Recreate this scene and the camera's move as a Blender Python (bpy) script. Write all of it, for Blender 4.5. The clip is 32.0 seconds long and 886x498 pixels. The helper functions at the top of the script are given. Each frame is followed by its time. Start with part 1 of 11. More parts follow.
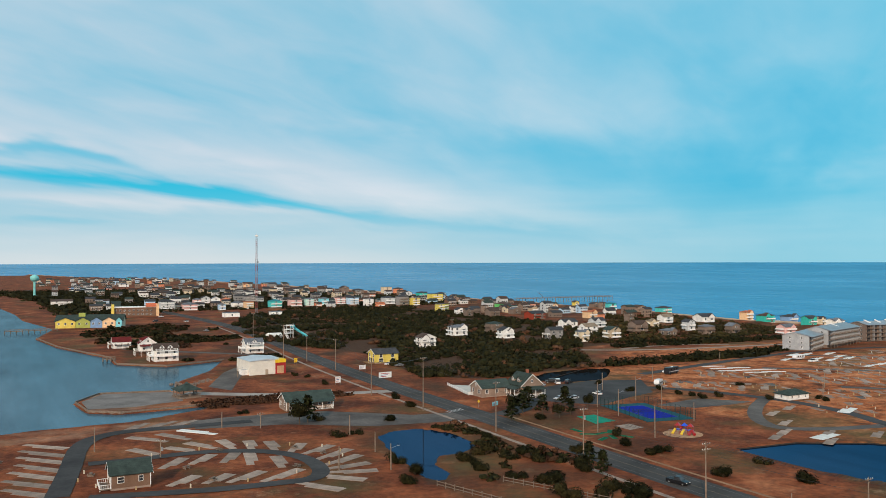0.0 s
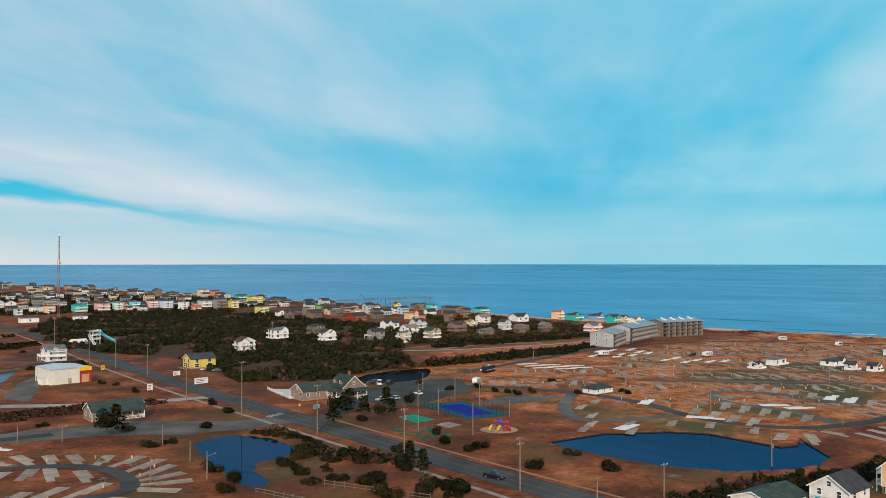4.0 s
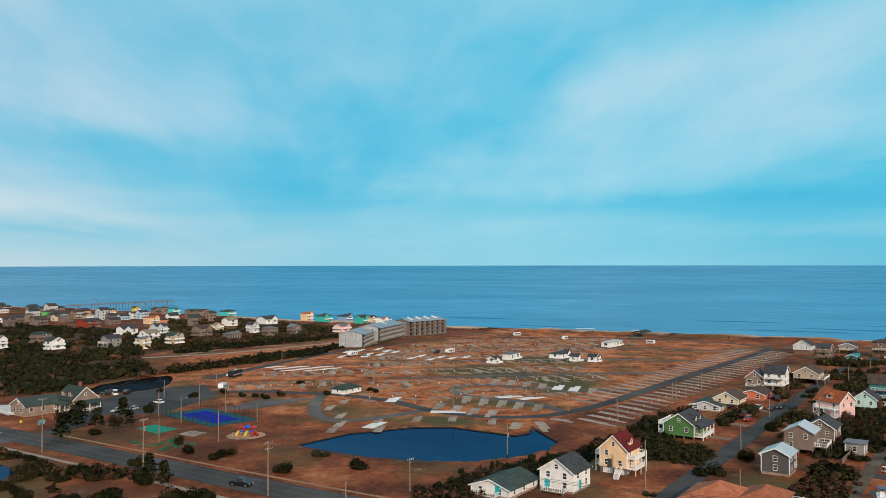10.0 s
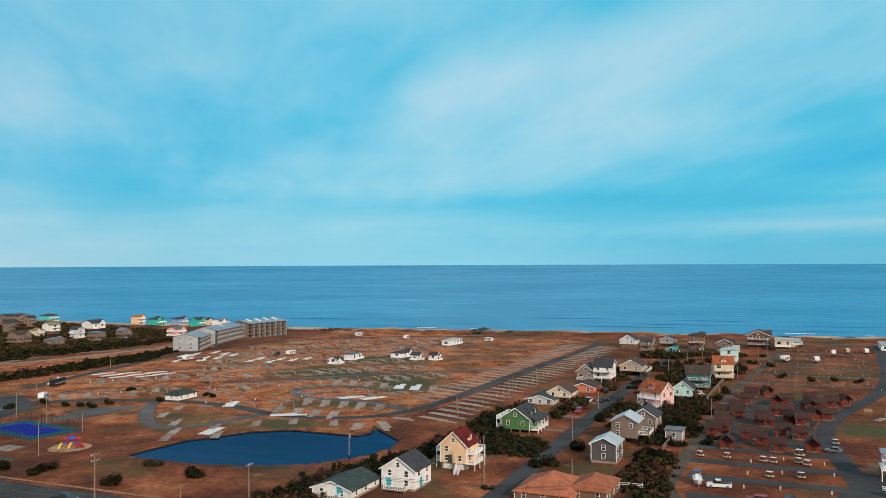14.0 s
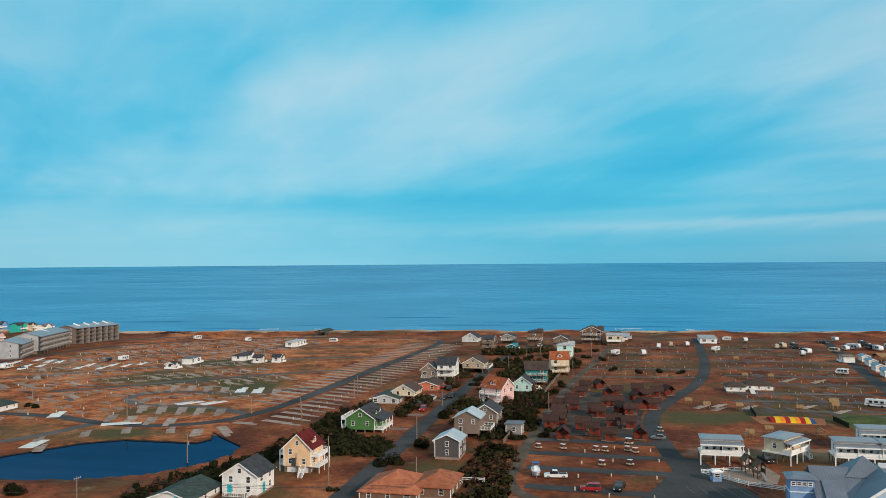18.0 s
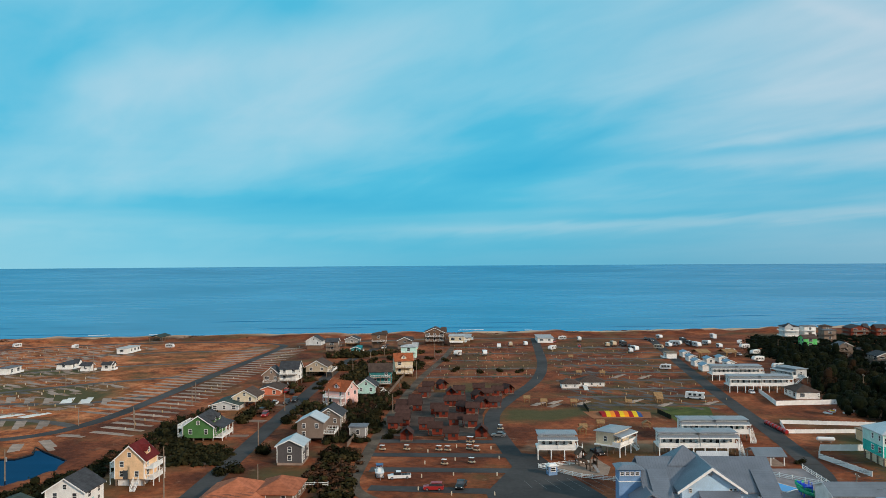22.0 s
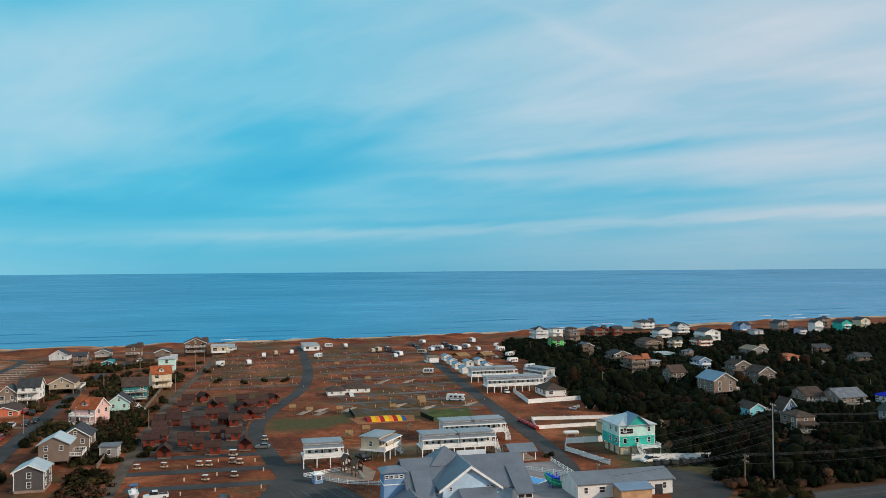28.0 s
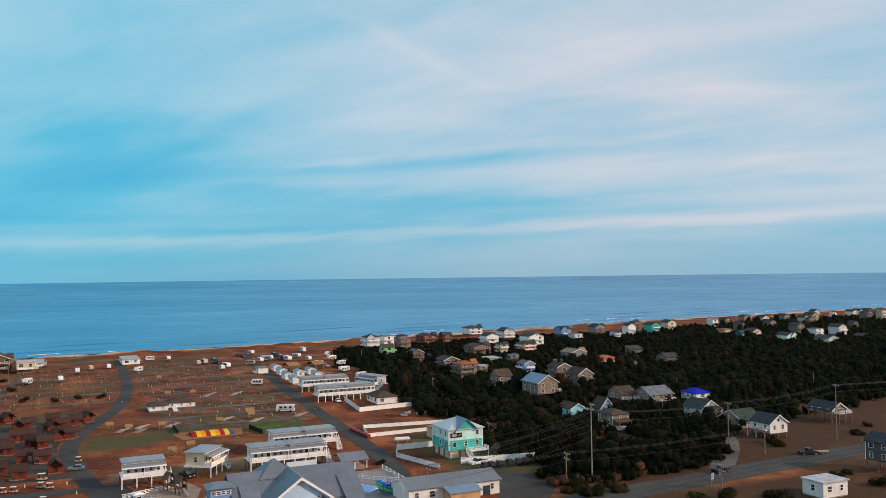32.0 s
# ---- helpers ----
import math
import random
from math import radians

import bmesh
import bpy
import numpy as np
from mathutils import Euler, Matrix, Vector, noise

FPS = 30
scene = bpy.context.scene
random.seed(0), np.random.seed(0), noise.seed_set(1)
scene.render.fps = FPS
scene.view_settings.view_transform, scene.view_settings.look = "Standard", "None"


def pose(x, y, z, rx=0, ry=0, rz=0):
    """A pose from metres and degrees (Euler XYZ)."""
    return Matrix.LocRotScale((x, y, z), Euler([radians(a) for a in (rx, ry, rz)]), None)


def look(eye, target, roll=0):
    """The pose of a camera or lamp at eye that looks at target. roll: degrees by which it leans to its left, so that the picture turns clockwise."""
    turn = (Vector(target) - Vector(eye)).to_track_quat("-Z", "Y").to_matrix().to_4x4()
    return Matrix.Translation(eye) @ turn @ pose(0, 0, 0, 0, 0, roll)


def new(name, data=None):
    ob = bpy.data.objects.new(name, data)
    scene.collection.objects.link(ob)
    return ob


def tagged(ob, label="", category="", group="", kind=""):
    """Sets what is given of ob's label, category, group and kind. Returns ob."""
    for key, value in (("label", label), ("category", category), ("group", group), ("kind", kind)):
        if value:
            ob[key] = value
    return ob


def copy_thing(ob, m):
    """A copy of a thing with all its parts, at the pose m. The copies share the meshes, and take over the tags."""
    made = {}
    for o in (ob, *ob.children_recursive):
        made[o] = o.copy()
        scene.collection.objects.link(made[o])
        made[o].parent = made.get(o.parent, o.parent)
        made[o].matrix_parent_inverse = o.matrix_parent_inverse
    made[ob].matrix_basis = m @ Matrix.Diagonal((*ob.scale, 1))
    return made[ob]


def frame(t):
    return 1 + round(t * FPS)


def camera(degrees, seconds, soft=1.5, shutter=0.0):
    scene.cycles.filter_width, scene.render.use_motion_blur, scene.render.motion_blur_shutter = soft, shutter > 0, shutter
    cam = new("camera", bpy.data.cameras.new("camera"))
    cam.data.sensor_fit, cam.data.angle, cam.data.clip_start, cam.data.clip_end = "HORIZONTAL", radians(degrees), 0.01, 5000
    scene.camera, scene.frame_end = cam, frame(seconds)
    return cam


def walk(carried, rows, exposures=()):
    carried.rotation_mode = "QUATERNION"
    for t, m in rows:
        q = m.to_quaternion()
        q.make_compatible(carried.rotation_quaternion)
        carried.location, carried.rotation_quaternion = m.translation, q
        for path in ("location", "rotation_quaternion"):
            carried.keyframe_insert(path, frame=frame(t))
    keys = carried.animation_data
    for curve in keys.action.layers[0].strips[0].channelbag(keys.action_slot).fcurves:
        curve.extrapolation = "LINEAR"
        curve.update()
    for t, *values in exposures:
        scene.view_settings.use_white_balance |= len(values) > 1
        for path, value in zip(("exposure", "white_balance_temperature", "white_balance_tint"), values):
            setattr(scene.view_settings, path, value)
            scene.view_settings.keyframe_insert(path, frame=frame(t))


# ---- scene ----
# ---- camera ----
cam = camera(55.5, 32.0, soft=0.6)
EYE = (0.0, 0.0, 54.0)
PATH = [
    (0.0, 90.712, 0.136, -27.000),
    (0.5, 90.704, 0.095, -28.704),
    (1.0, 90.715, 0.127, -30.711),
    (1.5, 90.723, 0.113, -32.623),
    (2.0, 90.744, 0.068, -34.049),
    (2.5, 90.753, 0.054, -35.251),
    (3.0, 90.763, 0.054, -36.458),
    (3.5, 90.790, 0.028, -37.738),
    (5.5, 90.835, 0.038, -43.077),
    (6.0, 90.826, 0.096, -44.491),
    (6.5, 90.822, 0.107, -45.893),
    (7.0, 90.830, 0.083, -47.328),
    (7.5, 90.820, 0.078, -48.746),
    (8.0, 90.836, 0.093, -50.195),
    (8.5, 90.850, 0.042, -51.619),
    (9.0, 90.869, 0.067, -53.066),
    (9.5, 90.880, 0.082, -54.522),
    (10.0, 90.900, 0.077, -55.964),
    (10.5, 90.921, 0.110, -57.420),
    (11.0, 90.932, 0.160, -58.837),
    (11.5, 90.934, 0.154, -60.123),
    (12.0, 90.907, 0.153, -61.498),
    (12.5, 90.894, 0.169, -62.813),
    (13.0, 90.897, 0.180, -64.107),
    (13.5, 90.892, 0.187, -65.390),
    (14.0, 90.871, 0.237, -66.693),
    (14.5, 90.860, 0.247, -67.992),
    (16.5, 90.823, 0.363, -73.246),
    (17.0, 90.810, 0.363, -74.571),
    (17.5, 90.816, 0.354, -75.879),
    (18.0, 90.814, 0.400, -77.221),
    (18.5, 90.814, 0.399, -78.545),
    (19.0, 90.830, 0.402, -79.868),
    (19.5, 90.851, 0.409, -81.195),
    (20.0, 90.848, 0.326, -82.504),
    (20.5, 90.854, 0.365, -83.823),
    (21.0, 90.857, 0.371, -85.130),
    (21.5, 90.881, 0.381, -86.452),
    (22.0, 90.908, 0.362, -87.768),
    (22.5, 90.928, 0.364, -89.075),
    (23.0, 90.946, 0.388, -90.393),
    (23.5, 90.965, 0.378, -91.701),
    (24.0, 90.988, 0.385, -93.025),
    (24.5, 91.007, 0.387, -94.327),
    (25.0, 91.025, 0.371, -95.642),
    (25.5, 91.053, 0.408, -96.956),
    (27.5, 91.221, 0.415, -102.207),
    (28.0, 91.301, 0.426, -103.549),
    (28.5, 91.357, 0.468, -104.930),
    (29.0, 91.428, 0.485, -106.339),
    (29.5, 91.493, 0.530, -107.768),
    (30.0, 91.553, 0.538, -109.185),
    (30.5, 91.619, 0.567, -110.626),
    (31.0, 91.666, 0.603, -112.072),
    (31.5, 91.708, 0.604, -113.518),
    (32.0, 91.725, 0.733, -114.982),
]
walk(cam, [(t, pose(*EYE, a, b, c)) for t, a, b, c in PATH],
     exposures=[(0.0, 0.0, 6500, 10), (14.0, 0.0, 6450, 10), (20.0, -0.08, 6300, 8), (26.0, -0.1, 6300, 8), (29.0, -0.08, 6450, 11), (32.0, -0.02, 6800, 19)])

# ---- world, sun ----
SUN_AZ, SUN_EL = radians(220), radians(23)      # clockwise from +y, height
w = bpy.data.worlds.new("sky")
scene.world = w
w.use_nodes = True
N, L = w.node_tree.nodes, w.node_tree.links
N.clear()


def nd(tree, kind, links=None, **vals):
    """A node with inputs set by links {socket: output} and values {socket or attribute}."""
    n = tree.nodes.new(kind)
    for k, v in vals.items():
        if k == "op":
            n.operation = v
        elif k == "blend":
            n.data_type, n.blend_type = "RGBA", v
        elif k == "dtype":
            n.data_type = v
    for k, v in (links or {}).items():
        if isinstance(v, bpy.types.NodeSocket):
            tree.links.new(v, n.inputs[k])
        else:
            n.inputs[k].default_value = v
    return n


def ramp(tree, fac, stops):
    n = tree.nodes.new("ShaderNodeValToRGB")
    els = n.color_ramp.elements
    while len(els) < len(stops):
        els.new(0.5)
    for e, (p, c) in zip(els, stops):
        e.position = p
        e.color = (*c, 1) if len(c) == 3 else c
    tree.links.new(fac, n.inputs[0])
    return n.outputs[0]


def mixc(tree, fac, a, b, blend="MIX"):
    n = nd(tree, "ShaderNodeMix", blend=blend)
    for i, v in ((0, fac), (6, a), (7, b)):
        if isinstance(v, bpy.types.NodeSocket):
            tree.links.new(v, n.inputs[i])
        else:
            n.inputs[i].default_value = v if i == 0 else (*v, 1)
    return n.outputs[2]


def mth(tree, op, a, b=0.0, c=0.0):
    n = tree.nodes.new("ShaderNodeMath")
    n.operation = op
    for i, v in enumerate((a, b, c)):
        if isinstance(v, bpy.types.NodeSocket):
            tree.links.new(v, n.inputs[i])
        else:
            n.inputs[i].default_value = v
    return n.outputs[0]


# drifts in the high cloud: bearing, height, half length, half depth, slope, strength
CLEAR_GAPS = [(0.175, 0.074, 0.284, 0.0062, -0.105, 0.46), (0.008, 0.122, 0.081, 0.006, -0.279, 0.2), (0.019, 0.041, 0.06, 0.0036, -0.0, 0.16), (0.482, 0.132, 0.215, 0.0228, -0.05, 0.07), (0.98, 0.233, 0.121, 0.036, 0.051, 0.04), (0.648, 0.122, 0.133, 0.0281, -0.054, 0.11), (0.832, 0.083, 0.11, 0.0296, -0.0, 0.08), (0.76, 0.19, 0.10, 0.05, -0.05, 0.08), (1.538, 0.1, 0.27, 0.0311, 0.207, 0.07), (0.815, 0.089, 0.081, 0.042, 0.0, 0.08)]
CLEAR_GAPS += [(0.74, 0.085, 0.15, 0.034, -0.03, 0.10), (1.92, 0.07, 0.19, 0.04, 0.0, 0.13), (0.66, 0.24, 0.13, 0.06, -0.05, 0.04), (1.357, 0.297, 0.059, 0.0172, 0.0, 0.1), (2.018, 0.133, 0.201, 0.0067, 0.05, 0.15), (1.357, 0.067, 0.273, 0.0119, 0.0, 0.08), (1.661, 0.168, 0.152, 0.02, 0.101, 0.06), (1.755, 0.051, 0.151, 0.0045, 0.031, 0.13), (2.085, 0.083, 0.113, 0.0054, 0.0, 0.06), (1.058, 0.224, 0.048, 0.0478, 0.0, 0.08), (1.699, 0.139, 0.112, 0.0245, 0.11, 0.06), (1.588, 0.098, 0.112, 0.0368, 0.109, 0.07)]
PALE_BANKS = [(0.027, 0.13, 0.049, 0.0091, -0.221, 0.12), (0.115, 0.063, 0.136, 0.0063, -0.053, 0.14), (0.569, 0.058, 0.253, 0.012, -0.121, 0.11), (0.283, 0.109, 0.194, 0.0105, -0.153, 0.06), (0.531, 0.187, 0.179, 0.0327, -0.102, 0.06), (0.984, 0.103, 0.114, 0.0255, -0.05, 0.11), (1.329, 0.233, 0.221, 0.0282, 0.25, 0.12), (1.156, 0.177, 0.126, 0.0666, 0.101, 0.09), (1.389, 0.14, 0.186, 0.02, 0.151, 0.08)]
PALE_BANKS += [(1.38, 0.085, 0.30, 0.042, 0.0, 0.08), (1.55, 0.23, 0.24, 0.06, 0.05, 0.06), (0.97, 0.21, 0.14, 0.06, 0.0, 0.06), (1.105, 0.045, 0.16, 0.0094, 0.0, 0.09), (2.118, 0.055, 0.411, 0.006, 0.025, 0.2), (1.583, 0.039, 0.221, 0.008, 0.02, 0.15), (2.279, 0.207, 0.093, 0.0233, 0.0, 0.14), (1.984, 0.265, 0.107, 0.0067, -0.35, 0.07), (2.184, 0.258, 0.338, 0.0793, 0.102, 0.07), (1.311, 0.112, 0.166, 0.0131, 0.082, 0.05), (1.884, 0.111, 0.106, 0.006, 0.0, 0.07)]


def build_sky():
    T = w.node_tree
    tc = T.nodes.new("ShaderNodeTexCoord").outputs["Generated"]
    sp = nd(T, "ShaderNodeSeparateXYZ", {0: tc})
    X, Y, Z = sp.outputs
    zc = mth(T, "MAXIMUM", Z, 0.004)
    up = nd(T, "ShaderNodeCombineXYZ", {0: X, 1: Y, 2: mth(T, "MAXIMUM", Z, 0.05)}).outputs[0]
    sky = T.nodes.new("ShaderNodeTexSky")
    sky.sky_type = "NISHITA"
    sky.sun_disc, sky.sun_elevation, sky.sun_rotation = False, SUN_EL, SUN_AZ
    sky.air_density, sky.dust_density, sky.ozone_density = 1.0, 0.6, 3.0
    T.links.new(up, sky.inputs[0])
    clear = mixc(T, 1.0, sky.outputs[0], (0.022, 0.086, 0.100), "MULTIPLY")
    # thin high cloud drawn out along one wind direction, seen on a flat layer overhead
    zz = mth(T, "ADD", zc, 0.16)
    a = mth(T, "DIVIDE", mth(T, "ADD", mth(T, "MULTIPLY", X, 0.80), mth(T, "MULTIPLY", Y, 0.60)), zz)
    b = mth(T, "DIVIDE", mth(T, "SUBTRACT", mth(T, "MULTIPLY", X, 0.60), mth(T, "MULTIPLY", Y, 0.80)), zz)

    def layer(sa, sb, off, scale, detail, rough):
        v = nd(T, "ShaderNodeCombineXYZ", {0: mth(T, "MULTIPLY", a, sa), 1: mth(T, "MULTIPLY", b, sb), 2: off}).outputs[0]
        return nd(T, "ShaderNodeTexNoise", {"Vector": v, "Scale": scale, "Detail": detail, "Roughness": rough, "Distortion": 0.35}).outputs[0]
    big = layer(0.26, 0.50, 3.7, 1.0, 2.0, 0.42)
    mid = layer(0.42, 0.85, 9.1, 1.5, 4.0, 0.48)
    fine = layer(0.55, 1.2, 1.3, 3.2, 5.0, 0.5)
    dens = mth(T, "ADD", mth(T, "ADD", mth(T, "MULTIPLY", big, 0.30), mth(T, "MULTIPLY", mid, 0.42)), mth(T, "MULTIPLY", fine, 0.28))
    # long bands low over the sea
    az = bearing = mth(T, "ARCTAN2", X, Y)
    bv = nd(T, "ShaderNodeCombineXYZ", {0: mth(T, "MULTIPLY", az, 1.3), 1: mth(T, "MULTIPLY", mth(T, "ADD", zc, mth(T, "MULTIPLY", az, -0.012)), 15.0), 2: 4.4}).outputs[0]
    band = nd(T, "ShaderNodeTexNoise", {"Vector": bv, "Scale": 1.0, "Detail": 4.0, "Roughness": 0.5, "Distortion": 0.2}).outputs[0]
    low = nd(T, "ShaderNodeMapRange", {"Value": Z, "From Min": 0.05, "From Max": 0.16, "To Min": 0.65, "To Max": 0.0}).outputs[0]
    dens = mth(T, "ADD", mth(T, "MULTIPLY", dens, mth(T, "SUBTRACT", 1.0, low)), mth(T, "MULTIPLY", band, low))
    dens = mth(T, "ADD", mth(T, "MULTIPLY", dens, 0.75), 0.122)
    # clear gaps and pale banks, drawn out along the wind, their outlines torn by the finer cloud
    az = mth(T, "ADD", az, mth(T, "MULTIPLY", mth(T, "SUBTRACT", mid, 0.5), 0.30))
    el = mth(T, "ADD", mth(T, "ARCSINE", Z), mth(T, "MULTIPLY", mth(T, "SUBTRACT", mth(T, "ADD", mth(T, "MULTIPLY", mid, 0.5), mth(T, "MULTIPLY", fine, 0.5)), 0.5), 0.034))
    for sign, drifts in ((-1.0, CLEAR_GAPS), (1.0, PALE_BANKS)):
        for a0, e0, long, thick, slope, amount in drifts:
            du = mth(T, "SUBTRACT", az, a0)
            dv = mth(T, "SUBTRACT", mth(T, "SUBTRACT", el, e0), mth(T, "MULTIPLY", du, slope))
            du, dv = mth(T, "DIVIDE", du, long), mth(T, "DIVIDE", dv, thick)
            q = mth(T, "ADD", mth(T, "MULTIPLY", du, du), mth(T, "MULTIPLY", dv, dv))
            dens = mth(T, "ADD", dens, mth(T, "MULTIPLY", mth(T, "POWER", 0.45, q), sign * amount * 0.62))
    cover = nd(T, "ShaderNodeMapRange", {"Value": dens, "From Min": 0.25, "From Max": 0.67}).outputs[0]
    blue = ramp(T, cover, [(0.0, (0.015, 0.42, 0.70)), (0.45, (0.105, 0.55, 0.77)), (0.75, (0.28, 0.65, 0.81)), (1.0, (0.44, 0.71, 0.83))])
    pale = ramp(T, cover, [(0.0, (0.025, 0.52, 0.74)), (0.35, (0.24, 0.57, 0.74)), (0.7, (0.57, 0.69, 0.78)), (1.0, (0.84, 0.81, 0.85))])
    side = ramp(T, mth(T, "MULTIPLY", bearing, 0.32), [(0.10, (1, 1, 1)), (0.22, (0.5, 0.5, 0.5)), (0.33, (0.05, 0.05, 0.05)), (0.52, (0, 0, 0)), (0.605, (0.5, 0.5, 0.5)), (0.70, (1, 1, 1))])
    cloud = mixc(T, side, blue, pale)
    sky1 = mixc(T, 0.92, clear, cloud)
    # haze on the horizon: pale in the north, bright in the east, bluer towards the south-east
    hz = nd(T, "ShaderNodeMapRange", {"Value": Z, "From Min": 0.0, "From Max": 0.095, "To Min": 1.0, "To Max": 0.0}).outputs[0]
    hz = mth(T, "POWER", hz, 1.8)
    hcol = ramp(T, mth(T, "MULTIPLY", bearing, 0.4), [(0.14, (0.70, 0.75, 0.76)), (0.34, (0.30, 0.62, 0.74)), (0.48, (0.30, 0.66, 0.80)), (0.60, (0.14, 0.50, 0.68)), (0.72, (0.12, 0.43, 0.60)), (0.84, (0.26, 0.48, 0.61))])
    sky2 = mixc(T, mth(T, "MULTIPLY", hz, 0.8), sky1, hcol)
    bg = nd(T, "ShaderNodeBackground", {0: sky2, 1: SKY_STRENGTH})
    out = T.nodes.new("ShaderNodeOutputWorld")
    T.links.new(bg.outputs[0], out.inputs[0])


SKY_STRENGTH = 1.0
build_sky()
lamp = bpy.data.lights.new("sun", "SUN")
lamp.energy, lamp.angle, lamp.color = 3.25, radians(1.5), (1.0, 0.77, 0.58)
new("sun", lamp).matrix_world = look((300 * math.sin(SUN_AZ), 300 * math.cos(SUN_AZ), 300 * math.tan(SUN_EL)), (0, 0, 0))

# ---- materials ----
MATS = {}


def mat(name, rgb, rough=0.8, var=0.18, scale=0.5, bump=0.15, metal=0.0, lines=0.0, axis=2, rand=0.06, rgb2=None, spec=None):
    """A surface with broad stains, fine grain and relief; lines: boards or seams a metre along the axis."""
    if name in MATS:
        return MATS[name]
    m = bpy.data.materials.new(name)
    MATS[name] = m
    m.use_nodes = True
    T = m.node_tree
    p = T.nodes["Principled BSDF"]
    tc = T.nodes.new("ShaderNodeTexCoord").outputs["Object"]
    rnd = T.nodes.new("ShaderNodeObjectInfo").outputs["Random"]
    n1 = nd(T, "ShaderNodeTexNoise", {"Vector": tc, "Scale": scale, "Detail": 4.0, "Roughness": 0.6}).outputs[0]
    n2 = nd(T, "ShaderNodeTexNoise", {"Vector": tc, "Scale": scale * 14, "Detail": 3.0, "Roughness": 0.7}).outputs[0]
    dark = tuple(c * (1 - var * 1.6) for c in rgb)
    light = tuple(min(1, c * (1 + var)) for c in rgb) if rgb2 is None else rgb2
    col = mixc(T, ramp(T, n1, [(0.3, (0, 0, 0)), (0.7, (1, 1, 1))]), dark, light)
    g = nd(T, "ShaderNodeMapRange", {"Value": n2, "From Min": 0.25, "From Max": 0.75, "To Min": 1 - var, "To Max": 1 + var * 0.6}).outputs[0]
    col = mixc(T, 1.0, col, nd(T, "ShaderNodeCombineXYZ", {0: g, 1: g, 2: g}).outputs[0], "MULTIPLY")
    r = nd(T, "ShaderNodeMapRange", {"Value": rnd, "To Min": 1 - rand, "To Max": 1 + rand}).outputs[0]
    col = mixc(T, 1.0, col, nd(T, "ShaderNodeCombineXYZ", {0: r, 1: r, 2: r}).outputs[0], "MULTIPLY")
    hgt = n2
    if lines:
        sp = nd(T, "ShaderNodeSeparateXYZ", {0: tc}).outputs[axis]
        saw = mth(T, "FRACT", mth(T, "MULTIPLY", sp, lines))
        seam = nd(T, "ShaderNodeMapRange", {"Value": saw, "From Min": 0.0, "From Max": 0.16, "To Min": 0.72, "To Max": 1.0}).outputs[0]
        col = mixc(T, 1.0, col, nd(T, "ShaderNodeCombineXYZ", {0: seam, 1: seam, 2: seam}).outputs[0], "MULTIPLY")
        hgt = mth(T, "ADD", mth(T, "MULTIPLY", saw, 0.8), mth(T, "MULTIPLY", n2, 0.3))
    T.links.new(col, p.inputs["Base Color"])
    p.inputs["Roughness"].default_value, p.inputs["Metallic"].default_value = rough, metal
    p.inputs["Specular IOR Level"].default_value = spec if spec is not None else 0.12 if rough > 0.7 else 0.4
    if bump:
        b = nd(T, "ShaderNodeBump", {"Strength": bump, "Distance": 0.04, "Height": hgt})
        T.links.new(b.outputs[0], p.inputs["Normal"])
    return m


# walls: boarded siding in the house colours
SIDE = dict(white=(0.86, 0.84, 0.80), cream=(0.74, 0.62, 0.44), yellow=(0.78, 0.62, 0.14), peach=(0.86, 0.58, 0.34), pink=(0.80, 0.50, 0.46),
            salmon=(0.76, 0.30, 0.17), orange=(0.64, 0.19, 0.105), mint=(0.56, 0.82, 0.74), aqua=(0.10, 0.62, 0.60), teal=(0.04, 0.21, 0.22), cyan=(0.25, 0.68, 0.78),
            blue=(0.22, 0.36, 0.58), paleblue=(0.50, 0.68, 0.84), green=(0.085, 0.20, 0.065), lime=(0.16, 0.62, 0.18), jade=(0.05, 0.50, 0.42), sand=(0.52, 0.42, 0.30),
            taupe=(0.30, 0.22, 0.17), brown=(0.20, 0.12, 0.08), grey=(0.30, 0.29, 0.28), darkgrey=(0.11, 0.10, 0.10), greywhite=(0.60, 0.62, 0.62),
            red=(0.33, 0.055, 0.03), condo=(0.40, 0.42, 0.44), redwood=(0.26, 0.055, 0.03), weathered=(0.24, 0.18, 0.145), lilac=(0.55, 0.52, 0.66), olive=(0.42, 0.46, 0.12))
ROOF = dict(slate=(0.075, 0.077, 0.085), grey=(0.20, 0.215, 0.24), brown=(0.11, 0.075, 0.06), cabin=(0.080, 0.042, 0.035), maroon=(0.16, 0.022, 0.022), green=(0.06, 0.085, 0.075), terracotta=(0.42, 0.12, 0.05),
            tin=(0.30, 0.31, 0.33),
            rust=(0.52, 0.170, 0.085), tan=(0.32, 0.25, 0.18), pale=(0.56, 0.57, 0.58), teal=(0.05, 0.30, 0.34), bright=(0.20, 0.27, 0.36), tarp=(0.012, 0.03, 0.62))


def siding(c):
    return mat("siding " + c, tuple(0.96 * q for q in SIDE[c]), 0.75, 0.12, 0.35, 0.25, lines=5.0)


def roofing(c):
    return mat("shingles " + c, tuple(0.8 * q for q in ROOF[c]), 0.85, 0.22, 0.6, 0.35, lines=3.0, rand=0.12)


def seamed(c):
    return mat("metal sheet " + c, ROOF[c], 0.42, 0.10, 0.25, 0.2, lines=1.8, axis=0, metal=0.25)


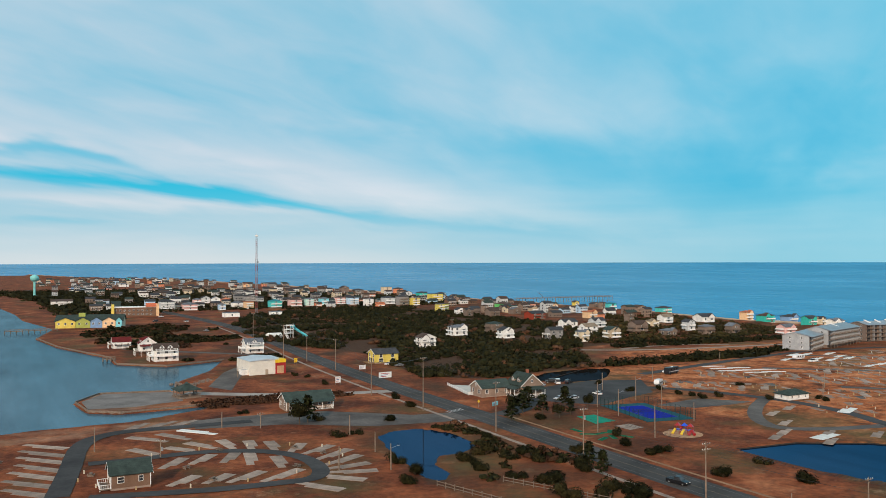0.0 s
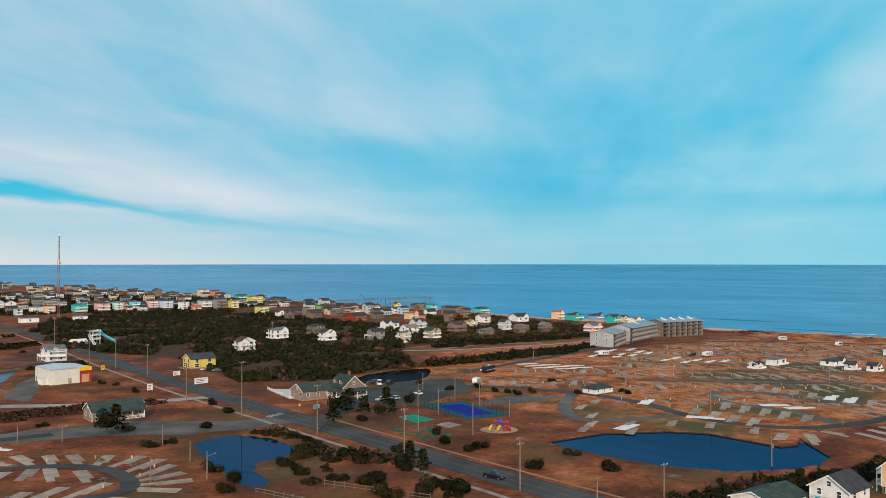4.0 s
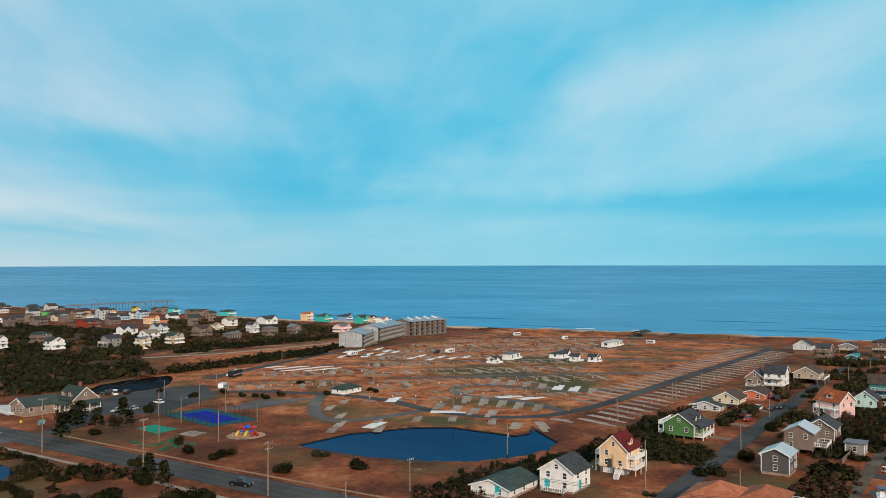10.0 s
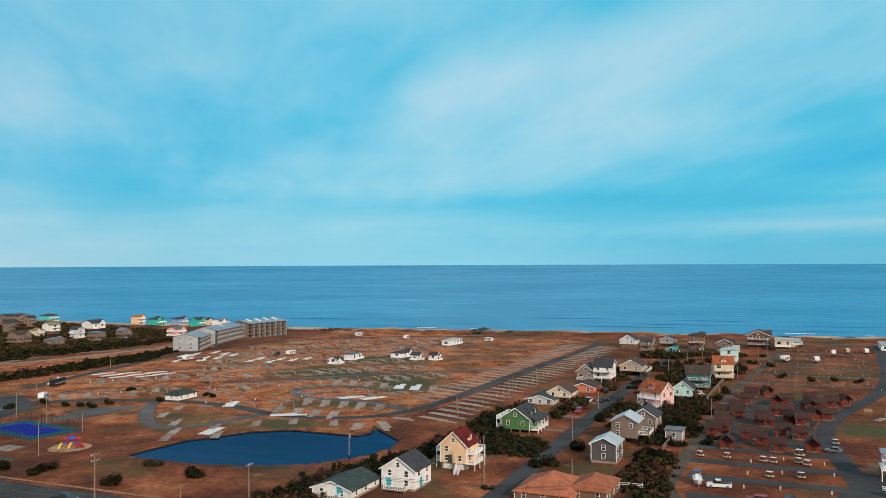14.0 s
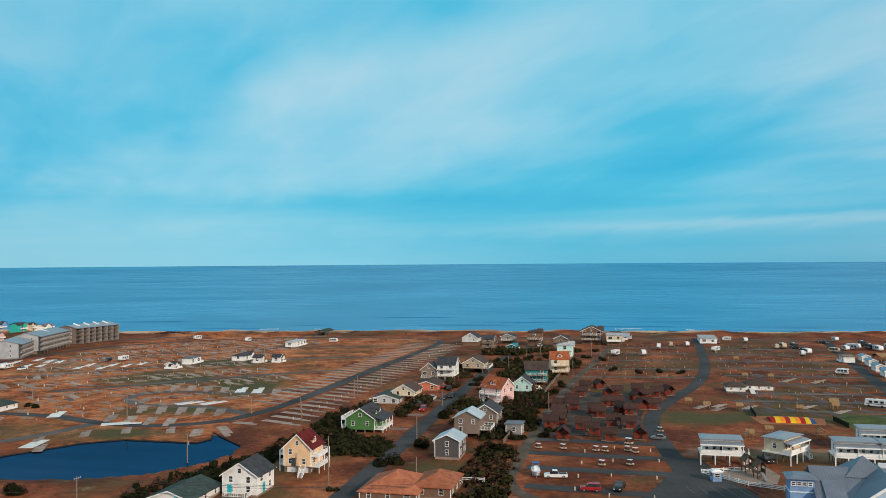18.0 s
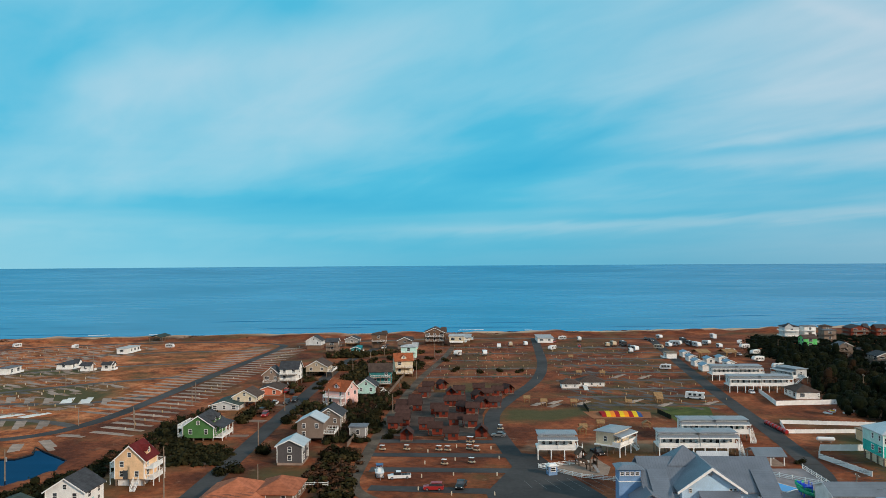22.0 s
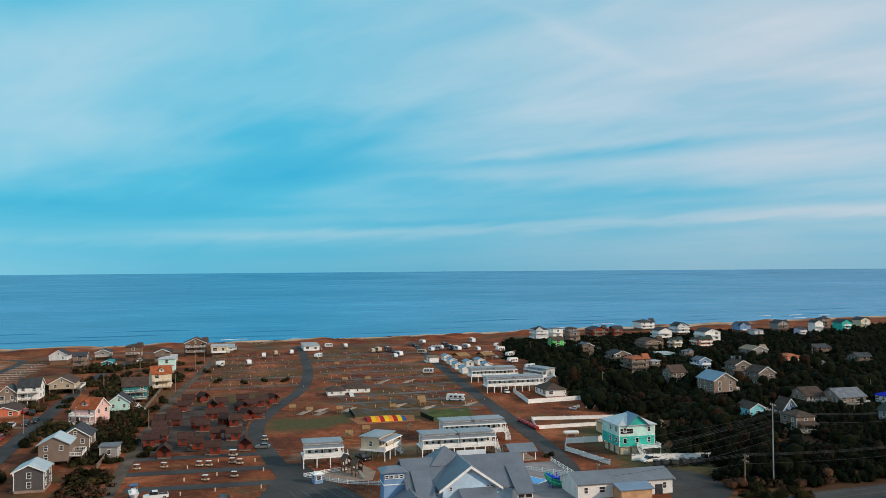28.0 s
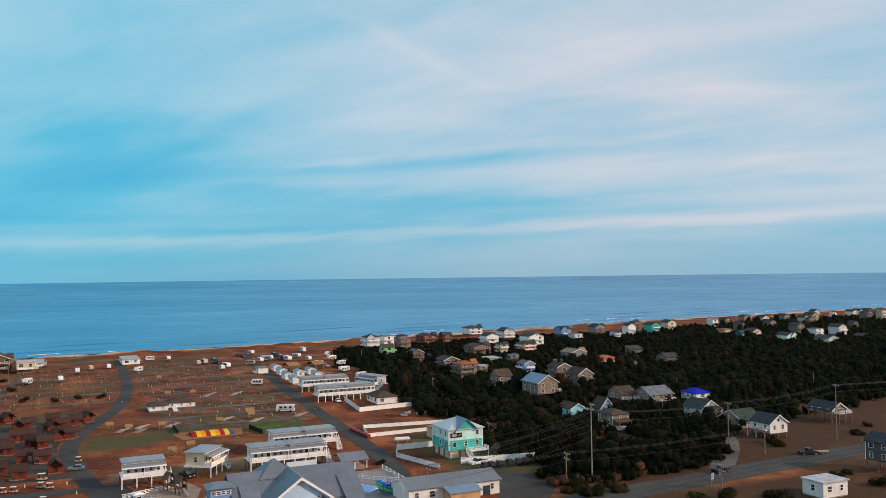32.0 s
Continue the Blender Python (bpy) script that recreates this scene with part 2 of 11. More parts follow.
TRIM = mat("white trim", (0.85, 0.84, 0.81), 0.6, 0.07, 0.8, 0.05)
TIMBER = mat("weathered timber", (0.21, 0.16, 0.125), 0.85, 0.25, 1.5, 0.3)
PALEWOOD = mat("new timber", (0.30, 0.18, 0.085), 0.8, 0.2, 1.5, 0.2)
GLASS = mat("window glass", (0.050, 0.056, 0.064), 0.06, 0.25, 0.8, 0.0, rand=0.5, spec=0.6)
TEALDOOR = mat("turquoise paint", (0.02, 0.42, 0.50), 0.5, 0.1)
POLE = mat("pole wood", (0.27, 0.20, 0.15), 0.85, 0.25, 1.2, 0.3)
STEEL = mat("galvanised steel", (0.45, 0.46, 0.47), 0.45, 0.15, 1.0, 0.05, metal=0.7)
DARK = mat("dark rubber", (0.02, 0.02, 0.02), 0.7, 0.2)
CONCRETE = mat("concrete", (0.33, 0.245, 0.195), 0.9, 0.2, 0.3, 0.2, rand=0.22)
PALECON = mat("new concrete", (0.72, 0.69, 0.64), 0.85, 0.10, 0.4, 0.1)
ASPHALT = mat("asphalt", (0.052, 0.049, 0.049), 0.92, 0.18, 0.05, 0.2, rgb2=(0.080, 0.075, 0.073))
HIGHTAR = mat("highway asphalt", (0.060, 0.056, 0.054), 0.92, 0.2, 0.05, 0.2, rgb2=(0.090, 0.083, 0.079))
OLDTAR = mat("old asphalt", (0.105, 0.090, 0.082), 0.92, 0.25, 0.06, 0.2, rgb2=(0.165, 0.142, 0.128))
LINE = mat("road paint", (0.14, 0.135, 0.125), 0.7, 0.3, 1.5, 0.0)
YLINE = mat("yellow road paint", (0.13, 0.085, 0.04), 0.7, 0.3, 1.5, 0.0)
SANDM = mat("bare sand", (0.34, 0.19, 0.11), 0.95, 0.2, 0.1, 0.2)
BARK = mat("bark", (0.12, 0.085, 0.06), 0.9, 0.3, 2.0, 0.4)
PAINTS = dict(white=(0.75, 0.75, 0.74), black=(0.012, 0.012, 0.014), red=(0.34, 0.02, 0.02), blue=(0.03, 0.07, 0.20), silver=(0.42, 0.43, 0.45), yellow=(0.75, 0.48, 0.02), orange=(0.8, 0.25, 0.02),
              tan=(0.5, 0.38, 0.25), green=(0.02, 0.33, 0.16), court=(0.003, 0.010, 0.26), lightcourt=(0.040, 0.085, 0.125), pink=(0.7, 0.1, 0.25), brightblue=(0.02, 0.08, 0.62), grey=(0.2, 0.2, 0.2))


def paint(c, rough=0.35):
    return mat(f"paint {c} {rough}", PAINTS[c], rough, 0.06, 0.5, 0.02)


def water(name, rgb, rough, scale, strength, dist=0.3, gloss=0.5, tint=(0.82, 0.95, 1.0)):
    m = bpy.data.materials.new(name)
    m.use_nodes = True
    T = m.node_tree
    p = T.nodes["Principled BSDF"]
    tc = T.nodes.new("ShaderNodeTexCoord").outputs["Object"]
    mp = nd(T, "ShaderNodeMapping", {"Vector": tc, "Scale": (scale, scale * 0.28, scale)}).outputs[0]
    n = nd(T, "ShaderNodeTexNoise", {"Vector": mp, "Scale": 1.0, "Detail": 5.0, "Roughness": 0.6}).outputs[0]
    mp2 = nd(T, "ShaderNodeMapping", {"Vector": tc, "Scale": (0.0012, 0.0010, 0.01)}).outputs[0]
    n2 = nd(T, "ShaderNodeTexNoise", {"Vector": mp2, "Scale": 1.0, "Detail": 4.0, "Roughness": 0.55}).outputs[0]
    mp3 = nd(T, "ShaderNodeMapping", {"Vector": tc, "Scale": (0.0065, 0.0045, 0.01)}).outputs[0]
    n3 = nd(T, "ShaderNodeTexNoise", {"Vector": mp3, "Scale": 1.0, "Detail": 3.0, "Roughness": 0.5}).outputs[0]
    mp4 = nd(T, "ShaderNodeMapping", {"Vector": tc, "Scale": (0.045, 0.018, 0.01)}).outputs[0]
    n4 = nd(T, "ShaderNodeTexNoise", {"Vector": mp4, "Scale": 1.0, "Detail": 3.0, "Roughness": 0.5}).outputs[0]
    # wind lanes and swell crests that lie along the shore
    mp5 = nd(T, "ShaderNodeMapping", {"Vector": tc, "Scale": (0.11, 0.010, 0.01), "Rotation": (0, 0, 0.06)}).outputs[0]
    n5 = nd(T, "ShaderNodeTexNoise", {"Vector": mp5, "Scale": 1.0, "Detail": 4.0, "Roughness": 0.65}).outputs[0]
    n2 = mth(T, "ADD", mth(T, "ADD", mth(T, "MULTIPLY", n2, 0.30), mth(T, "MULTIPLY", n3, 0.24)), mth(T, "ADD", mth(T, "MULTIPLY", n4, 0.20), mth(T, "MULTIPLY", n5, 0.26)))
    col = mixc(T, ramp(T, n2, [(0.38, (0, 0, 0)), (0.62, (1, 1, 1))]), tuple(c * 0.70 for c in rgb), tuple(c * 1.22 for c in rgb))
    b = nd(T, "ShaderNodeBump", {"Strength": strength, "Distance": dist, "Height": n})
    dif = nd(T, "ShaderNodeBsdfDiffuse", {"Color": col, "Normal": b.outputs[0]})
    gls = nd(T, "ShaderNodeBsdfGlossy", {"Color": (*tint, 1.0), "Roughness": rough, "Normal": b.outputs[0]})
    # slicks of calmer water mirror more of the sky
    fac = nd(T, "ShaderNodeMapRange", {"Value": n2, "From Min": 0.38, "From Max": 0.62, "To Min": gloss * 0.75, "To Max": gloss * 1.25}).outputs[0]
    mx = nd(T, "ShaderNodeMixShader", {0: fac, 1: dif.outputs[0], 2: gls.outputs[0]})
    T.links.new(mx.outputs[0], T.nodes["Material Output"].inputs["Surface"])
    T.nodes.remove(p)
    return m


def ground_material():
    m = bpy.data.materials.new("dry grass and sand")
    m.use_nodes = True
    T = m.node_tree
    p = T.nodes["Principled BSDF"]
    tc = T.nodes.new("ShaderNodeTexCoord").outputs["Object"]

    def no(s, d=4.0, r=0.6, z=0.0):
        v = nd(T, "ShaderNodeMapping", {"Vector": tc, "Location": (z, z * 0.7, z)}).outputs[0]
        return nd(T, "ShaderNodeTexNoise", {"Vector": v, "Scale": s, "Detail": d, "Roughness": r}).outputs[0]
    base = ramp(T, no(0.045, 5.0), [(0.28, (0.060, 0.022, 0.013)), (0.43, (0.134, 0.040, 0.019)), (0.56, (0.255, 0.075, 0.031)), (0.70, (0.40, 0.145, 0.066))])
    tuft = ramp(T, no(0.55, 4.0, 0.7, 5.0), [(0.35, (0.62, 0.60, 0.58)), (0.65, (1.18, 1.12, 1.05))])
    col = mixc(T, 1.0, base, tuft, "MULTIPLY")
    cov = T.nodes.new("ShaderNodeAttribute")
    cov.attribute_name = "cover"
    s = nd(T, "ShaderNodeSeparateColor", {0: cov.outputs["Color"]}).outputs
    straw = ramp(T, no(0.09, 5.0, 0.7, 17.0), [(0.30, (0.060, 0.030, 0.016)), (0.40, (0.18, 0.056, 0.023)), (0.50, (0.40, 0.122, 0.044)), (0.66, (0.60, 0.245, 0.112))])
    smk = ramp(T, mth(T, "ADD", mth(T, "MULTIPLY", cov.outputs["Alpha"], 0.7), mth(T, "MULTIPLY", no(0.05, 4.0, 0.6, 41.0), 0.5)), [(0.50, (0, 0, 0)), (0.85, (1, 1, 1))])
    col = mixc(T, smk, col, mixc(T, 1.0, straw, tuft, "MULTIPLY"))
    # drifts of green-brown sward, dark bare soil and pale dust, metres across
    col = mixc(T, ramp(T, no(0.028, 5.0, 0.65, 57.0), [(0.52, (0, 0, 0)), (0.66, (0.75, 0.75, 0.75))]), col, mixc(T, no(0.7, 3.0, 0.6, 7.0), (0.060, 0.050, 0.022), (0.135, 0.090, 0.036)))
    col = mixc(T, ramp(T, no(0.16, 5.0, 0.7, 71.0), [(0.56, (0, 0, 0)), (0.70, (0.7, 0.7, 0.7))]), col, (0.075, 0.036, 0.024))
    col = mixc(T, ramp(T, no(0.11, 5.0, 0.72, 83.0), [(0.60, (0, 0, 0)), (0.74, (0.7, 0.7, 0.7))]), col, (0.36, 0.21, 0.125))
    gn = no(0.12, 4.0, 0.65, 11.0)
    gmask = ramp(T, mth(T, "ADD", mth(T, "MULTIPLY", s[1], 0.75), mth(T, "MULTIPLY", gn, 0.5)), [(0.42, (0, 0, 0)), (0.80, (1, 1, 1))])
    col = mixc(T, gmask, col, mixc(T, no(0.4, 3.0, 0.6, 2.0), (0.052, 0.050, 0.020), (0.110, 0.088, 0.036)))
    smask = ramp(T, mth(T, "ADD", mth(T, "MULTIPLY", s[0], 0.8), mth(T, "MULTIPLY", no(0.07, 5.0, 0.65, 21.0), 0.42)), [(0.48, (0, 0, 0)), (0.85, (1, 1, 1))])
    col = mixc(T, smask, col, mixc(T, no(0.3, 4.0, 0.6, 8.0), (0.44, 0.27, 0.17), (0.60, 0.43, 0.30)))
    # floor mask: woods ground, soil strips, and turf darkened for shade
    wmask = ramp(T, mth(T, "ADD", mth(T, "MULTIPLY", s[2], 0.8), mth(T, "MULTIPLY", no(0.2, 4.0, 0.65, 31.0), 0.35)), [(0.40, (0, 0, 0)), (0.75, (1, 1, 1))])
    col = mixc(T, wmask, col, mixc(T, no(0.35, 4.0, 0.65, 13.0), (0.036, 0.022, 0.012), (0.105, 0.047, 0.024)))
    T.links.new(col, p.inputs["Base Color"])
    p.inputs["Roughness"].default_value = 0.95
    p.inputs["Specular IOR Level"].default_value = 0.1
    b = nd(T, "ShaderNodeBump", {"Strength": 0.6, "Distance": 0.25, "Height": no(1.2, 4.0, 0.7, 3.0)})
    T.links.new(b.outputs[0], p.inputs["Normal"])
    return m


def leaf_material(name, cols):
    m = bpy.data.materials.new(name)
    m.use_nodes = True
    T = m.node_tree
    p = T.nodes["Principled BSDF"]
    ri = T.nodes.new("ShaderNodeNewGeometry").outputs["Random Per Island"]
    tc = T.nodes.new("ShaderNodeTexCoord").outputs["Object"]
    n = nd(T, "ShaderNodeTexNoise", {"Vector": tc, "Scale": 0.13, "Detail": 4.0}).outputs[0]
    wide = nd(T, "ShaderNodeTexNoise", {"Vector": tc, "Scale": 0.022, "Detail": 2.0}).outputs[0]
    f = mth(T, "ADD", mth(T, "MULTIPLY", ri, 0.18), mth(T, "ADD", mth(T, "MULTIPLY", n, 0.62), mth(T, "MULTIPLY", wide, 0.30)))
    rnd = T.nodes.new("ShaderNodeObjectInfo").outputs["Random"]
    f = mth(T, "ADD", f, mth(T, "MULTIPLY", mth(T, "SUBTRACT", rnd, 0.5), 0.25))
    col = ramp(T, f, [(0.15, cols[0]), (0.45, cols[1]), (0.7, cols[2]), (0.92, cols[3])])
    # leaf sprays hand to foot across: lit tips, shaded hollows put into colour
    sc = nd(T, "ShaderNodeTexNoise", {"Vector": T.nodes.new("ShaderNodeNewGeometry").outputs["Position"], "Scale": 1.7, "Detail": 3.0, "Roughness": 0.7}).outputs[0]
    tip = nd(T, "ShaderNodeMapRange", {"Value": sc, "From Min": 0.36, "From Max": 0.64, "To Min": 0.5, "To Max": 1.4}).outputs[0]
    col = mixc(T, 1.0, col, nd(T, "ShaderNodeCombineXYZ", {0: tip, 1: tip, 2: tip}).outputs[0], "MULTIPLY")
    bp = nd(T, "ShaderNodeBump", {"Strength": 0.7, "Distance": 0.4, "Height": sc})
    T.links.new(bp.outputs[0], p.inputs["Normal"])
    T.links.new(col, p.inputs["Base Color"])
    p.inputs["Roughness"].default_value = 0.85
    p.inputs["Specular IOR Level"].default_value = 0.05
    return m


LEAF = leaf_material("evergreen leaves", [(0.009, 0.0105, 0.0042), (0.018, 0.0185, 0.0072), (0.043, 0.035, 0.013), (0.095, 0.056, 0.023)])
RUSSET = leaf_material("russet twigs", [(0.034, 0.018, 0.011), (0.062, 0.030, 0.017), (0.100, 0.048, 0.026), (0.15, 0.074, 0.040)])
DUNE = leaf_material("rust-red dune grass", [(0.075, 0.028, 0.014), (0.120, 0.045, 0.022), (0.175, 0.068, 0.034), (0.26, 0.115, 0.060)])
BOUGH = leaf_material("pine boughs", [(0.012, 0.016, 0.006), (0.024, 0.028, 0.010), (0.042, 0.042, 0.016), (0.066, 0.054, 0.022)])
# southern foliage: the cloud shade over these woods is mixed into both colours
SHADED_PINE = leaf_material("shaded pine needles", [(0.0012, 0.0022, 0.0008), (0.0035, 0.0057, 0.0020), (0.0096, 0.0120, 0.0041), (0.026, 0.0215, 0.0082)])
SHADED_UMBER = leaf_material("shaded umber leaves", [(0.008, 0.0055, 0.0028), (0.015, 0.0090, 0.0044), (0.028, 0.0150, 0.0072), (0.050, 0.0260, 0.0120)])

# ---- building blocks ----


class Shape:
    """Collects boxes, prisms and tubes into one mesh."""

    def __init__(self):
        self.v, self.f, self.m = [], [], []
        self.slot = 0

    def poly(self, pts, faces):
        o = len(self.v)
        self.v += [tuple(q) for q in pts]
        for q in faces:
            self.f.append(tuple(o + i for i in q))
            self.m.append(self.slot)
        return self

    def box(self, x0, y0, z0, x1, y1, z1):
        return self.poly([(x0, y0, z0), (x1, y0, z0), (x1, y1, z0), (x0, y1, z0), (x0, y0, z1), (x1, y0, z1), (x1, y1, z1), (x0, y1, z1)],
                         [(3, 2, 1, 0), (4, 5, 6, 7), (0, 1, 5, 4), (1, 2, 6, 5), (2, 3, 7, 6), (3, 0, 4, 7)])

    def cbox(self, x, y, z, sx, sy, sz):
        return self.box(x - sx / 2, y - sy / 2, z, x + sx / 2, y + sy / 2, z + sz)

    def prism(self, prof, a0, a1, along="y"):
        """An outline in (across, z), counter-clockwise seen from the side it starts at, drawn along an axis."""
        n = len(prof)
        if along == "y":
            pts = [(q[0], a0, q[1]) for q in prof] + [(q[0], a1, q[1]) for q in prof]
            fs = [tuple(range(n)), tuple(range(2 * n - 1, n - 1, -1))] + [(i, i + n, (i + 1) % n + n, (i + 1) % n) for i in range(n)]
        elif along == "x":
            pts = [(a0, q[0], q[1]) for q in prof] + [(a1, q[0], q[1]) for q in prof]
            fs = [tuple(range(n - 1, -1, -1)), tuple(range(n, 2 * n))] + [((i + 1) % n, (i + 1) % n + n, i + n, i) for i in range(n)]
        else:
            pts = [(q[0], q[1], a0) for q in prof] + [(q[0], q[1], a1) for q in prof]
            fs = [tuple(range(n - 1, -1, -1)), tuple(range(n, 2 * n))] + [(i, (i + 1) % n, (i + 1) % n + n, i + n) for i in range(n)]
        return self.poly(pts, fs)

    def tube(self, a, b, r0, r1=None, n=7):
        a, b = Vector(a), Vector(b)
        r1 = r0 if r1 is None else r1
        q = (b - a).to_track_quat("Z", "Y")
        ring = [(math.cos(2 * math.pi * i / n), math.sin(2 * math.pi * i / n)) for i in range(n)]
        pts = [a + q @ Vector((c * r0, s * r0, 0)) for c, s in ring] + [b + q @ Vector((c * r1, s * r1, 0)) for c, s in ring]
        return self.poly(pts, [tuple(range(n - 1, -1, -1)), tuple(range(n, 2 * n))] + [(i, (i + 1) % n, (i + 1) % n + n, i + n) for i in range(n)])

    def hose(self, pts, r, n=5):
        """One unbroken tube through a line of points."""
        pts = [Vector(q) for q in pts]
        ring, faces = [], []
        for i, q in enumerate(pts):
            turn = (pts[min(i + 1, len(pts) - 1)] - pts[max(i - 1, 0)]).to_track_quat("Z", "Y")
            ring += [q + turn @ Vector((r * math.cos(2 * math.pi * k / n), r * math.sin(2 * math.pi * k / n), 0)) for k in range(n)]
        for i in range(len(pts) - 1):
            faces += [(i * n + k, i * n + (k + 1) % n, (i + 1) * n + (k + 1) % n, (i + 1) * n + k) for k in range(n)]
        return self.poly(ring, faces + [tuple(range(n - 1, -1, -1)), tuple(range(len(ring) - n, len(ring)))])

    def mesh(self, name, *mats):
        me = bpy.data.meshes.new(name)
        me.from_pydata(self.v, [], self.f)
        for q in mats:
            me.materials.append(q)
        if len(mats) > 1:
            me.polygons.foreach_set("material_index", self.m)
        me.update()
        return me


def part(name, data, parent, m=None, label="", at=None):
    ob = new(name, data)
    ob.parent = parent
    if m is not None:
        ob.matrix_basis = m
    elif at is not None:
        ob.location = at
    if label:
        ob["label"] = label
    return ob


def thing(name, x, y, z=0.0, yaw=0.0, label="", category="", group="", kind=""):
    ob = new(name)
    ob.empty_display_size = 0.5
    ob.matrix_basis = pose(x, y, z, 0, 0, yaw)
    return tagged(ob, label, category, group, kind)


CACHE = {}


def shared(key, make):
    if key not in CACHE:
        CACHE[key] = make()
    return CACHE[key]


def stuff(name, data, label, category, kind="stuff"):
    return tagged(new(name, data), label, category, kind=kind)
# ---- ground, water, roads ----
COAST = [(-2600, 900), (-1000, 790), (-644, 752), (-395, 704), (-212, 672), (-117, 657), (16, 646), (139, 634), (250, 616), (378, 590), (540, 575), (720, 580), (900, 572), (1140, 558), (1390, 545), (1670, 505), (2175, 440), (3040, 160), (3600, 40), (4400, -60)]
SOUND = [(-700, 299), (-60, 299), (-4, 297), (22, 300), (36, 300), (57, 311), (69, 317), (64, 322), (34, 319), (24, 327), (21, 350), (31, 368), (58, 362), (72, 373), (66, 390), (74, 402), (86, 420), (102, 462), (70, 449), (48, 470), (48, 502),
         (25, 578), (14, 650), (29, 735), (8, 850), (2, 950), (-14, 1090), (-90, 1300), (-500, 2200), (-900, 4400), (-4500, 4400), (-4500, 299)]
POND_A = [(183, 176), (205, 174), (224, 163), (231, 153), (231, 141), (231, 129), (237, 127), (246, 131), (239, 124), (230, 114), (220, 112), (208, 115), (195, 123), (187, 137), (183, 155)]
POND_B = [(100, 240), (107, 245), (115, 245), (119, 239), (122, 231), (120, 214), (112, 209), (105, 209), (99, 200), (98, 189), (93, 183), (92, 191), (93, 202), (96, 222)]
POND_C = [(207, 316), (213, 327), (226, 336), (239, 338), (254, 338), (262, 336), (259, 329), (244, 313), (236, 307), (226, 305), (216, 309)]


def signed(px, py, poly):
    """Distance to an outline, positive inside."""
    P = np.array(poly, float)
    best = np.full(px.shape, 1e9)
    inside = np.zeros(px.shape, bool)
    for (ax, ay), (bx, by) in zip(P, np.roll(P, -1, 0)):
        ex, ey = bx - ax, by - ay
        t = np.clip(((px - ax) * ex + (py - ay) * ey) / (ex * ex + ey * ey), 0, 1)
        best = np.minimum(best, np.hypot(px - ax - t * ex, py - ay - t * ey))
        inside ^= ((ay > py) != (by > py)) & (px < ex * (py - ay) / (by - ay + 1e-12) + ax)
    return np.where(inside, best, -best)


def coast(y):
    return np.interp(y, [q[0] for q in COAST], [q[1] for q in COAST])


def wave_noise(x, y, s, seed):
    r = np.random.RandomState(seed)
    z = np.zeros(x.shape)
    for k in range(7):
        a, p = r.rand(2) * 6.283
        f = s * (0.6 + 1.2 * r.rand())
        z += np.sin((x * math.cos(a) + y * math.sin(a)) * f + p)
    return z / 7


def band(a, lo, hi, soft):
    return np.clip((a - lo) / soft, 0, 1) * np.clip((hi - a) / soft, 0, 1)


# woods and thickets, as outlines on the plan
WOODS = dict(
    north=[(150, 545), (165, 700), (200, 800), (270, 900), (400, 850), (400, 700), (395, 540), (345, 430), (300, 420), (266, 346), (248, 341), (226, 340), (208, 331), (186, 334), (168, 352), (180, 455)],
    hedge=[(255, 342), (300, 338), (360, 336), (410, 350), (412, 362), (360, 352), (300, 352)],
    hedge_far=[(330, 410), (420, 400), (480, 405), (480, 415), (420, 414), (340, 430)],
    south=[(530, -180), (478, -230), (470, -300), (600, -500), (660, -700), (600, -900), (380, -700), (262, -420), (240, -290), (206, -186), (190, -130), (224, -124), (246, -134), (292, -131), (350, -140), (440, -160)],
    pond_side=[(150, 100), (160, 118), (190, 109), (220, 103), (240, 101), (262, 100), (285, 101), (306, 99), (300, 93), (262, 84), (245, 86), (228, 92), (190, 98), (172, 94)],
    lots=[(245, 44), (268, 50), (300, 50), (345, 55), (345, 36), (300, 34), (262, 36)],
    strip=[(186, 38), (205, 42), (245, 44), (245, 35), (200, 34), (186, 30)],
)
LAWNS = [(200, -130, 300, -96), (232, 132, 246, 168), (346, 174, 372, 212), (417, 157, 446, 190), (262, 128, 292, 190), (284, -36, 312, -4), (282, -22, 316, 30), (262, -78, 286, -52), (300, -60, 312, -80), (196, 150, 250, 184), (150, 150, 182, 186), (330, 150, 420, 180), (400, 190, 440, 250), (205, 36, 250, 62), (176, -280, 262, -104), (150, -420, 185, -120), (120, 150, 140, 245), (60, 180, 120, 250)]
SANDY = [(-40, 272, 60, 300), (20, 318, 75, 370), (150, 195, 178, 205), (236, -62, 262, -8), (270, 420, 400, 440)]

# strips of dark soil and low scrub beside the highway
SOIL = [(150, 168, 204, 262), (200, 236, 262, 300), (50, 440, 142, 770), (84, 120, 139, 300), (148, 262, 172, 420), (100, 420, 140, 560), (150, 60, 184, 120), (290, 436, 570, 1000), (150, 420, 300, 560)]
# turf round the southern junction, darkened in colour for the shade lying there
SHADED_TURF = [(176, -340, 275, -140), (120, -430, 168, -105), (168, -330, 190, -118)]
STRAW = [(208, 118, 590, 345), (290, 350, 470, 400), (186, 44, 240, 62), (260, 74, 420, 104)]


def axis(a, b, step, grow, lo, hi):
    mid = list(np.arange(a, b + step, step))
    left, right, s = [a], [mid[-1]], step
    while left[-1] > lo:
        s = min(s * grow, 160)
        left.append(left[-1] - s)
    s = step
    while right[-1] < hi:
        s = min(s * grow, 160)
        right.append(right[-1] + s)
    return np.array(left[:0:-1] + mid + right[1:])


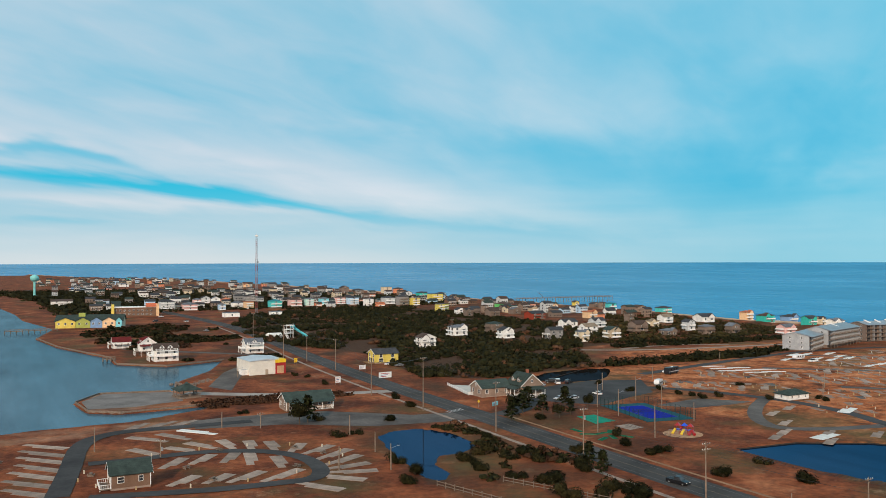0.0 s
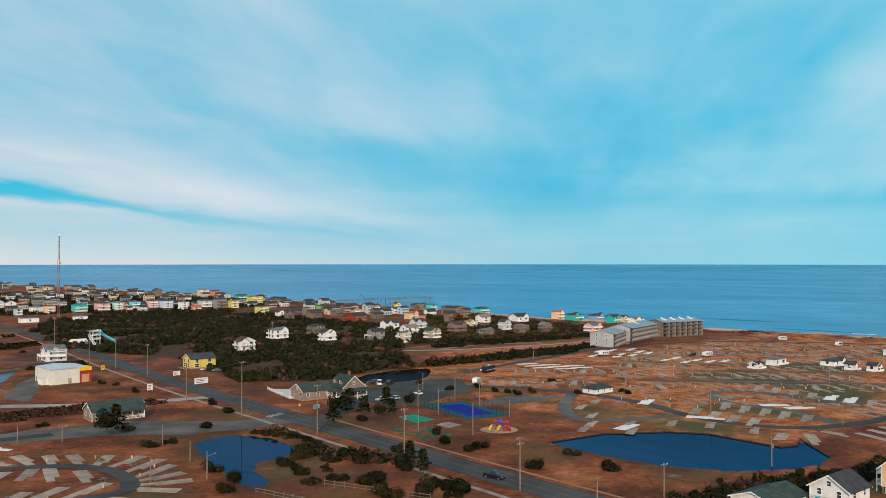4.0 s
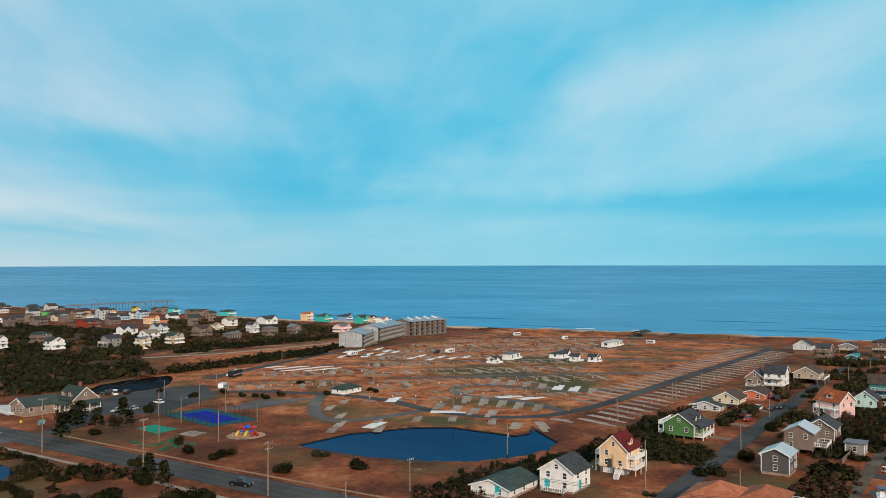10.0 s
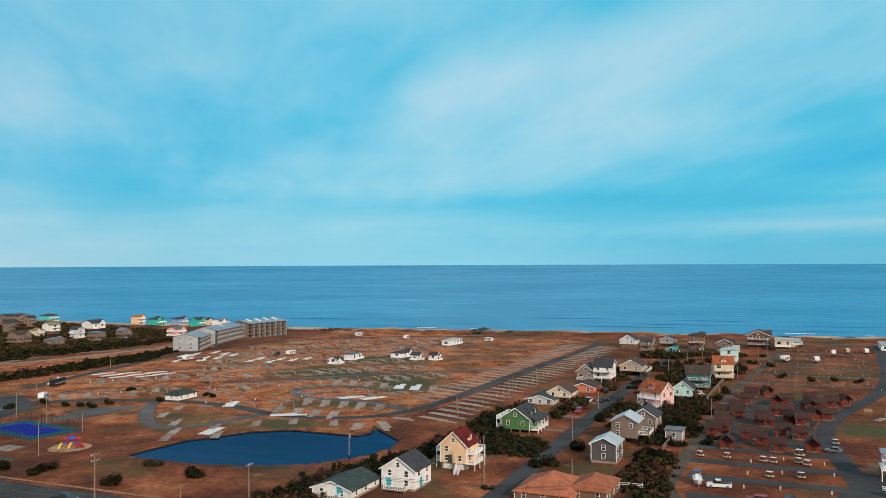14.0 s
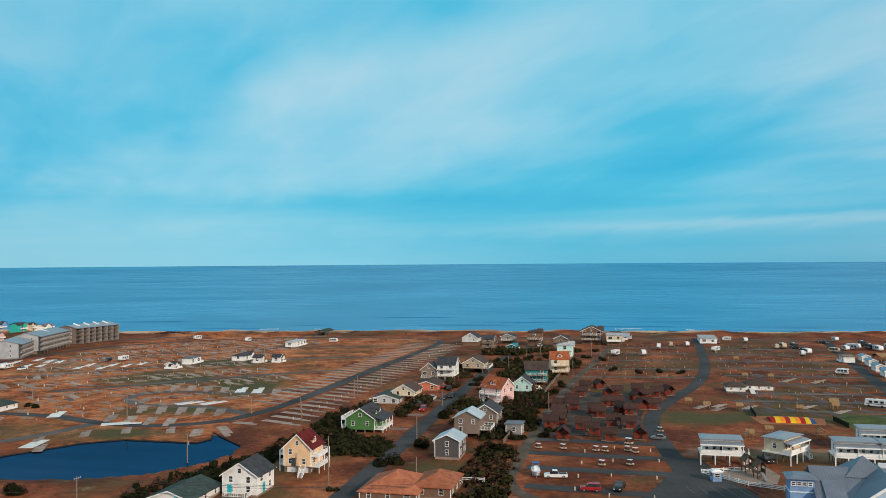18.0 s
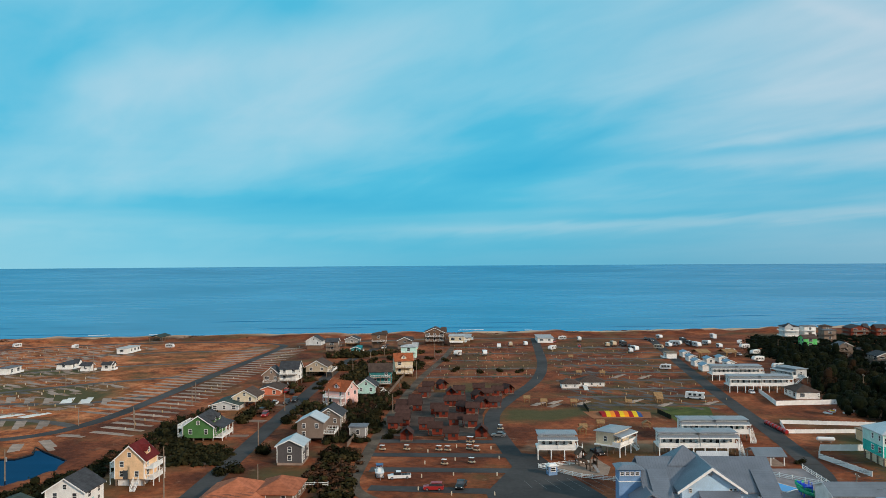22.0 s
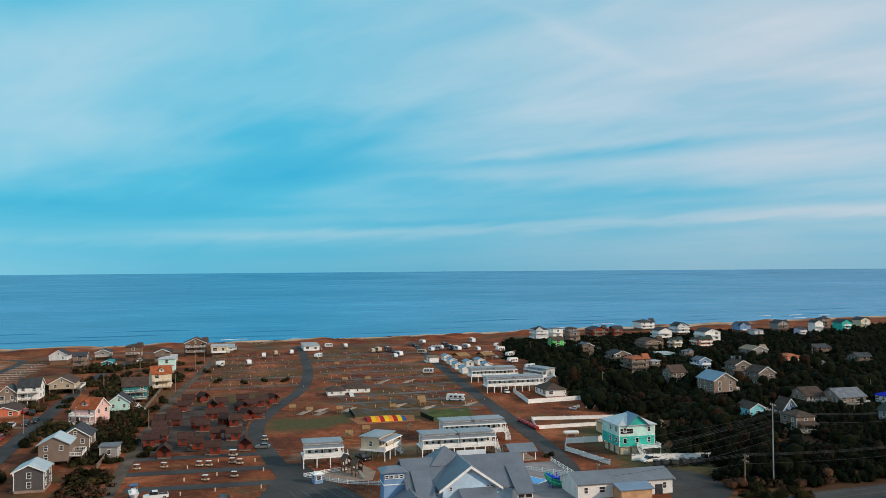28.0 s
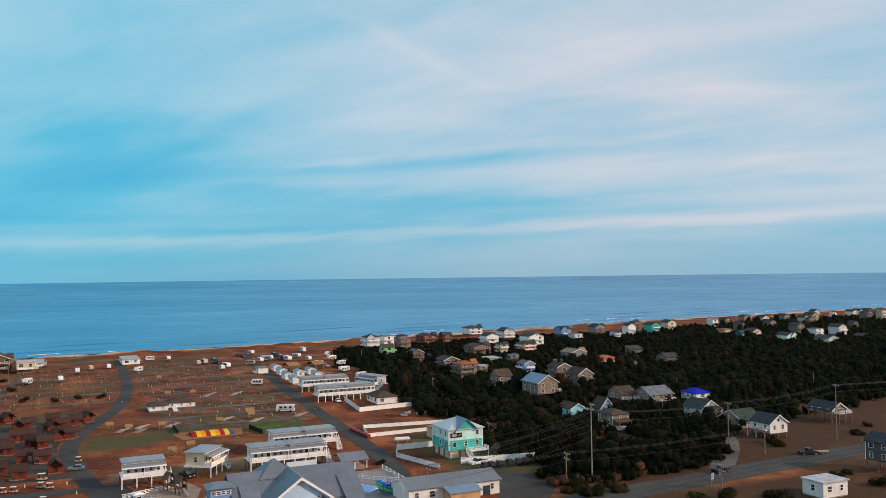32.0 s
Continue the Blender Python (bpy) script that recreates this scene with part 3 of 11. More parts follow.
def build_ground():
    xs, ys = axis(-60, 700, 2.5, 1.12, -900, 1400), axis(-320, 520, 2.5, 1.03, -2700, 4300)
    X, Y = np.meshgrid(xs, ys)
    sh = X.shape
    X, Y = X.ravel(), Y.ravel()
    ce = coast(Y) - X + 5 * wave_noise(X, Y, 0.03, 3)                        # metres inland of the dune foot
    dune = band(ce, -6, 42, 14) * (1.4 + 1.5 * wave_noise(X, Y, 0.10, 1) + 1.1 * wave_noise(X, Y, 0.25, 2))
    beach = np.clip(-ce / 34, 0, 1.3)
    z = np.maximum(dune, 0) - beach * 2.2
    z = np.where(ce < -45, -2.5 - np.clip((-ce - 45) * 0.02, 0, 6), z)
    wet = np.maximum.reduce([signed(X, Y, p) for p in (SOUND, POND_A, POND_B, POND_C)])
    z -= np.clip((wet + 0.6) / 4.0, 0, 1) * 2.0
    z += np.where((wet < -6) & (ce > 45), 0.02 * wave_noise(X, Y, 0.15, 6), 0)
    sand = np.clip(1.25 - (ce + 10) / 34, 0, 1) * (0.85 + 1.0 * wave_noise(X, Y, 0.07, 12)) + (ce < -5) + 0.60 * band(ce, -10, 34, 10) * np.clip(0.3 + 1.8 * wave_noise(X, Y, 0.11, 14), 0, 1)
    for a, b, c, d in SANDY:
        sand += 0.42 * band(X, min(a, c), max(a, c), 6) * band(Y, min(b, d), max(b, d), 6)
    sand += 0.06 * band(wet, -6, 2, 3)
    green = np.zeros(X.shape)
    for a, b, c, d in LAWNS:
        green += 0.50 * band(X, min(a, c) - 5, max(a, c) + 5, 14) * band(Y, min(b, d) - 5, max(b, d) + 5, 14) * (0.8 + 0.9 * wave_noise(X, Y, 0.12, 9))
    green += 0.25 * band(X, 200, 420, 40) * np.clip(wave_noise(X, Y, 0.05, 8) * 2, 0, 1)
    green += 0.46 * band(X, 270, 620, 30) * band(Y, -118, 30, 14) * np.clip(0.35 + wave_noise(X, Y, 0.06, 18) * 1.8 + wave_noise(X, Y, 0.2, 19), 0, 1)
    green += 0.42 * band(X, 240, 560, 40) * band(Y, 128, 320, 30) * np.clip(wave_noise(X, Y, 0.045, 28) * 2.6, 0, 1)
    # dark floor under the woods; its tone also stands for shade between crowns
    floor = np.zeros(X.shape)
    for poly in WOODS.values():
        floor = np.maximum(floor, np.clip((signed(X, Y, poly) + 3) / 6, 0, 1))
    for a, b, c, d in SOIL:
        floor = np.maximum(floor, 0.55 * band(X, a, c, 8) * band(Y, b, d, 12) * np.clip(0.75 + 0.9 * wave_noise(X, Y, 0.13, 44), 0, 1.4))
    # shade over the southern junction, put into the turf colour
    for a, b, c, d in SHADED_TURF:
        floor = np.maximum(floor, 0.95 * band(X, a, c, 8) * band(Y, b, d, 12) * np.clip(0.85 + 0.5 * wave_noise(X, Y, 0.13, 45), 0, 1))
    me = bpy.data.meshes.new("ground")
    nx, ny = sh[1], sh[0]
    idx = np.arange(nx * ny).reshape(ny, nx)
    quads = np.stack([idx[:-1, :-1], idx[:-1, 1:], idx[1:, 1:], idx[1:, :-1]], -1).reshape(-1, 4)
    me.vertices.add(nx * ny)
    me.vertices.foreach_set("co", np.stack([X, Y, z], -1).ravel())
    me.loops.add(quads.size)
    me.loops.foreach_set("vertex_index", quads.ravel())
    me.polygons.add(len(quads))
    me.polygons.foreach_set("loop_start", np.arange(0, quads.size, 4))
    me.update()
    col = me.color_attributes.new("cover", "FLOAT_COLOR", "POINT")
    straw = np.zeros(X.shape)
    for a, b, c, d in STRAW:
        straw = np.maximum(straw, band(X, a, c, 18) * band(Y, b, d, 18))
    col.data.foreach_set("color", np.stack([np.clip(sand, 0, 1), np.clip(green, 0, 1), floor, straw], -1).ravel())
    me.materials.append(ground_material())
    me.polygons.foreach_set("use_smooth", np.ones(len(quads), bool))
    tagged(new("ground", me), "flat ground of dry russet grass, sand and low dunes", "ground", kind="structure")


build_ground()


def build_sea():
    """The sea, level out to 2.2 km and then lifted a little, so that its rim stands at the true height of the horizon."""
    rings = np.concatenate([np.linspace(300, 2200, 40), np.linspace(2260, 4900, 40)])
    n = 144
    vs = []
    for r in rings:
        if r <= 2200:
            z = -1.2
        else:
            d0, d1, f = 55.2 / 2200, 0.004, (r - 2200) / 2700
            z = 54 - (d0 + (d1 - d0) * f) * r
        for k in range(n):
            a = 2 * math.pi * k / n
            vs.append((r * math.cos(a), r * math.sin(a), z))
    fs = [(i * n + k, i * n + (k + 1) % n, (i + 1) * n + (k + 1) % n, (i + 1) * n + k) for i in range(len(rings) - 1) for k in range(n)]
    me = bpy.data.meshes.new("sea")
    me.from_pydata(vs, [], fs)
    me.polygons.foreach_set("use_smooth", np.ones(len(fs), bool))
    me.materials.append(water("sea water", (0.007, 0.180, 0.365), 0.22, 0.05, 0.4, 0.8, 0.36))
    me.update()
    tagged(new("sea", me), "calm blue ocean with faint swell reaching the horizon", "sea", kind="structure")


build_sea()


def sheet(name, poly, z, material, label, category, kind="structure"):
    me = bpy.data.meshes.new(name)
    me.from_pydata([(x, y, z) for x, y in poly], [], [tuple(range(len(poly)))])
    me.materials.append(material)
    me.update()
    ob = tagged(new(name, me), label, category, kind=kind)
    if me.polygons[0].normal.z < 0:
        me.flip_normals()
    return ob


POND_WATER = water("pond water", (0.003, 0.014, 0.036), 0.04, 0.5, 0.08, 0.05, 0.22, (0.24, 0.42, 0.66))
# brown-black colour holds the reflection of the dark woods behind this pond
WOOD_WATER = water("pond water with woods reflection", (0.010, 0.009, 0.008), 0.05, 0.5, 0.06, 0.05, 0.045, (0.5, 0.6, 0.75))
sheet("sound_water", [(-4400, 280), (130, 280), (130, 480), (60, 4300), (-4400, 4300)], -0.75, water("sound water", (0.035, 0.088, 0.125), 0.15, 0.25, 0.2, 0.15, 0.22), "still grey-blue sound water along the shore", "water")
for nm, box, lab in (("pond_1", (176, 106, 252, 182), "dark blue campground pond with a bulkhead edge"), ("pond_2", (86, 176, 128, 252), "small dark pond beside the highway"), ("pond_3", (198, 294, 274, 344), "dark narrow pond below the thicket")):
    x0, y0, x1, y1 = box
    sheet(nm, [(x0, y0), (x1, y0), (x1, y1), (x0, y1)], -0.28, WOOD_WATER if nm == "pond_3" else POND_WATER, lab, "pond")


def ribbon(name, pts, width, material, label, z=0.05, smooth=3, category="road", kind="structure", thick=0.0):
    """A strip laid along a line of points, its corners rounded."""
    P = [Vector(q) for q in pts]
    for _ in range(smooth):
        Q = [P[0]]
        for a, b in zip(P, P[1:]):
            Q += [a * 0.75 + b * 0.25, a * 0.25 + b * 0.75]
        P = Q + [P[-1]]
    vs = []
    for i, q in enumerate(P):
        t = (P[min(i + 1, len(P) - 1)] - P[max(i - 1, 0)]).normalized()
        nrm = Vector((-t.y, t.x))
        jit = 1 + 0.02 * math.sin(i * 2.3)
        vs += [(*(q + nrm * width / 2 * jit), z), (*(q - nrm * width / 2 * jit), z)]
    fs = [(2 * i, 2 * i + 1, 2 * i + 3, 2 * i + 2) for i in range(len(P) - 1)]
    if thick:
        o = len(vs)
        vs += [(x, y, z - thick) for x, y, _ in vs]
        fs += [(2 * i, 2 * i + 2, o + 2 * i + 2, o + 2 * i) for i in range(len(P) - 1)] + [(2 * i + 3, 2 * i + 1, o + 2 * i + 1, o + 2 * i + 3) for i in range(len(P) - 1)]
    me = bpy.data.meshes.new(name)
    me.from_pydata(vs, [], fs)
    me.materials.append(material)
    me.update()
    return tagged(new(name, me), label, category, kind=kind)


HIGHWAY = [(190, -700), (180, -260), (173, -160), (166, -100), (150, 20), (144, 130), (144, 250), (143, 330), (146, 440), (154, 560), (158, 690), (152, 780), (140, 920), (110, 1100), (70, 1400), (20, 1700)]


def shifted(pts, d):
    out = []
    for i, (x, y) in enumerate(pts):
        a, b = pts[max(i - 1, 0)], pts[min(i + 1, len(pts) - 1)]
        t = Vector((b[0] - a[0], b[1] - a[1])).normalized()
        out.append((x - t.y * d, y + t.x * d))
    return out


ribbon("highway", HIGHWAY, 11.0, HIGHTAR, "worn two-lane grey asphalt highway", 0.06)
for d, m in ((3.7, LINE), (-3.7, LINE), (0.12, YLINE), (-0.12, YLINE)):
    ribbon("road_line", shifted(HIGHWAY, d), 0.12, m, "painted highway line", 0.075)
ribbon("verge", shifted([q for q in HIGHWAY if -100 < q[1] < 300], -8.2), 1.1, SANDM, "bare sandy verge beside the highway", 0.03)
ribbon("path", shifted([q for q in HIGHWAY if 100 < q[1] < 700], 11.5), 1.6, CONCRETE, "pale concrete footpath beside the highway", 0.06)
for k in range(7):
    ribbon("crossing_bar", [(137.2 + 1.1 * k, 265.3 + 0.42 * k - 1.6), (137.2 + 1.1 * k, 265.3 + 0.42 * k + 1.6)], 0.5, mat("white crossing paint", (0.45, 0.43, 0.40), 0.7, 0.3, 1.5, 0.0), "white crossing bar across the entrance drive", 0.085, 0, "road marking")
# ---- things ----


def window_mesh(wd, ht, frame_mat=None):
    def make():
        # a double-hung sash: frame, meeting rail and two recessed panes
        s = Shape()
        b, x, z, r = 0.10, wd / 2, ht / 2, 0.04
        outer = [(-x - b, -z - b), (x + b, -z - b), (x + b, z + b), (-x - b, z + b)]
        inner = [(-x, -z), (x, -z), (x, -r), (-x, -r), (-x, r), (x, r), (x, z), (-x, z)]
        pts = [(p, 0.0, q) for p, q in outer] + [(p, -0.06, q) for p, q in outer] + [(p, -0.06, q) for p, q in inner] + [(p, -0.01, q) for p, q in inner]
        s.poly(pts, [(k, (k + 1) % 4, (k + 1) % 4 + 4, k + 4) for k in range(4)] + [(4, 5, 9, 8), (5, 6, 14, 13, 10, 9), (6, 7, 15, 14), (7, 4, 8, 11, 12, 15), (11, 10, 13, 12)]
               + [(o + k, o + (k + 1) % 4, o + 8 + (k + 1) % 4, o + 8 + k) for o in (8, 12) for k in range(4)] + [(16, 17, 18, 19), (20, 21, 22, 23)])
        s.m[-2:] = [1, 1]
        return s.mesh("window", frame_mat or TRIM, GLASS)
    return shared(("window", wd, ht, frame_mat and frame_mat.name), make)


def on_wall(side, w, d, along, z, out=0.0):
    """Place on one of the four walls of a block w by d: side 0 faces -y, 1 +x, 2 +y, 3 -x."""
    if side == 0:
        return pose(along, -d / 2 - out, z)
    if side == 1:
        return pose(w / 2 + out, along, z, 0, 0, 90)
    if side == 2:
        return pose(-along, d / 2 + out, z, 0, 0, 180)
    return pose(-w / 2 - out, -along, z, 0, 0, 270)


def gable_roof(w, d, z, rise, along, over=0.5, th=0.22):
    s = Shape()
    span, run = (w, d) if along == "y" else (d, w)
    e = span / 2 + over
    k = rise / (span / 2)
    prof = [(-e, z - over * k), (0, z + rise), (e, z - over * k), (e, z - over * k + th), (0, z + rise + th), (-e, z - over * k + th)]
    s.prism(prof, -run / 2 - over, run / 2 + over, along)
    return s


def hip_roof(w, d, z, rise, over=0.5, th=0.2):
    s = Shape()
    a, b = w / 2 + over, d / 2 + over
    r = max(0.0, abs(a - b))
    top = [(-r, 0, z + rise), (r, 0, z + rise)] if a > b else [(0, -r, z + rise), (0, r, z + rise)]
    base = [(-a, -b, z), (a, -b, z), (a, b, z), (-a, b, z)]
    low = [(x, y, z - th) for x, y, _ in base]
    if a > b:
        fs = [(0, 1, 9, 8), (1, 2, 9), (2, 3, 8, 9), (3, 0, 8)]
    else:
        fs = [(0, 1, 8), (1, 2, 9, 8), (2, 3, 9), (3, 0, 8, 9)]
    s.poly(base + low + top, fs + [(4, 5, 1, 0), (5, 6, 2, 1), (6, 7, 3, 2), (7, 4, 0, 3), (7, 6, 5, 4)])
    return s


def lattice(xs, zs, filled, t):
    """One joined grille: the cells of a grid of lines that filled() names, 2 t thick, standing along x."""
    s = Shape()
    nz, nx = len(zs), len(xs)
    pts = [(x, y, z) for y in (-t, t) for x in xs for z in zs]
    on = {(i, j) for i in range(nx - 1) for j in range(nz - 1) if filled(i, j)}

    def at(i, j, k):
        return k * nx * nz + i * nz + j
    fs = []
    for i, j in on:
        fs += [(at(i, j, 0), at(i + 1, j, 0), at(i + 1, j + 1, 0), at(i, j + 1, 0)), (at(i, j + 1, 1), at(i + 1, j + 1, 1), at(i + 1, j, 1), at(i, j, 1))]
        for di, dj, a, b in ((-1, 0, (i, j), (i, j + 1)), (1, 0, (i + 1, j + 1), (i + 1, j)), (0, -1, (i + 1, j), (i, j)), (0, 1, (i, j + 1), (i + 1, j + 1))):
            if (i + di, j + dj) not in on:
                fs.append((at(*a, 0), at(*b, 0), at(*b, 1), at(*a, 1)))
    used = sorted({v for q in fs for v in q})
    back = {v: n for n, v in enumerate(used)}
    return s.poly([pts[v] for v in used], [tuple(back[v] for v in q) for q in fs])


def rail_mesh(n, h=1.0, solid=False, wood=None):
    """A railing n metres long, centred, standing along x."""
    def make():
        k = max(2, int(n / 0.45))
        xs = []
        for i in range(k + 1):
            t = 0.06 if i % 4 == 0 else 0.025
            xs += [-n / 2 + (n - 0.12) * i / k + 0.06 - t, -n / 2 + (n - 0.12) * i / k + 0.06 + t]
        return lattice(xs, [0, 0.08, 0.16, h - 0.1, h], lambda i, j: i % 2 == 0 or j in (1, 3) or (solid and j == 2), 0.04).mesh("railing", wood or TRIM)
    return shared(("rail", round(n, 2), h, solid, wood and wood.name), make)


def post_mesh(h, r, m):
    return shared(("post", round(h, 2), r, m.name), lambda: Shape().box(-r, -r, 0, r, r, h).box(-r * 1.5, -r * 1.5, h - 0.12, r * 1.5, r * 1.5, h).mesh("post", m))


def deck(parent, side, w, d, z, depth, width, posts=True, rail=True, wood=TIMBER, roof=None, roof_mat=None, postm=None, off=0.0):
    """A raised deck with posts and railings on one wall of a block."""
    base = on_wall(side, w, d, off, 0)
    fl = Shape().box(-width / 2, -depth, z - 0.25, width / 2, 0, z)
    part("deck", fl.mesh("deck", wood), parent, base)
    k = max(2, int(width / 3.2) + 1)
    top = roof if roof else z + (1.0 if rail else 0.0)
    for i in range(k):
        x = -width / 2 + 0.12 + (width - 0.24) * i / (k - 1)
        if posts:
            part("post", post_mesh(top, 0.10, postm or wood), parent, base @ pose(x, -depth + 0.12, 0))
    if rail:
        part("railing", rail_mesh(width), parent, base @ pose(0, -depth + 0.06, z))
        for sx in (-1, 1):
            part("railing", rail_mesh(depth), parent, base @ pose(sx * (width / 2 - 0.06), -depth / 2, z, 0, 0, 90))
    if roof:
        r = Shape().poly([(-width / 2 - 0.3, -depth - 0.4, roof), (width / 2 + 0.3, -depth - 0.4, roof), (width / 2 + 0.3, 0, roof + depth * 0.3), (-width / 2 - 0.3, 0, roof + depth * 0.3),
                          (-width / 2 - 0.3, -depth - 0.4, roof + 0.18), (width / 2 + 0.3, -depth - 0.4, roof + 0.18), (width / 2 + 0.3, 0, roof + depth * 0.3 + 0.18), (-width / 2 - 0.3, 0, roof + depth * 0.3 + 0.18)],
                         [(3, 2, 1, 0), (4, 5, 6, 7), (0, 1, 5, 4), (1, 2, 6, 5), (2, 3, 7, 6), (3, 0, 4, 7)])
        part("porch_roof", r.mesh("porch_roof", roof_mat or roofing("grey")), parent, base)


def stairs(parent, m, z, run=None, width=1.2, wood=None):
    n = max(2, int(z / 0.19))
    run = run or z * 1.3
    s = Shape()
    for i in range(n):
        s.box(-width / 2, -run * (i + 1) / n, z * (n - i - 1) / n - 0.05, width / 2, -run * i / n, z * (n - i - 1) / n + 0.02)
    for sx in (-1, 1):
        x = sx * width / 2
        s.poly([(x - 0.04, 0, z - 0.3), (x + 0.04, 0, z - 0.3), (x + 0.04, -run, -0.1), (x - 0.04, -run, -0.1), (x - 0.04, 0, z), (x + 0.04, 0, z), (x + 0.04, -run, 0.15), (x - 0.04, -run, 0.15)],
               [(3, 2, 1, 0), (4, 5, 6, 7), (0, 1, 5, 4), (1, 2, 6, 5), (2, 3, 7, 6), (3, 0, 4, 7)])
        s.poly([(x - 0.04, 0, z + 0.85), (x + 0.04, 0, z + 0.85), (x + 0.04, -run, 0.85), (x - 0.04, -run, 0.85), (x - 0.04, 0, z + 0.98), (x + 0.04, 0, z + 0.98), (x + 0.04, -run, 0.98), (x - 0.04, -run, 0.98)],
               [(3, 2, 1, 0), (4, 5, 6, 7), (0, 1, 5, 4), (1, 2, 6, 5), (2, 3, 7, 6), (3, 0, 4, 7)])
        for i in range(0, n + 1, 3):
            y = -run * i / n
            zz = z * (n - i) / n
            s.box(x - 0.04, y - 0.04, max(0, zz - 0.2), x + 0.04, y + 0.04, zz + 0.9)
    part("stairs", s.mesh("stairs", wood or TIMBER), parent, m)


FOOTPRINTS = []


def house(x, y, w, d, h, wall, roof, form="gable_x", yaw=0.0, stilt=0.0, rise=0.0, decks=(), near=False, dormer=0, metal=False, sides=(0, 3), label="", lower=None, steps=None, chimney=False, trim=True, doors=(), group="", belt=None, name="house", win=1.0):
    """A house of height h to the ridge, w along its x and d along its y, on pilings if stilt > 0."""
    away = math.hypot(x, y)
    far = away > 430 and not near
    rise = rise or (min(0.24 * (d if form == "gable_x" else w), h * 0.26) if far else min(0.32 * (d if form == "gable_x" else w), h * 0.36))
    if form in ("hip", "flat"):
        rise = (0.17 if far else 0.24) * min(w, d) if form == "hip" else 0.3
    top = h - rise
    floors = max(1, int(round((top - stilt) / 2.9)))
    sto = (top - stilt) / floors
    lab = label or f"{wall} boarded beach house with a {roof} {'hipped' if form == 'hip' else 'gabled'} roof" + (" on timber pilings" if stilt > 1 else "")
    t = thing(name, x, y, 0, yaw, lab, "house", group)
    FOOTPRINTS.append((x, y, 0.5 * max(w, d) + 1.5))
    s = Shape()
    if form == "gable_x":
        s.prism([(-d / 2, stilt), (d / 2, stilt), (d / 2, top), (0, top + rise - 0.02), (-d / 2, top)], -w / 2, w / 2, "x")
    elif form == "gable_y":
        s.prism([(-w / 2, stilt), (w / 2, stilt), (w / 2, top), (0, top + rise - 0.02), (-w / 2, top)], -d / 2, d / 2, "y")
    else:
        s.box(-w / 2, -d / 2, stilt, w / 2, d / 2, top)
    part("wall", s.mesh("wall", siding(wall)), t)
    rm = seamed(roof) if metal else roofing(roof)
    if form == "gable_x":
        r = gable_roof(w, d, top, rise, "x")
    elif form == "gable_y":
        r = gable_roof(w, d, top, rise, "y")
    elif form == "hip":
        r = hip_roof(w, d, top + 0.05, rise)
    else:
        r = Shape().box(-w / 2 - 0.4, -d / 2 - 0.4, top, w / 2 + 0.4, d / 2 + 0.4, top + 0.35)
    part("roof", r.mesh("roof", rm), t)
    if trim and (near or away < 560):
        for sx in (-1, 1) if near else ():
            for sy in (-1, 1):
                part("corner_board", shared(("corner", round(top - stilt, 2)), lambda: Shape().box(-0.1, -0.1, 0, 0.1, 0.1, top - stilt).mesh("corner_board", TRIM)), t, at=(sx * (w / 2 - 0.06), sy * (d / 2 - 0.06), stilt))
        if form in ("gable_x", "gable_y"):
            span, run = (d, w) if form == "gable_x" else (w, d)
            e, k = span / 2 + 0.52, rise / (span / 2)
            for sg in (-1, 1) if near else (-1,):
                f = Shape().prism([(-e, top - 0.52 * k - 0.12), (0, top + rise - 0.12), (e, top - 0.52 * k - 0.12), (e, top - 0.52 * k + 0.2), (0, top + rise + 0.2), (-e, top - 0.52 * k + 0.2)],
                                  sg * (run / 2 + 0.5) - 0.04, sg * (run / 2 + 0.5) + 0.04, "x" if form == "gable_x" else "y")
                part("barge_board", f.mesh("barge_board", TRIM), t)
    if belt:
        part("band", Shape().box(-w / 2 - 0.03, -d / 2 - 0.03, stilt + 0.1, w / 2 + 0.03, d / 2 + 0.03, stilt + sto * 0.95).mesh("band", siding(belt)), t)
    if stilt > 0.8:
        if lower:
            part("ground_storey", Shape().box(-w / 2 + 0.6, -d / 2 + 0.6, 0, w / 2 - 0.6, d / 2 - 0.6, stilt).mesh("ground_storey", siding(lower)), t)
        step = 3.0 if near else 5.5
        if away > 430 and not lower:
            # far off, one dark box stands for the pilings and shade between them
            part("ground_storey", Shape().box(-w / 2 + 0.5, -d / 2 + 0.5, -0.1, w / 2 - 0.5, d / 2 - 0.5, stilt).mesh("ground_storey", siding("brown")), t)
            step = 99
        nx, ny = (max(2, int(w / step) + 1), max(2, int(d / step) + 1)) if step < 99 else (0, 0)
        for i in range(nx):
            for j in range(ny):
                if i in (0, nx - 1) or j in (0, ny - 1):
                    part("piling", post_mesh(stilt, 0.16, TIMBER), t, at=(-w / 2 + 0.3 + (w - 0.6) * i / (nx - 1), -d / 2 + 0.3 + (d - 0.6) * j / (ny - 1), 0))
    elif away < 800:
        part("foundation", Shape().box(-w / 2 + 0.05, -d / 2 + 0.05, -0.3, w / 2 - 0.05, d / 2 - 0.05, stilt + 0.05).mesh("foundation", CONCRETE), t)
    rnd = random.Random(int(x * 7 + y * 13))
    ww, wh = (0.9, 1.3) if near else (1.5, 1.75) if far else (1.15 * win, 1.35 * win)
    if y < -60 and tuple(sides) == (0, 3):
        sides = (3, 2)
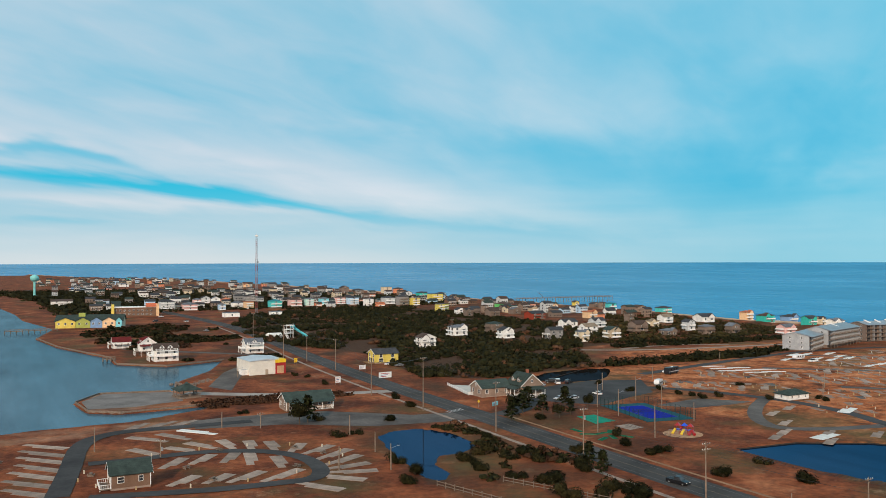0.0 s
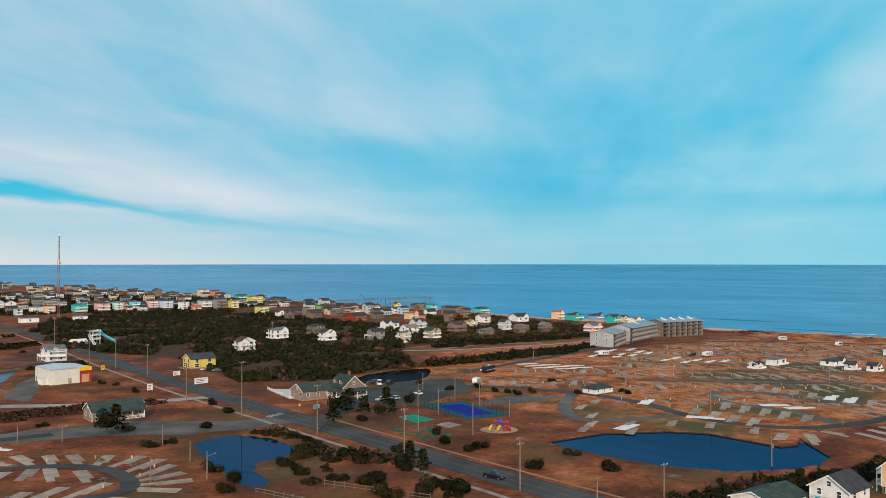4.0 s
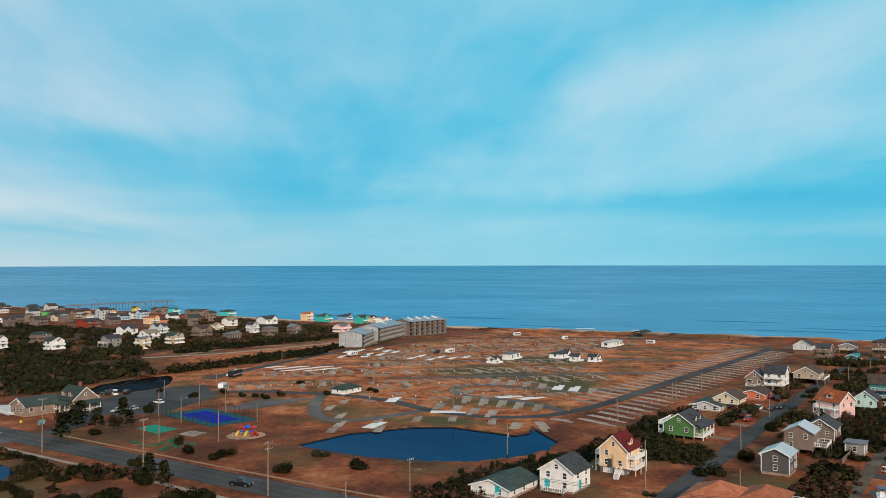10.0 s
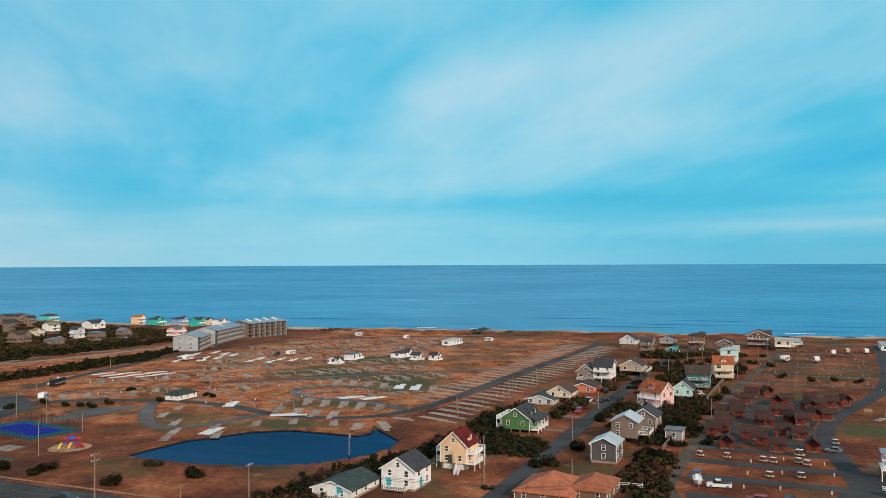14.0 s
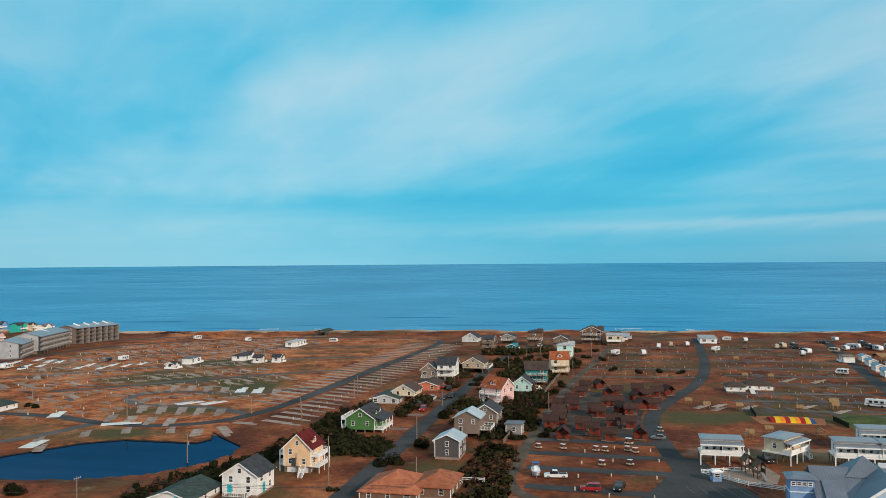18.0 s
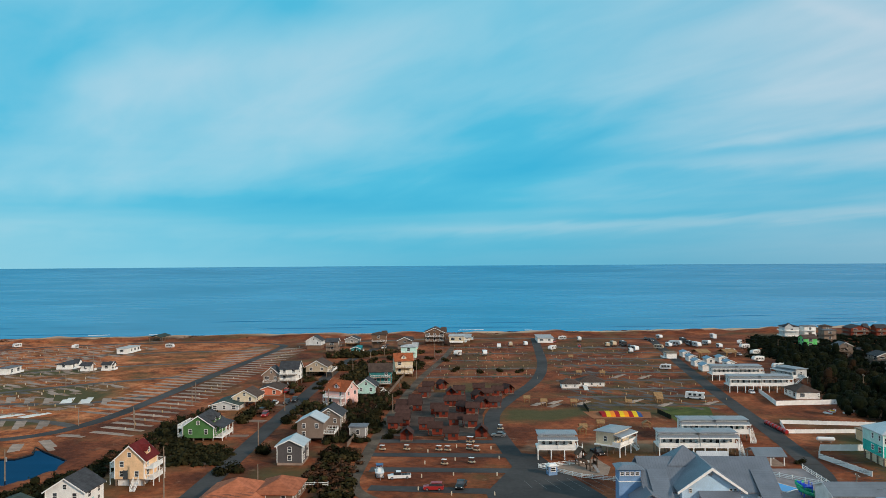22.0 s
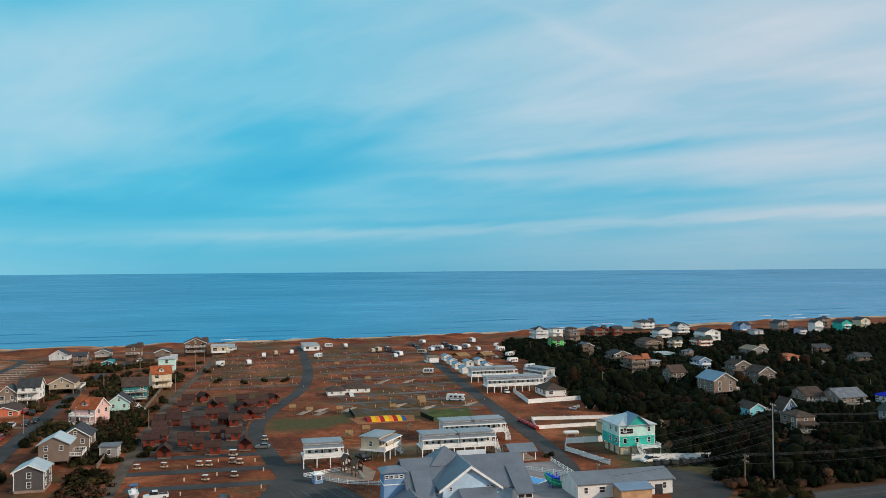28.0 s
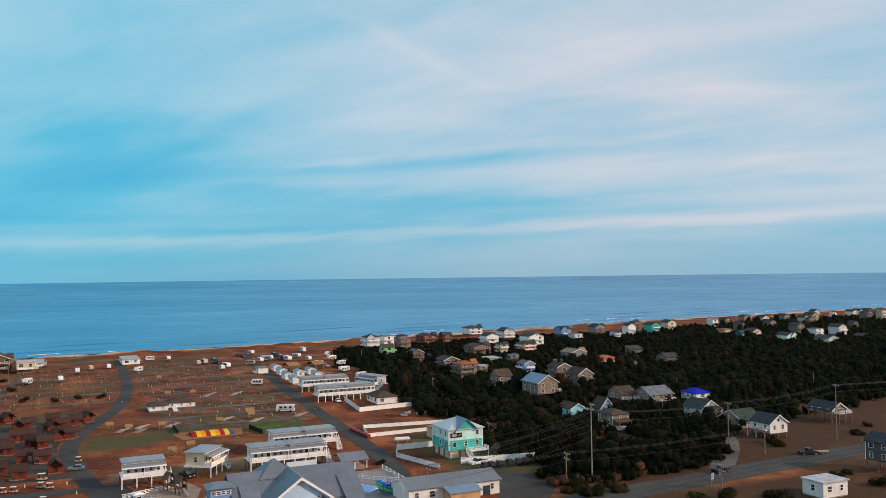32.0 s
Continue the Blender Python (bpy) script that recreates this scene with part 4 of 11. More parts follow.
    for side in (sides if away < 620 else ((3,) if y < -60 else (0,))):
        run = w if side in (0, 2) else d
        n = max(1, int(run / (3.5 if near else 3.6 if away < 430 else 4.4 if away < 620 else 5.5 if away < 800 else 8.0)))
        for fl in range(floors):
            for i in range(n):
                a = -run / 2 + run * (i + 0.5) / n
                if rnd.random() < 0.14:
                    continue
                zc = stilt + sto * fl + sto * 0.56
                ob = part("window", window_mesh(ww if rnd.random() < 0.75 else ww * 1.5, wh), t, on_wall(side, w, d, a, zc, 0.02))
        if ((form == "gable_x" and side in (1, 3)) or (form == "gable_y" and side in (0, 2))) and rise > 2.2:
            part("window", window_mesh(0.8, 1.0), t, on_wall(side, w, d, 0, top + rise * 0.36, 0.02))
    if far and not decks and away < 1200 and wall not in ("lime",):
        # white or weathered balconies run along the storeys
        pale = wall not in ("weathered", "taupe", "brown", "grey", "redwood", "red")
        for side in (((3, 2) if y < -60 else (0, 3)) if away < 700 else ((3,) if y < -60 else (0,))):
            run = round((w if side in (0, 2) else d) * (0.7 + 0.3 * rnd.random()), 1)
            for fl in range(floors):
                z = max(stilt, 0.6) + sto * fl
                sb = Shape().prism([(-1.6, z - 0.2), (-0.03, z - 0.2), (-0.03, z), (-1.5, z), (-1.5, z + 0.85), (-1.6, z + 0.85)], -run / 2, run / 2, "x")
                part("balcony", sb.mesh("balcony", TRIM if pale else TIMBER), t, on_wall(side, w, d, 0, 0))
    elif not near and not decks and away < 900 and floors >= 2:
        for side in ((0, 3) if away < 560 else (0,)):
            run = (w if side in (0, 2) else d) * (0.55 + 0.4 * rnd.random())
            for fl in range(1 if away > 560 else 0, floors):
                z = stilt + sto * fl
                b = part("balcony", Shape().box(-run / 2, -1.5, z - 0.2, run / 2, 0, z).mesh("balcony", TRIM if wall in ("white", "cream", "pink", "mint", "cyan", "aqua", "paleblue", "jade", "yellow", "greywhite") else TIMBER), t, on_wall(side, w, d, 0, 0))
                part("railing", rail_mesh(round(run, 0), 1.0, False, TRIM if wall not in ("weathered", "taupe", "brown", "grey") else TIMBER), b, pose(0, -1.42, z))
    for side, a, m in doors:
        part("door", shared(("door", m.name), lambda: Shape().box(-0.5, -0.06, 0, 0.5, 0, 2.1).box(-0.6, -0.04, 0, -0.5, 0, 2.2).box(0.5, -0.04, 0, 0.6, 0, 2.2).mesh("door", m)), t, on_wall(side, w, d, a, stilt + 0.05, 0.03))
    for dk in decks:
        deck(t, dk["side"], w, d, dk.get("z", max(stilt, 0.4)), dk.get("depth", 2.4), dk.get("width", (w if dk["side"] in (0, 2) else d) * 0.9), dk.get("posts", True), dk.get("rail", True),
             dk.get("wood", TIMBER), dk.get("roof"), rm, TRIM if dk.get("white") else None, dk.get("off", 0.0))
    if steps:
        side, a, z = steps
        stairs(t, on_wall(side, w, d, a, 0, 2.4), z, wood=TRIM if near and wall in ("peach", "white", "mint", "pink") else None)
    for i in range(dormer):
        sd = Shape()
        a = (i - (dormer - 1) / 2) * 4.2
        if form == "gable_x":
            for yy in (-1,):
                sd.slot = 0
                sd.prism([(a - 1.2, top), (a + 1.2, top), (a + 1.2, top + rise * 0.5), (a, top + rise * 0.5 + 1.0), (a - 1.2, top + rise * 0.5)], -d * 0.42, 0, "y")
                sd.slot = 1
                e = top + rise * 0.5
                sd.prism([(a - 1.5, e - 0.2), (a, e + 1.05), (a + 1.5, e - 0.2), (a + 1.5, e), (a, e + 1.25), (a - 1.5, e)], -d * 0.45, 0, "y")
                part("dormer", sd.mesh("dormer", siding(wall), rm), t)
                part("window", window_mesh(0.9, 1.0), t, pose(a, -d * 0.42 - 0.02, e - 0.1))
        else:
            sd.prism([(a - 1.2, top), (a + 1.2, top), (a + 1.2, top + rise * 0.5), (a, top + rise * 0.5 + 1.0), (a - 1.2, top + rise * 0.5)], -w * 0.42, 0, "x")
            sd.slot = 1
            e = top + rise * 0.5
            sd.prism([(a - 1.5, e - 0.2), (a, e + 1.05), (a + 1.5, e - 0.2), (a + 1.5, e), (a, e + 1.25), (a - 1.5, e)], -w * 0.45, 0, "x")
            part("dormer", sd.mesh("dormer", siding(wall), rm), t)
            part("window", window_mesh(0.9, 1.0), t, pose(-w * 0.42 - 0.02, a, e - 0.1, 0, 0, 270))
    if chimney:
        part("chimney", Shape().cbox(w * 0.2, d * 0.1, top, 0.9, 0.9, rise + 1.2).mesh("chimney", mat("brick", (0.30, 0.11, 0.07), 0.9, 0.2, 2.0, 0.3, lines=6)), t)
    if far and form != "flat" and away < 800 and int(x * 3 + y * 5) % 3 != 0:
        # a white-trimmed gable across the front
        a, g, e = 0.22 * (w if y > -60 else d) * (1 if int(x) % 2 else -1), 0.30 * min(w, d), top - 0.1
        base = on_wall(0, w, d, a, 0) if int(x + y) % 2 or y > -60 else on_wall(3, w, d, a, 0)
        sd = Shape()
        sd.prism([(-g, e - 1.2), (g, e - 1.2), (g, e), (0, e + g * 0.8), (-g, e)], -0.7, 2.4, "y")
        sd.slot = 1
        sd.prism([(-g - 0.4, e - 0.3), (0, e + g * 0.8), (g + 0.4, e - 0.3), (g + 0.4, e), (0, e + g * 0.8 + 0.3), (-g - 0.4, e)], -1.0, 2.6, "y")
        part("gable", sd.mesh("gable", siding(wall), rm), t, base)
    return t


def cottage(x, y, n=1, yaw=0.0, wall="white", label="", length=12.0, depth=7.5, stilt=3.0):
    """A raised rental cottage: mono-pitch tin roof, long white veranda, timber-post undercroft."""
    t = thing("cottage", x, y, 0, yaw, label or "white raised rental cottage with tin roof and railed veranda", "cottage", "raised rental cottages")
    zt = stilt + 2.7
    for i in range(n):
        ox = (i - (n - 1) / 2) * (length + 0.6)
        s = Shape().box(ox - length / 2 + 0.4, -depth / 2 + 2.0, stilt, ox + length / 2 - 0.4, depth / 2, zt + 0.75)
        part("wall", s.mesh("wall", siding(wall)), t)
        x0, x1, y0, y1 = ox - length / 2 - 0.2, ox + length / 2 + 0.2, -depth / 2 - 0.5, -depth / 2 + 2.0
        r = Shape().prism([(y0, zt - 0.35), (y1, zt + 0.15), (y1, zt + 0.3), (y0, zt - 0.18)], x0, x1, "x")
        part("porch_roof", r.mesh("porch_roof", seamed("tin")), t)
        part("fascia", Shape().box(x0, y0 - 0.06, zt - 0.5, x1, y0, zt - 0.15).mesh("fascia", TRIM), t)
        part("roof", hip_roof(length - 0.8, depth - 2.0, zt + 0.95, 0.5, 0.6).mesh("roof", seamed("tin")), t, at=(ox, 1.0, 0))
        for k in range(max(2, int(length / 4)) + 1):
            part("porch_post", post_mesh(round(zt - 0.4 - stilt, 2), 0.07, TRIM), t, at=(x0 + 0.3 + (x1 - x0 - 0.6) * k / max(2, int(length / 4)), y0 + 0.25, stilt))
        for k in range(5):
            a = ox - length / 2 + 1.6 + k * (length - 3.2) / 4
            if k == 2:
                part("door", shared("cdoor", lambda: Shape().box(-0.45, -0.05, 0, 0.45, 0, 2.05).mesh("door", GLASS)), t, pose(a, -depth / 2 + 1.98, stilt + 0.05))
            else:
                part("window", window_mesh(0.75, 1.25), t, pose(a, -depth / 2 + 1.98, stilt + 1.45))
        for sg, rz in ((-1, 270), (1, 90)):
            if (sg < 0 and i == 0) or (sg > 0 and i == n - 1):
                part("window", window_mesh(0.9, 1.3), t, pose(ox + sg * (length / 2 - 0.39), 0.8, stilt + 1.6, 0, 0, rz))
    W = n * (length + 0.6)
    part("deck", Shape().box(-W / 2, -depth / 2 - 0.2, stilt - 0.35, W / 2, depth / 2 + 0.2, stilt).mesh("deck", TRIM), t)
    part("railing", rail_mesh(W, 1.05, True), t, pose(0, -depth / 2 - 0.1, stilt))
    for sg in (-1, 1):
        part("railing", rail_mesh(2.2, 1.05, True), t, pose(sg * (W / 2 - 0.06), -depth / 2 + 1.0, stilt, 0, 0, 90))
    k = int(W / 3.0) + 1
    for i in range(k):
        for yy in (-depth / 2, 0.0, depth / 2):
            part("post", post_mesh(stilt - 0.35, 0.13, TRIM if yy < 0 else TIMBER), t, at=(-W / 2 + 0.2 + (W - 0.4) * i / (k - 1), yy, 0))
    stairs(t, pose(W / 2 + 0.8, 0, 0), stilt, wood=TRIM)
    return t


def cabin_proto():
    t = thing("cabin", 0, 0, 0, 0, "small red log camping cabin with brown shingle roof and porch", "cabin", "red camping cabins")
    w, d, hh, rs = 3.6, 4.4, 2.5, 1.5
    red = mat("red stained logs", (0.215, 0.040, 0.023), 0.8, 0.2, 0.8, 0.4, lines=5.5)
    part("wall", Shape().prism([(-w / 2, 0.3), (w / 2, 0.3), (w / 2, hh), (0, hh + rs - 0.03), (-w / 2, hh)], -d / 2 + 1.4, d / 2, "y").mesh("wall", red), t)
    part("roof", gable_roof(w, d, hh, rs, "y", 0.35, 0.16).mesh("roof", roofing("cabin")), t)
    part("porch", Shape().box(-w / 2, -d / 2, 0.1, w / 2, -d / 2 + 1.4, 0.3).mesh("porch", TIMBER), t)
    part("foundation", Shape().box(-w / 2 + 0.1, -d / 2 + 1.4, -0.1, w / 2 - 0.1, d / 2 - 0.1, 0.3).mesh("foundation", CONCRETE), t)
    for sx in (-1, 1):
        part("post", post_mesh(hh - 0.3, 0.08, red), t, at=(sx * (w / 2 - 0.12), -d / 2 + 0.12, 0.3))
    part("railing", Shape().box(-w / 2, -d / 2 + 0.05, 1.1, -0.5, -d / 2 + 0.15, 1.2).box(0.5, -d / 2 + 0.05, 1.1, w / 2, -d / 2 + 0.15, 1.2).mesh("railing", red), t)
    part("door", Shape().box(-0.45, 0, 0, 0.45, 0.05, 1.95).mesh("door", mat("dark door", (0.09, 0.03, 0.02), 0.7)), t, at=(0.3, -d / 2 + 1.34, 0.32))
    part("gable_window", window_mesh(0.7, 0.8, DARK), t, pose(0, -d / 2 + 1.38, hh + 0.25))
    part("window", window_mesh(0.8, 0.7, DARK), t, pose(-w / 2 - 0.02, 0.8, 1.6, 0, 0, 270))
    part("window", window_mesh(0.8, 0.7, DARK), t, pose(w / 2 + 0.02, 0.8, 1.6, 0, 0, 90))
    return t


def wheel(parent, m, r=0.36, wd=0.24):
    tyre = part("wheel", shared(("tyre", r), lambda: Shape().tube((0, -wd / 2, 0), (0, wd / 2, 0), r, n=12).mesh("wheel", DARK)), parent, m)
    if r < 0.3 or wd > 0.25 or parent.name.startswith("travel"):
        return
    part("rim", shared(("rim", r), lambda: Shape().tube((0, -wd / 2 - 0.01, 0), (0, wd / 2 + 0.01, 0), r * 0.55, n=10).mesh("rim", STEEL)), tyre)


def car_proto(kind, c):
    names = dict(car="parked {} hatchback car", suv="parked {} sport utility car", pickup="parked {} pickup truck", van="parked {} van")
    t = thing("pickup_truck" if kind == "pickup" else kind, 0, 0, 0, 0, names[kind].format(c) + " on the tarmac", "vehicle")
    ln, wd, belt, top = dict(car=(4.4, 1.8, 0.95, 1.45), suv=(4.8, 1.9, 1.1, 1.8), pickup=(5.7, 1.95, 1.1, 1.85), van=(5.2, 2.0, 1.2, 2.2))[kind]
    h = ln / 2
    body = [(-h, 0.45), (-h + 0.1, 0.32), (h - 0.15, 0.32), (h, 0.5), (h - 0.05, belt - 0.18), (h - 1.1, belt), (-h + 0.08, belt)]
    part("body", Shape().prism(body, -wd / 2, wd / 2, "y").mesh("body", paint(c)), t)
    cab = dict(car=[(-h + 0.5, belt), (h - 1.3, belt), (h - 1.95, top), (-h + 1.0, top)], suv=[(-h + 0.1, belt), (h - 1.3, belt), (h - 1.9, top), (-h + 0.35, top)],
               pickup=[(-0.6, belt), (h - 1.45, belt), (h - 2.05, top), (-0.45, top)], van=[(-h + 0.05, belt), (h - 0.7, belt), (h - 1.4, top), (-h + 0.12, top)])[kind]
    part("window_band", Shape().prism(cab, -wd / 2 + 0.12, wd / 2 - 0.12, "y").mesh("window_band", GLASS), t)
    x0, x1 = cab[3][0], cab[2][0]
    part("roof_panel", Shape().box(x0, -wd / 2 + 0.1, top - 0.03, x1, wd / 2 - 0.1, top + 0.05).mesh("roof_panel", paint(c)), t)
    if kind == "pickup":
        part("bed", Shape().box(-h + 0.12, -wd / 2 + 0.1, belt - 0.35, -0.7, wd / 2 - 0.1, belt + 0.004).mesh("bed", DARK), t)
        part("tailgate", Shape().box(-h - 0.02, -wd / 2 + 0.05, 0.55, -h + 0.08, wd / 2 - 0.05, belt + 0.03).mesh("tailgate", paint(c)), t)
    for sx in (-1, 1):
        for sy in (-1, 1):
            wheel(t, pose(sx * (h - 0.95), sy * (wd / 2 - 0.1), 0.36))
    for sy in (-1, 1):
        part("headlight", shared("hl", lambda: Shape().cbox(0, 0, 0, 0.08, 0.35, 0.16).mesh("headlight", TRIM)), t, at=(h - 0.03, sy * (wd / 2 - 0.3), belt - 0.42))
        part("tail_light", shared("tl", lambda: Shape().cbox(0, 0, 0, 0.08, 0.2, 0.28).mesh("tail_light", paint("red"))), t, at=(-h + 0.0, sy * (wd / 2 - 0.2), belt - 0.4))
    return t


def trailer_proto(ln, kind, c="white"):
    """kind: travel (trailer), fifth (raised nose), coach (motorhome)."""
    lab = dict(travel="white travel trailer parked on its pitch", fifth="white fifth-wheel trailer with a raised nose", coach="dark motor coach parked on the campground road")[kind]
    t = thing("travel_trailer" if kind != "coach" else "motor_coach", 0, 0, 0, 0, lab, "trailer", "parked trailers")
    h, wd, top = ln / 2, 2.5, 3.2
    if kind == "travel":
        prof = [(-h, 0.75), (h - 0.5, 0.75), (h, 1.2), (h, 1.9), (h - 0.7, top), (-h + 0.25, top), (-h, top - 0.3)]
    elif kind == "fifth":
        prof = [(-h, 0.8), (h - 2.6, 0.8), (h - 2.3, 1.7), (h, 1.7), (h + 0.1, 2.4), (h - 0.6, 3.75), (h - 2.4, 3.75), (-h + 0.2, 3.5), (-h, 3.2)]
    else:
        prof = [(-h, 0.5), (h, 0.5), (h, 1.4), (h - 0.25, top), (-h + 0.15, top), (-h, top - 0.2)]
    body = paint(c, 0.4)
    part("body", Shape().prism(prof, -wd / 2, wd / 2, "y").mesh("body", body), t)
    part("stripe", Shape().box(-h + 0.02, -wd / 2 - 0.02, 1.2, h - 0.6, wd / 2 + 0.02, 1.5).mesh("stripe", paint("grey" if c == "white" else "silver")), t)
    for sy, rz in ((-1, 0), (1, 180)):
        for a in (-h * 0.6, -h * 0.05, h * 0.45):
            part("window", window_mesh(1.1, 0.7, DARK), t, pose(a, sy * (wd / 2 + 0.02), 2.2, 0, 0, rz))
    part("rear_window", window_mesh(1.2, 0.6, DARK), t, pose(-h - 0.02, 0, 2.3, 0, 0, 270))
    part("door", Shape().box(-0.35, -0.04, 0, 0.35, 0, 1.9).mesh("door", paint("silver")), t, at=(h * 0.2, -wd / 2 - 0.01, 0.85))
    part("roof_unit", Shape().prism([(-0.5, 0), (0.5, 0), (0.4, 0.3), (-0.4, 0.3)], -0.35, 0.35, "y").mesh("roof_unit", TRIM), t, at=(-h * 0.1, 0, prof[-2][1] - 0.02))
    part("awning", Shape().box(-h * 0.5, -wd / 2 - 0.15, 2.85, h * 0.4, -wd / 2, 3.0).mesh("awning", paint("grey")), t)
    if kind == "coach":
        part("windshield", Shape().box(-0.05, -1.1, 0, 0.06, 1.1, 1.2).mesh("windshield", GLASS), t, pose(h - 0.1, 0, 1.6, 0, -8, 0))
        for sx in (-0.6, 0.62):
            for sy in (-1, 1):
                wheel(t, pose(sx * h, sy * 1.15, 0.48), 0.48, 0.3)
    else:
        for sx in (-1.0, -0.1):
            for sy in (-1, 1):
                wheel(t, pose(sx, sy * 1.12, 0.36))
        if kind == "travel":
            part("hitch", Shape().box(h - 0.3, -0.06, 0.55, h + 1.1, 0.06, 0.7).tube((h + 0.9, 0, 0), (h + 0.9, 0, 0.6), 0.05).mesh("hitch", DARK), t)
        else:
            part("landing_leg", Shape().box(h - 2.4, -0.9, 0, h - 2.2, -0.75, 1.6).box(h - 2.4, 0.75, 0, h - 2.2, 0.9, 1.6).mesh("landing_leg", DARK), t)
    return t


def golf_cart_proto():
    t = thing("golf_cart", 0, 0, 0, 0, "small white golf cart with a flat roof", "golf cart", "golf carts")
    part("body", Shape().prism([(-1.2, 0.35), (1.2, 0.35), (1.2, 0.7), (0.75, 0.85), (0.6, 0.45), (-0.3, 0.45), (-0.35, 0.8), (-1.2, 0.8)], -0.6, 0.6, "y").mesh("body", paint("tan")), t)
    part("seat", Shape().box(-0.75, -0.55, 0.8, -0.2, 0.55, 0.95).box(-0.85, -0.55, 0.95, -0.7, 0.55, 1.4).mesh("seat", DARK), t)
    part("roof", Shape().prism([(-1.1, 1.9), (0.8, 1.9), (0.7, 1.98), (-1.0, 1.98)], -0.65, 0.65, "y").mesh("roof", paint("white")), t)
    for sx, sy in ((-1.0, -0.55), (-1.0, 0.55), (0.65, -0.55), (0.65, 0.55)):
        part("post", shared("cartpost", lambda: Shape().box(-0.03, -0.03, 0, 0.03, 0.03, 1.2).mesh("post", DARK)), t, at=(sx, sy, 0.72))
    for sx in (-0.8, 0.85):
        for sy in (-1, 1):
            wheel(t, pose(sx, sy * 0.55, 0.24), 0.24, 0.18)
    return t


def pole(x, y, h=12.0, arms=1, yaw=0.0, transformer=False, lamp_arm=False, label="", metal=False):
    t = thing("utility_pole", x, y, 0, yaw, label or "tall weathered timber utility pole with crossarm", "utility pole", "utility poles")
    m = STEEL if metal else POLE
    part("shaft", shared(("shaft", h, metal), lambda: Shape().tube((0, 0, -0.5), (0, 0, h), 0.19, 0.12, 9).mesh("shaft", m)), t)
    for i in range(arms):
        z = h - 0.5 - i * 1.3
        arm = part("crossarm", shared(("arm", metal), lambda: Shape().box(-1.2, -0.06, -0.07, 1.2, 0.06, 0.07).tube((-0.7, 0.05, 0), (0, 0.05, -0.7), 0.03, n=5).tube((0.7, 0.05, 0), (0, 0.05, -0.7), 0.03, n=5).mesh("crossarm", POLE)), t, at=(0, -0.2, z))
        for xx in (-1.1, -0.45, 0.45, 1.1):
            part("insulator", shared("ins", lambda: Shape().tube((0, 0, 0.07), (0, 0, 0.2), 0.045, n=6).tube((0, 0, 0.2), (0, 0, 0.32), 0.08, 0.04, n=7).mesh("insulator", TRIM)), arm, at=(xx, 0, 0))
    if transformer:
        part("transformer", shared("trafo", lambda: Shape().tube((0, 0, 0), (0, 0, 0.95), 0.28, n=10).tube((0, 0, 0.95), (0, 0, 1.05), 0.3, 0.2, 10).mesh("transformer", STEEL)), t, at=(0.45, 0, h - 3.2))
    if lamp_arm:
        part("lamp_arm", shared("lampa", lambda: Shape().tube((0, 0, 0), (1.8, 0, 0.5), 0.04, n=5).cbox(2.0, 0, 0.42, 0.6, 0.3, 0.14).mesh("lamp_arm", STEEL)), t, at=(0.1, 0, h - 1.2))
    return t


def wire(a, b, sag=1.2, n=10, r=0.03, label="dark overhead power cable"):
    s = Shape()
    a, b = Vector(a), Vector(b)
    pts = [a.lerp(b, i / n) - Vector((0, 0, sag * 4 * (i / n) * (1 - i / n))) for i in range(n + 1)]
    s.hose(pts, r, 4)
    ob = new("cable", s.mesh("cable", mat("cable", (0.035, 0.035, 0.035), 0.6)))
    return tagged(ob, label, "cable", "overhead cables")


def crown_lobes(rs):
    """Five uneven lobes of a crown of unit radius: centres and radii."""
    lobes = rs.randn(5, 3) * 0.40
    lobes[:, 2] = np.abs(lobes[:, 2]) * 0.8 + 0.12
    return lobes, 0.40 + 0.3 * rs.rand(5)


def leaf_points(rs, n, squash=0.75):
    """Points in a lumpy crown of unit radius, more towards its outside."""
    lobes, rad = crown_lobes(rs)
    k = rs.randint(0, 5, n)
    v = rs.randn(n, 3)
    v /= np.linalg.norm(v, axis=1)[:, None]
    p = lobes[k] + v * (rad[k] * (0.82 + 0.30 * rs.rand(n) ** 1.3))[:, None]
    p[:, 2] = np.abs(p[:, 2]) * squash
    return p, v


import itertools
KNOB = np.array([(s0 * 0.526, s1 * 0.851, 0) for s0 in (-1, 1) for s1 in (-1, 1)] + [(0, s0 * 0.526, s1 * 0.851) for s0 in (-1, 1) for s1 in (-1, 1)] + [(s1 * 0.851, 0, s0 * 0.526) for s0 in (-1, 1) for s1 in (-1, 1)])
KNOB_FACES = np.array([t for t in itertools.combinations(range(12), 3) if all(np.linalg.norm(KNOB[a] - KNOB[b]) < 1.2 for a, b in itertools.combinations(t, 2))])
KNOB_FACES = np.array([t if np.dot(np.cross(KNOB[t[1]] - KNOB[t[0]], KNOB[t[2]] - KNOB[t[0]]), KNOB[t[0]]) > 0 else t[::-1] for t in KNOB_FACES])


def core_points(rs, squash=0.75):
    """The inner mass of the crown that leaf_points() draws from the same seed: 5 knobbly lobes of 12 corners."""
    lobes, rad = crown_lobes(rs)
    jit = 0.54 + 0.30 * rs.rand(5, 12)
    p = (lobes[:, None, :] + KNOB[None] * (rad[:, None] * jit)[..., None]).reshape(-1, 3)
    p[:, 2] = np.maximum(p[:, 2], 0.0) * squash
    return p, np.tile(KNOB, (5, 1))


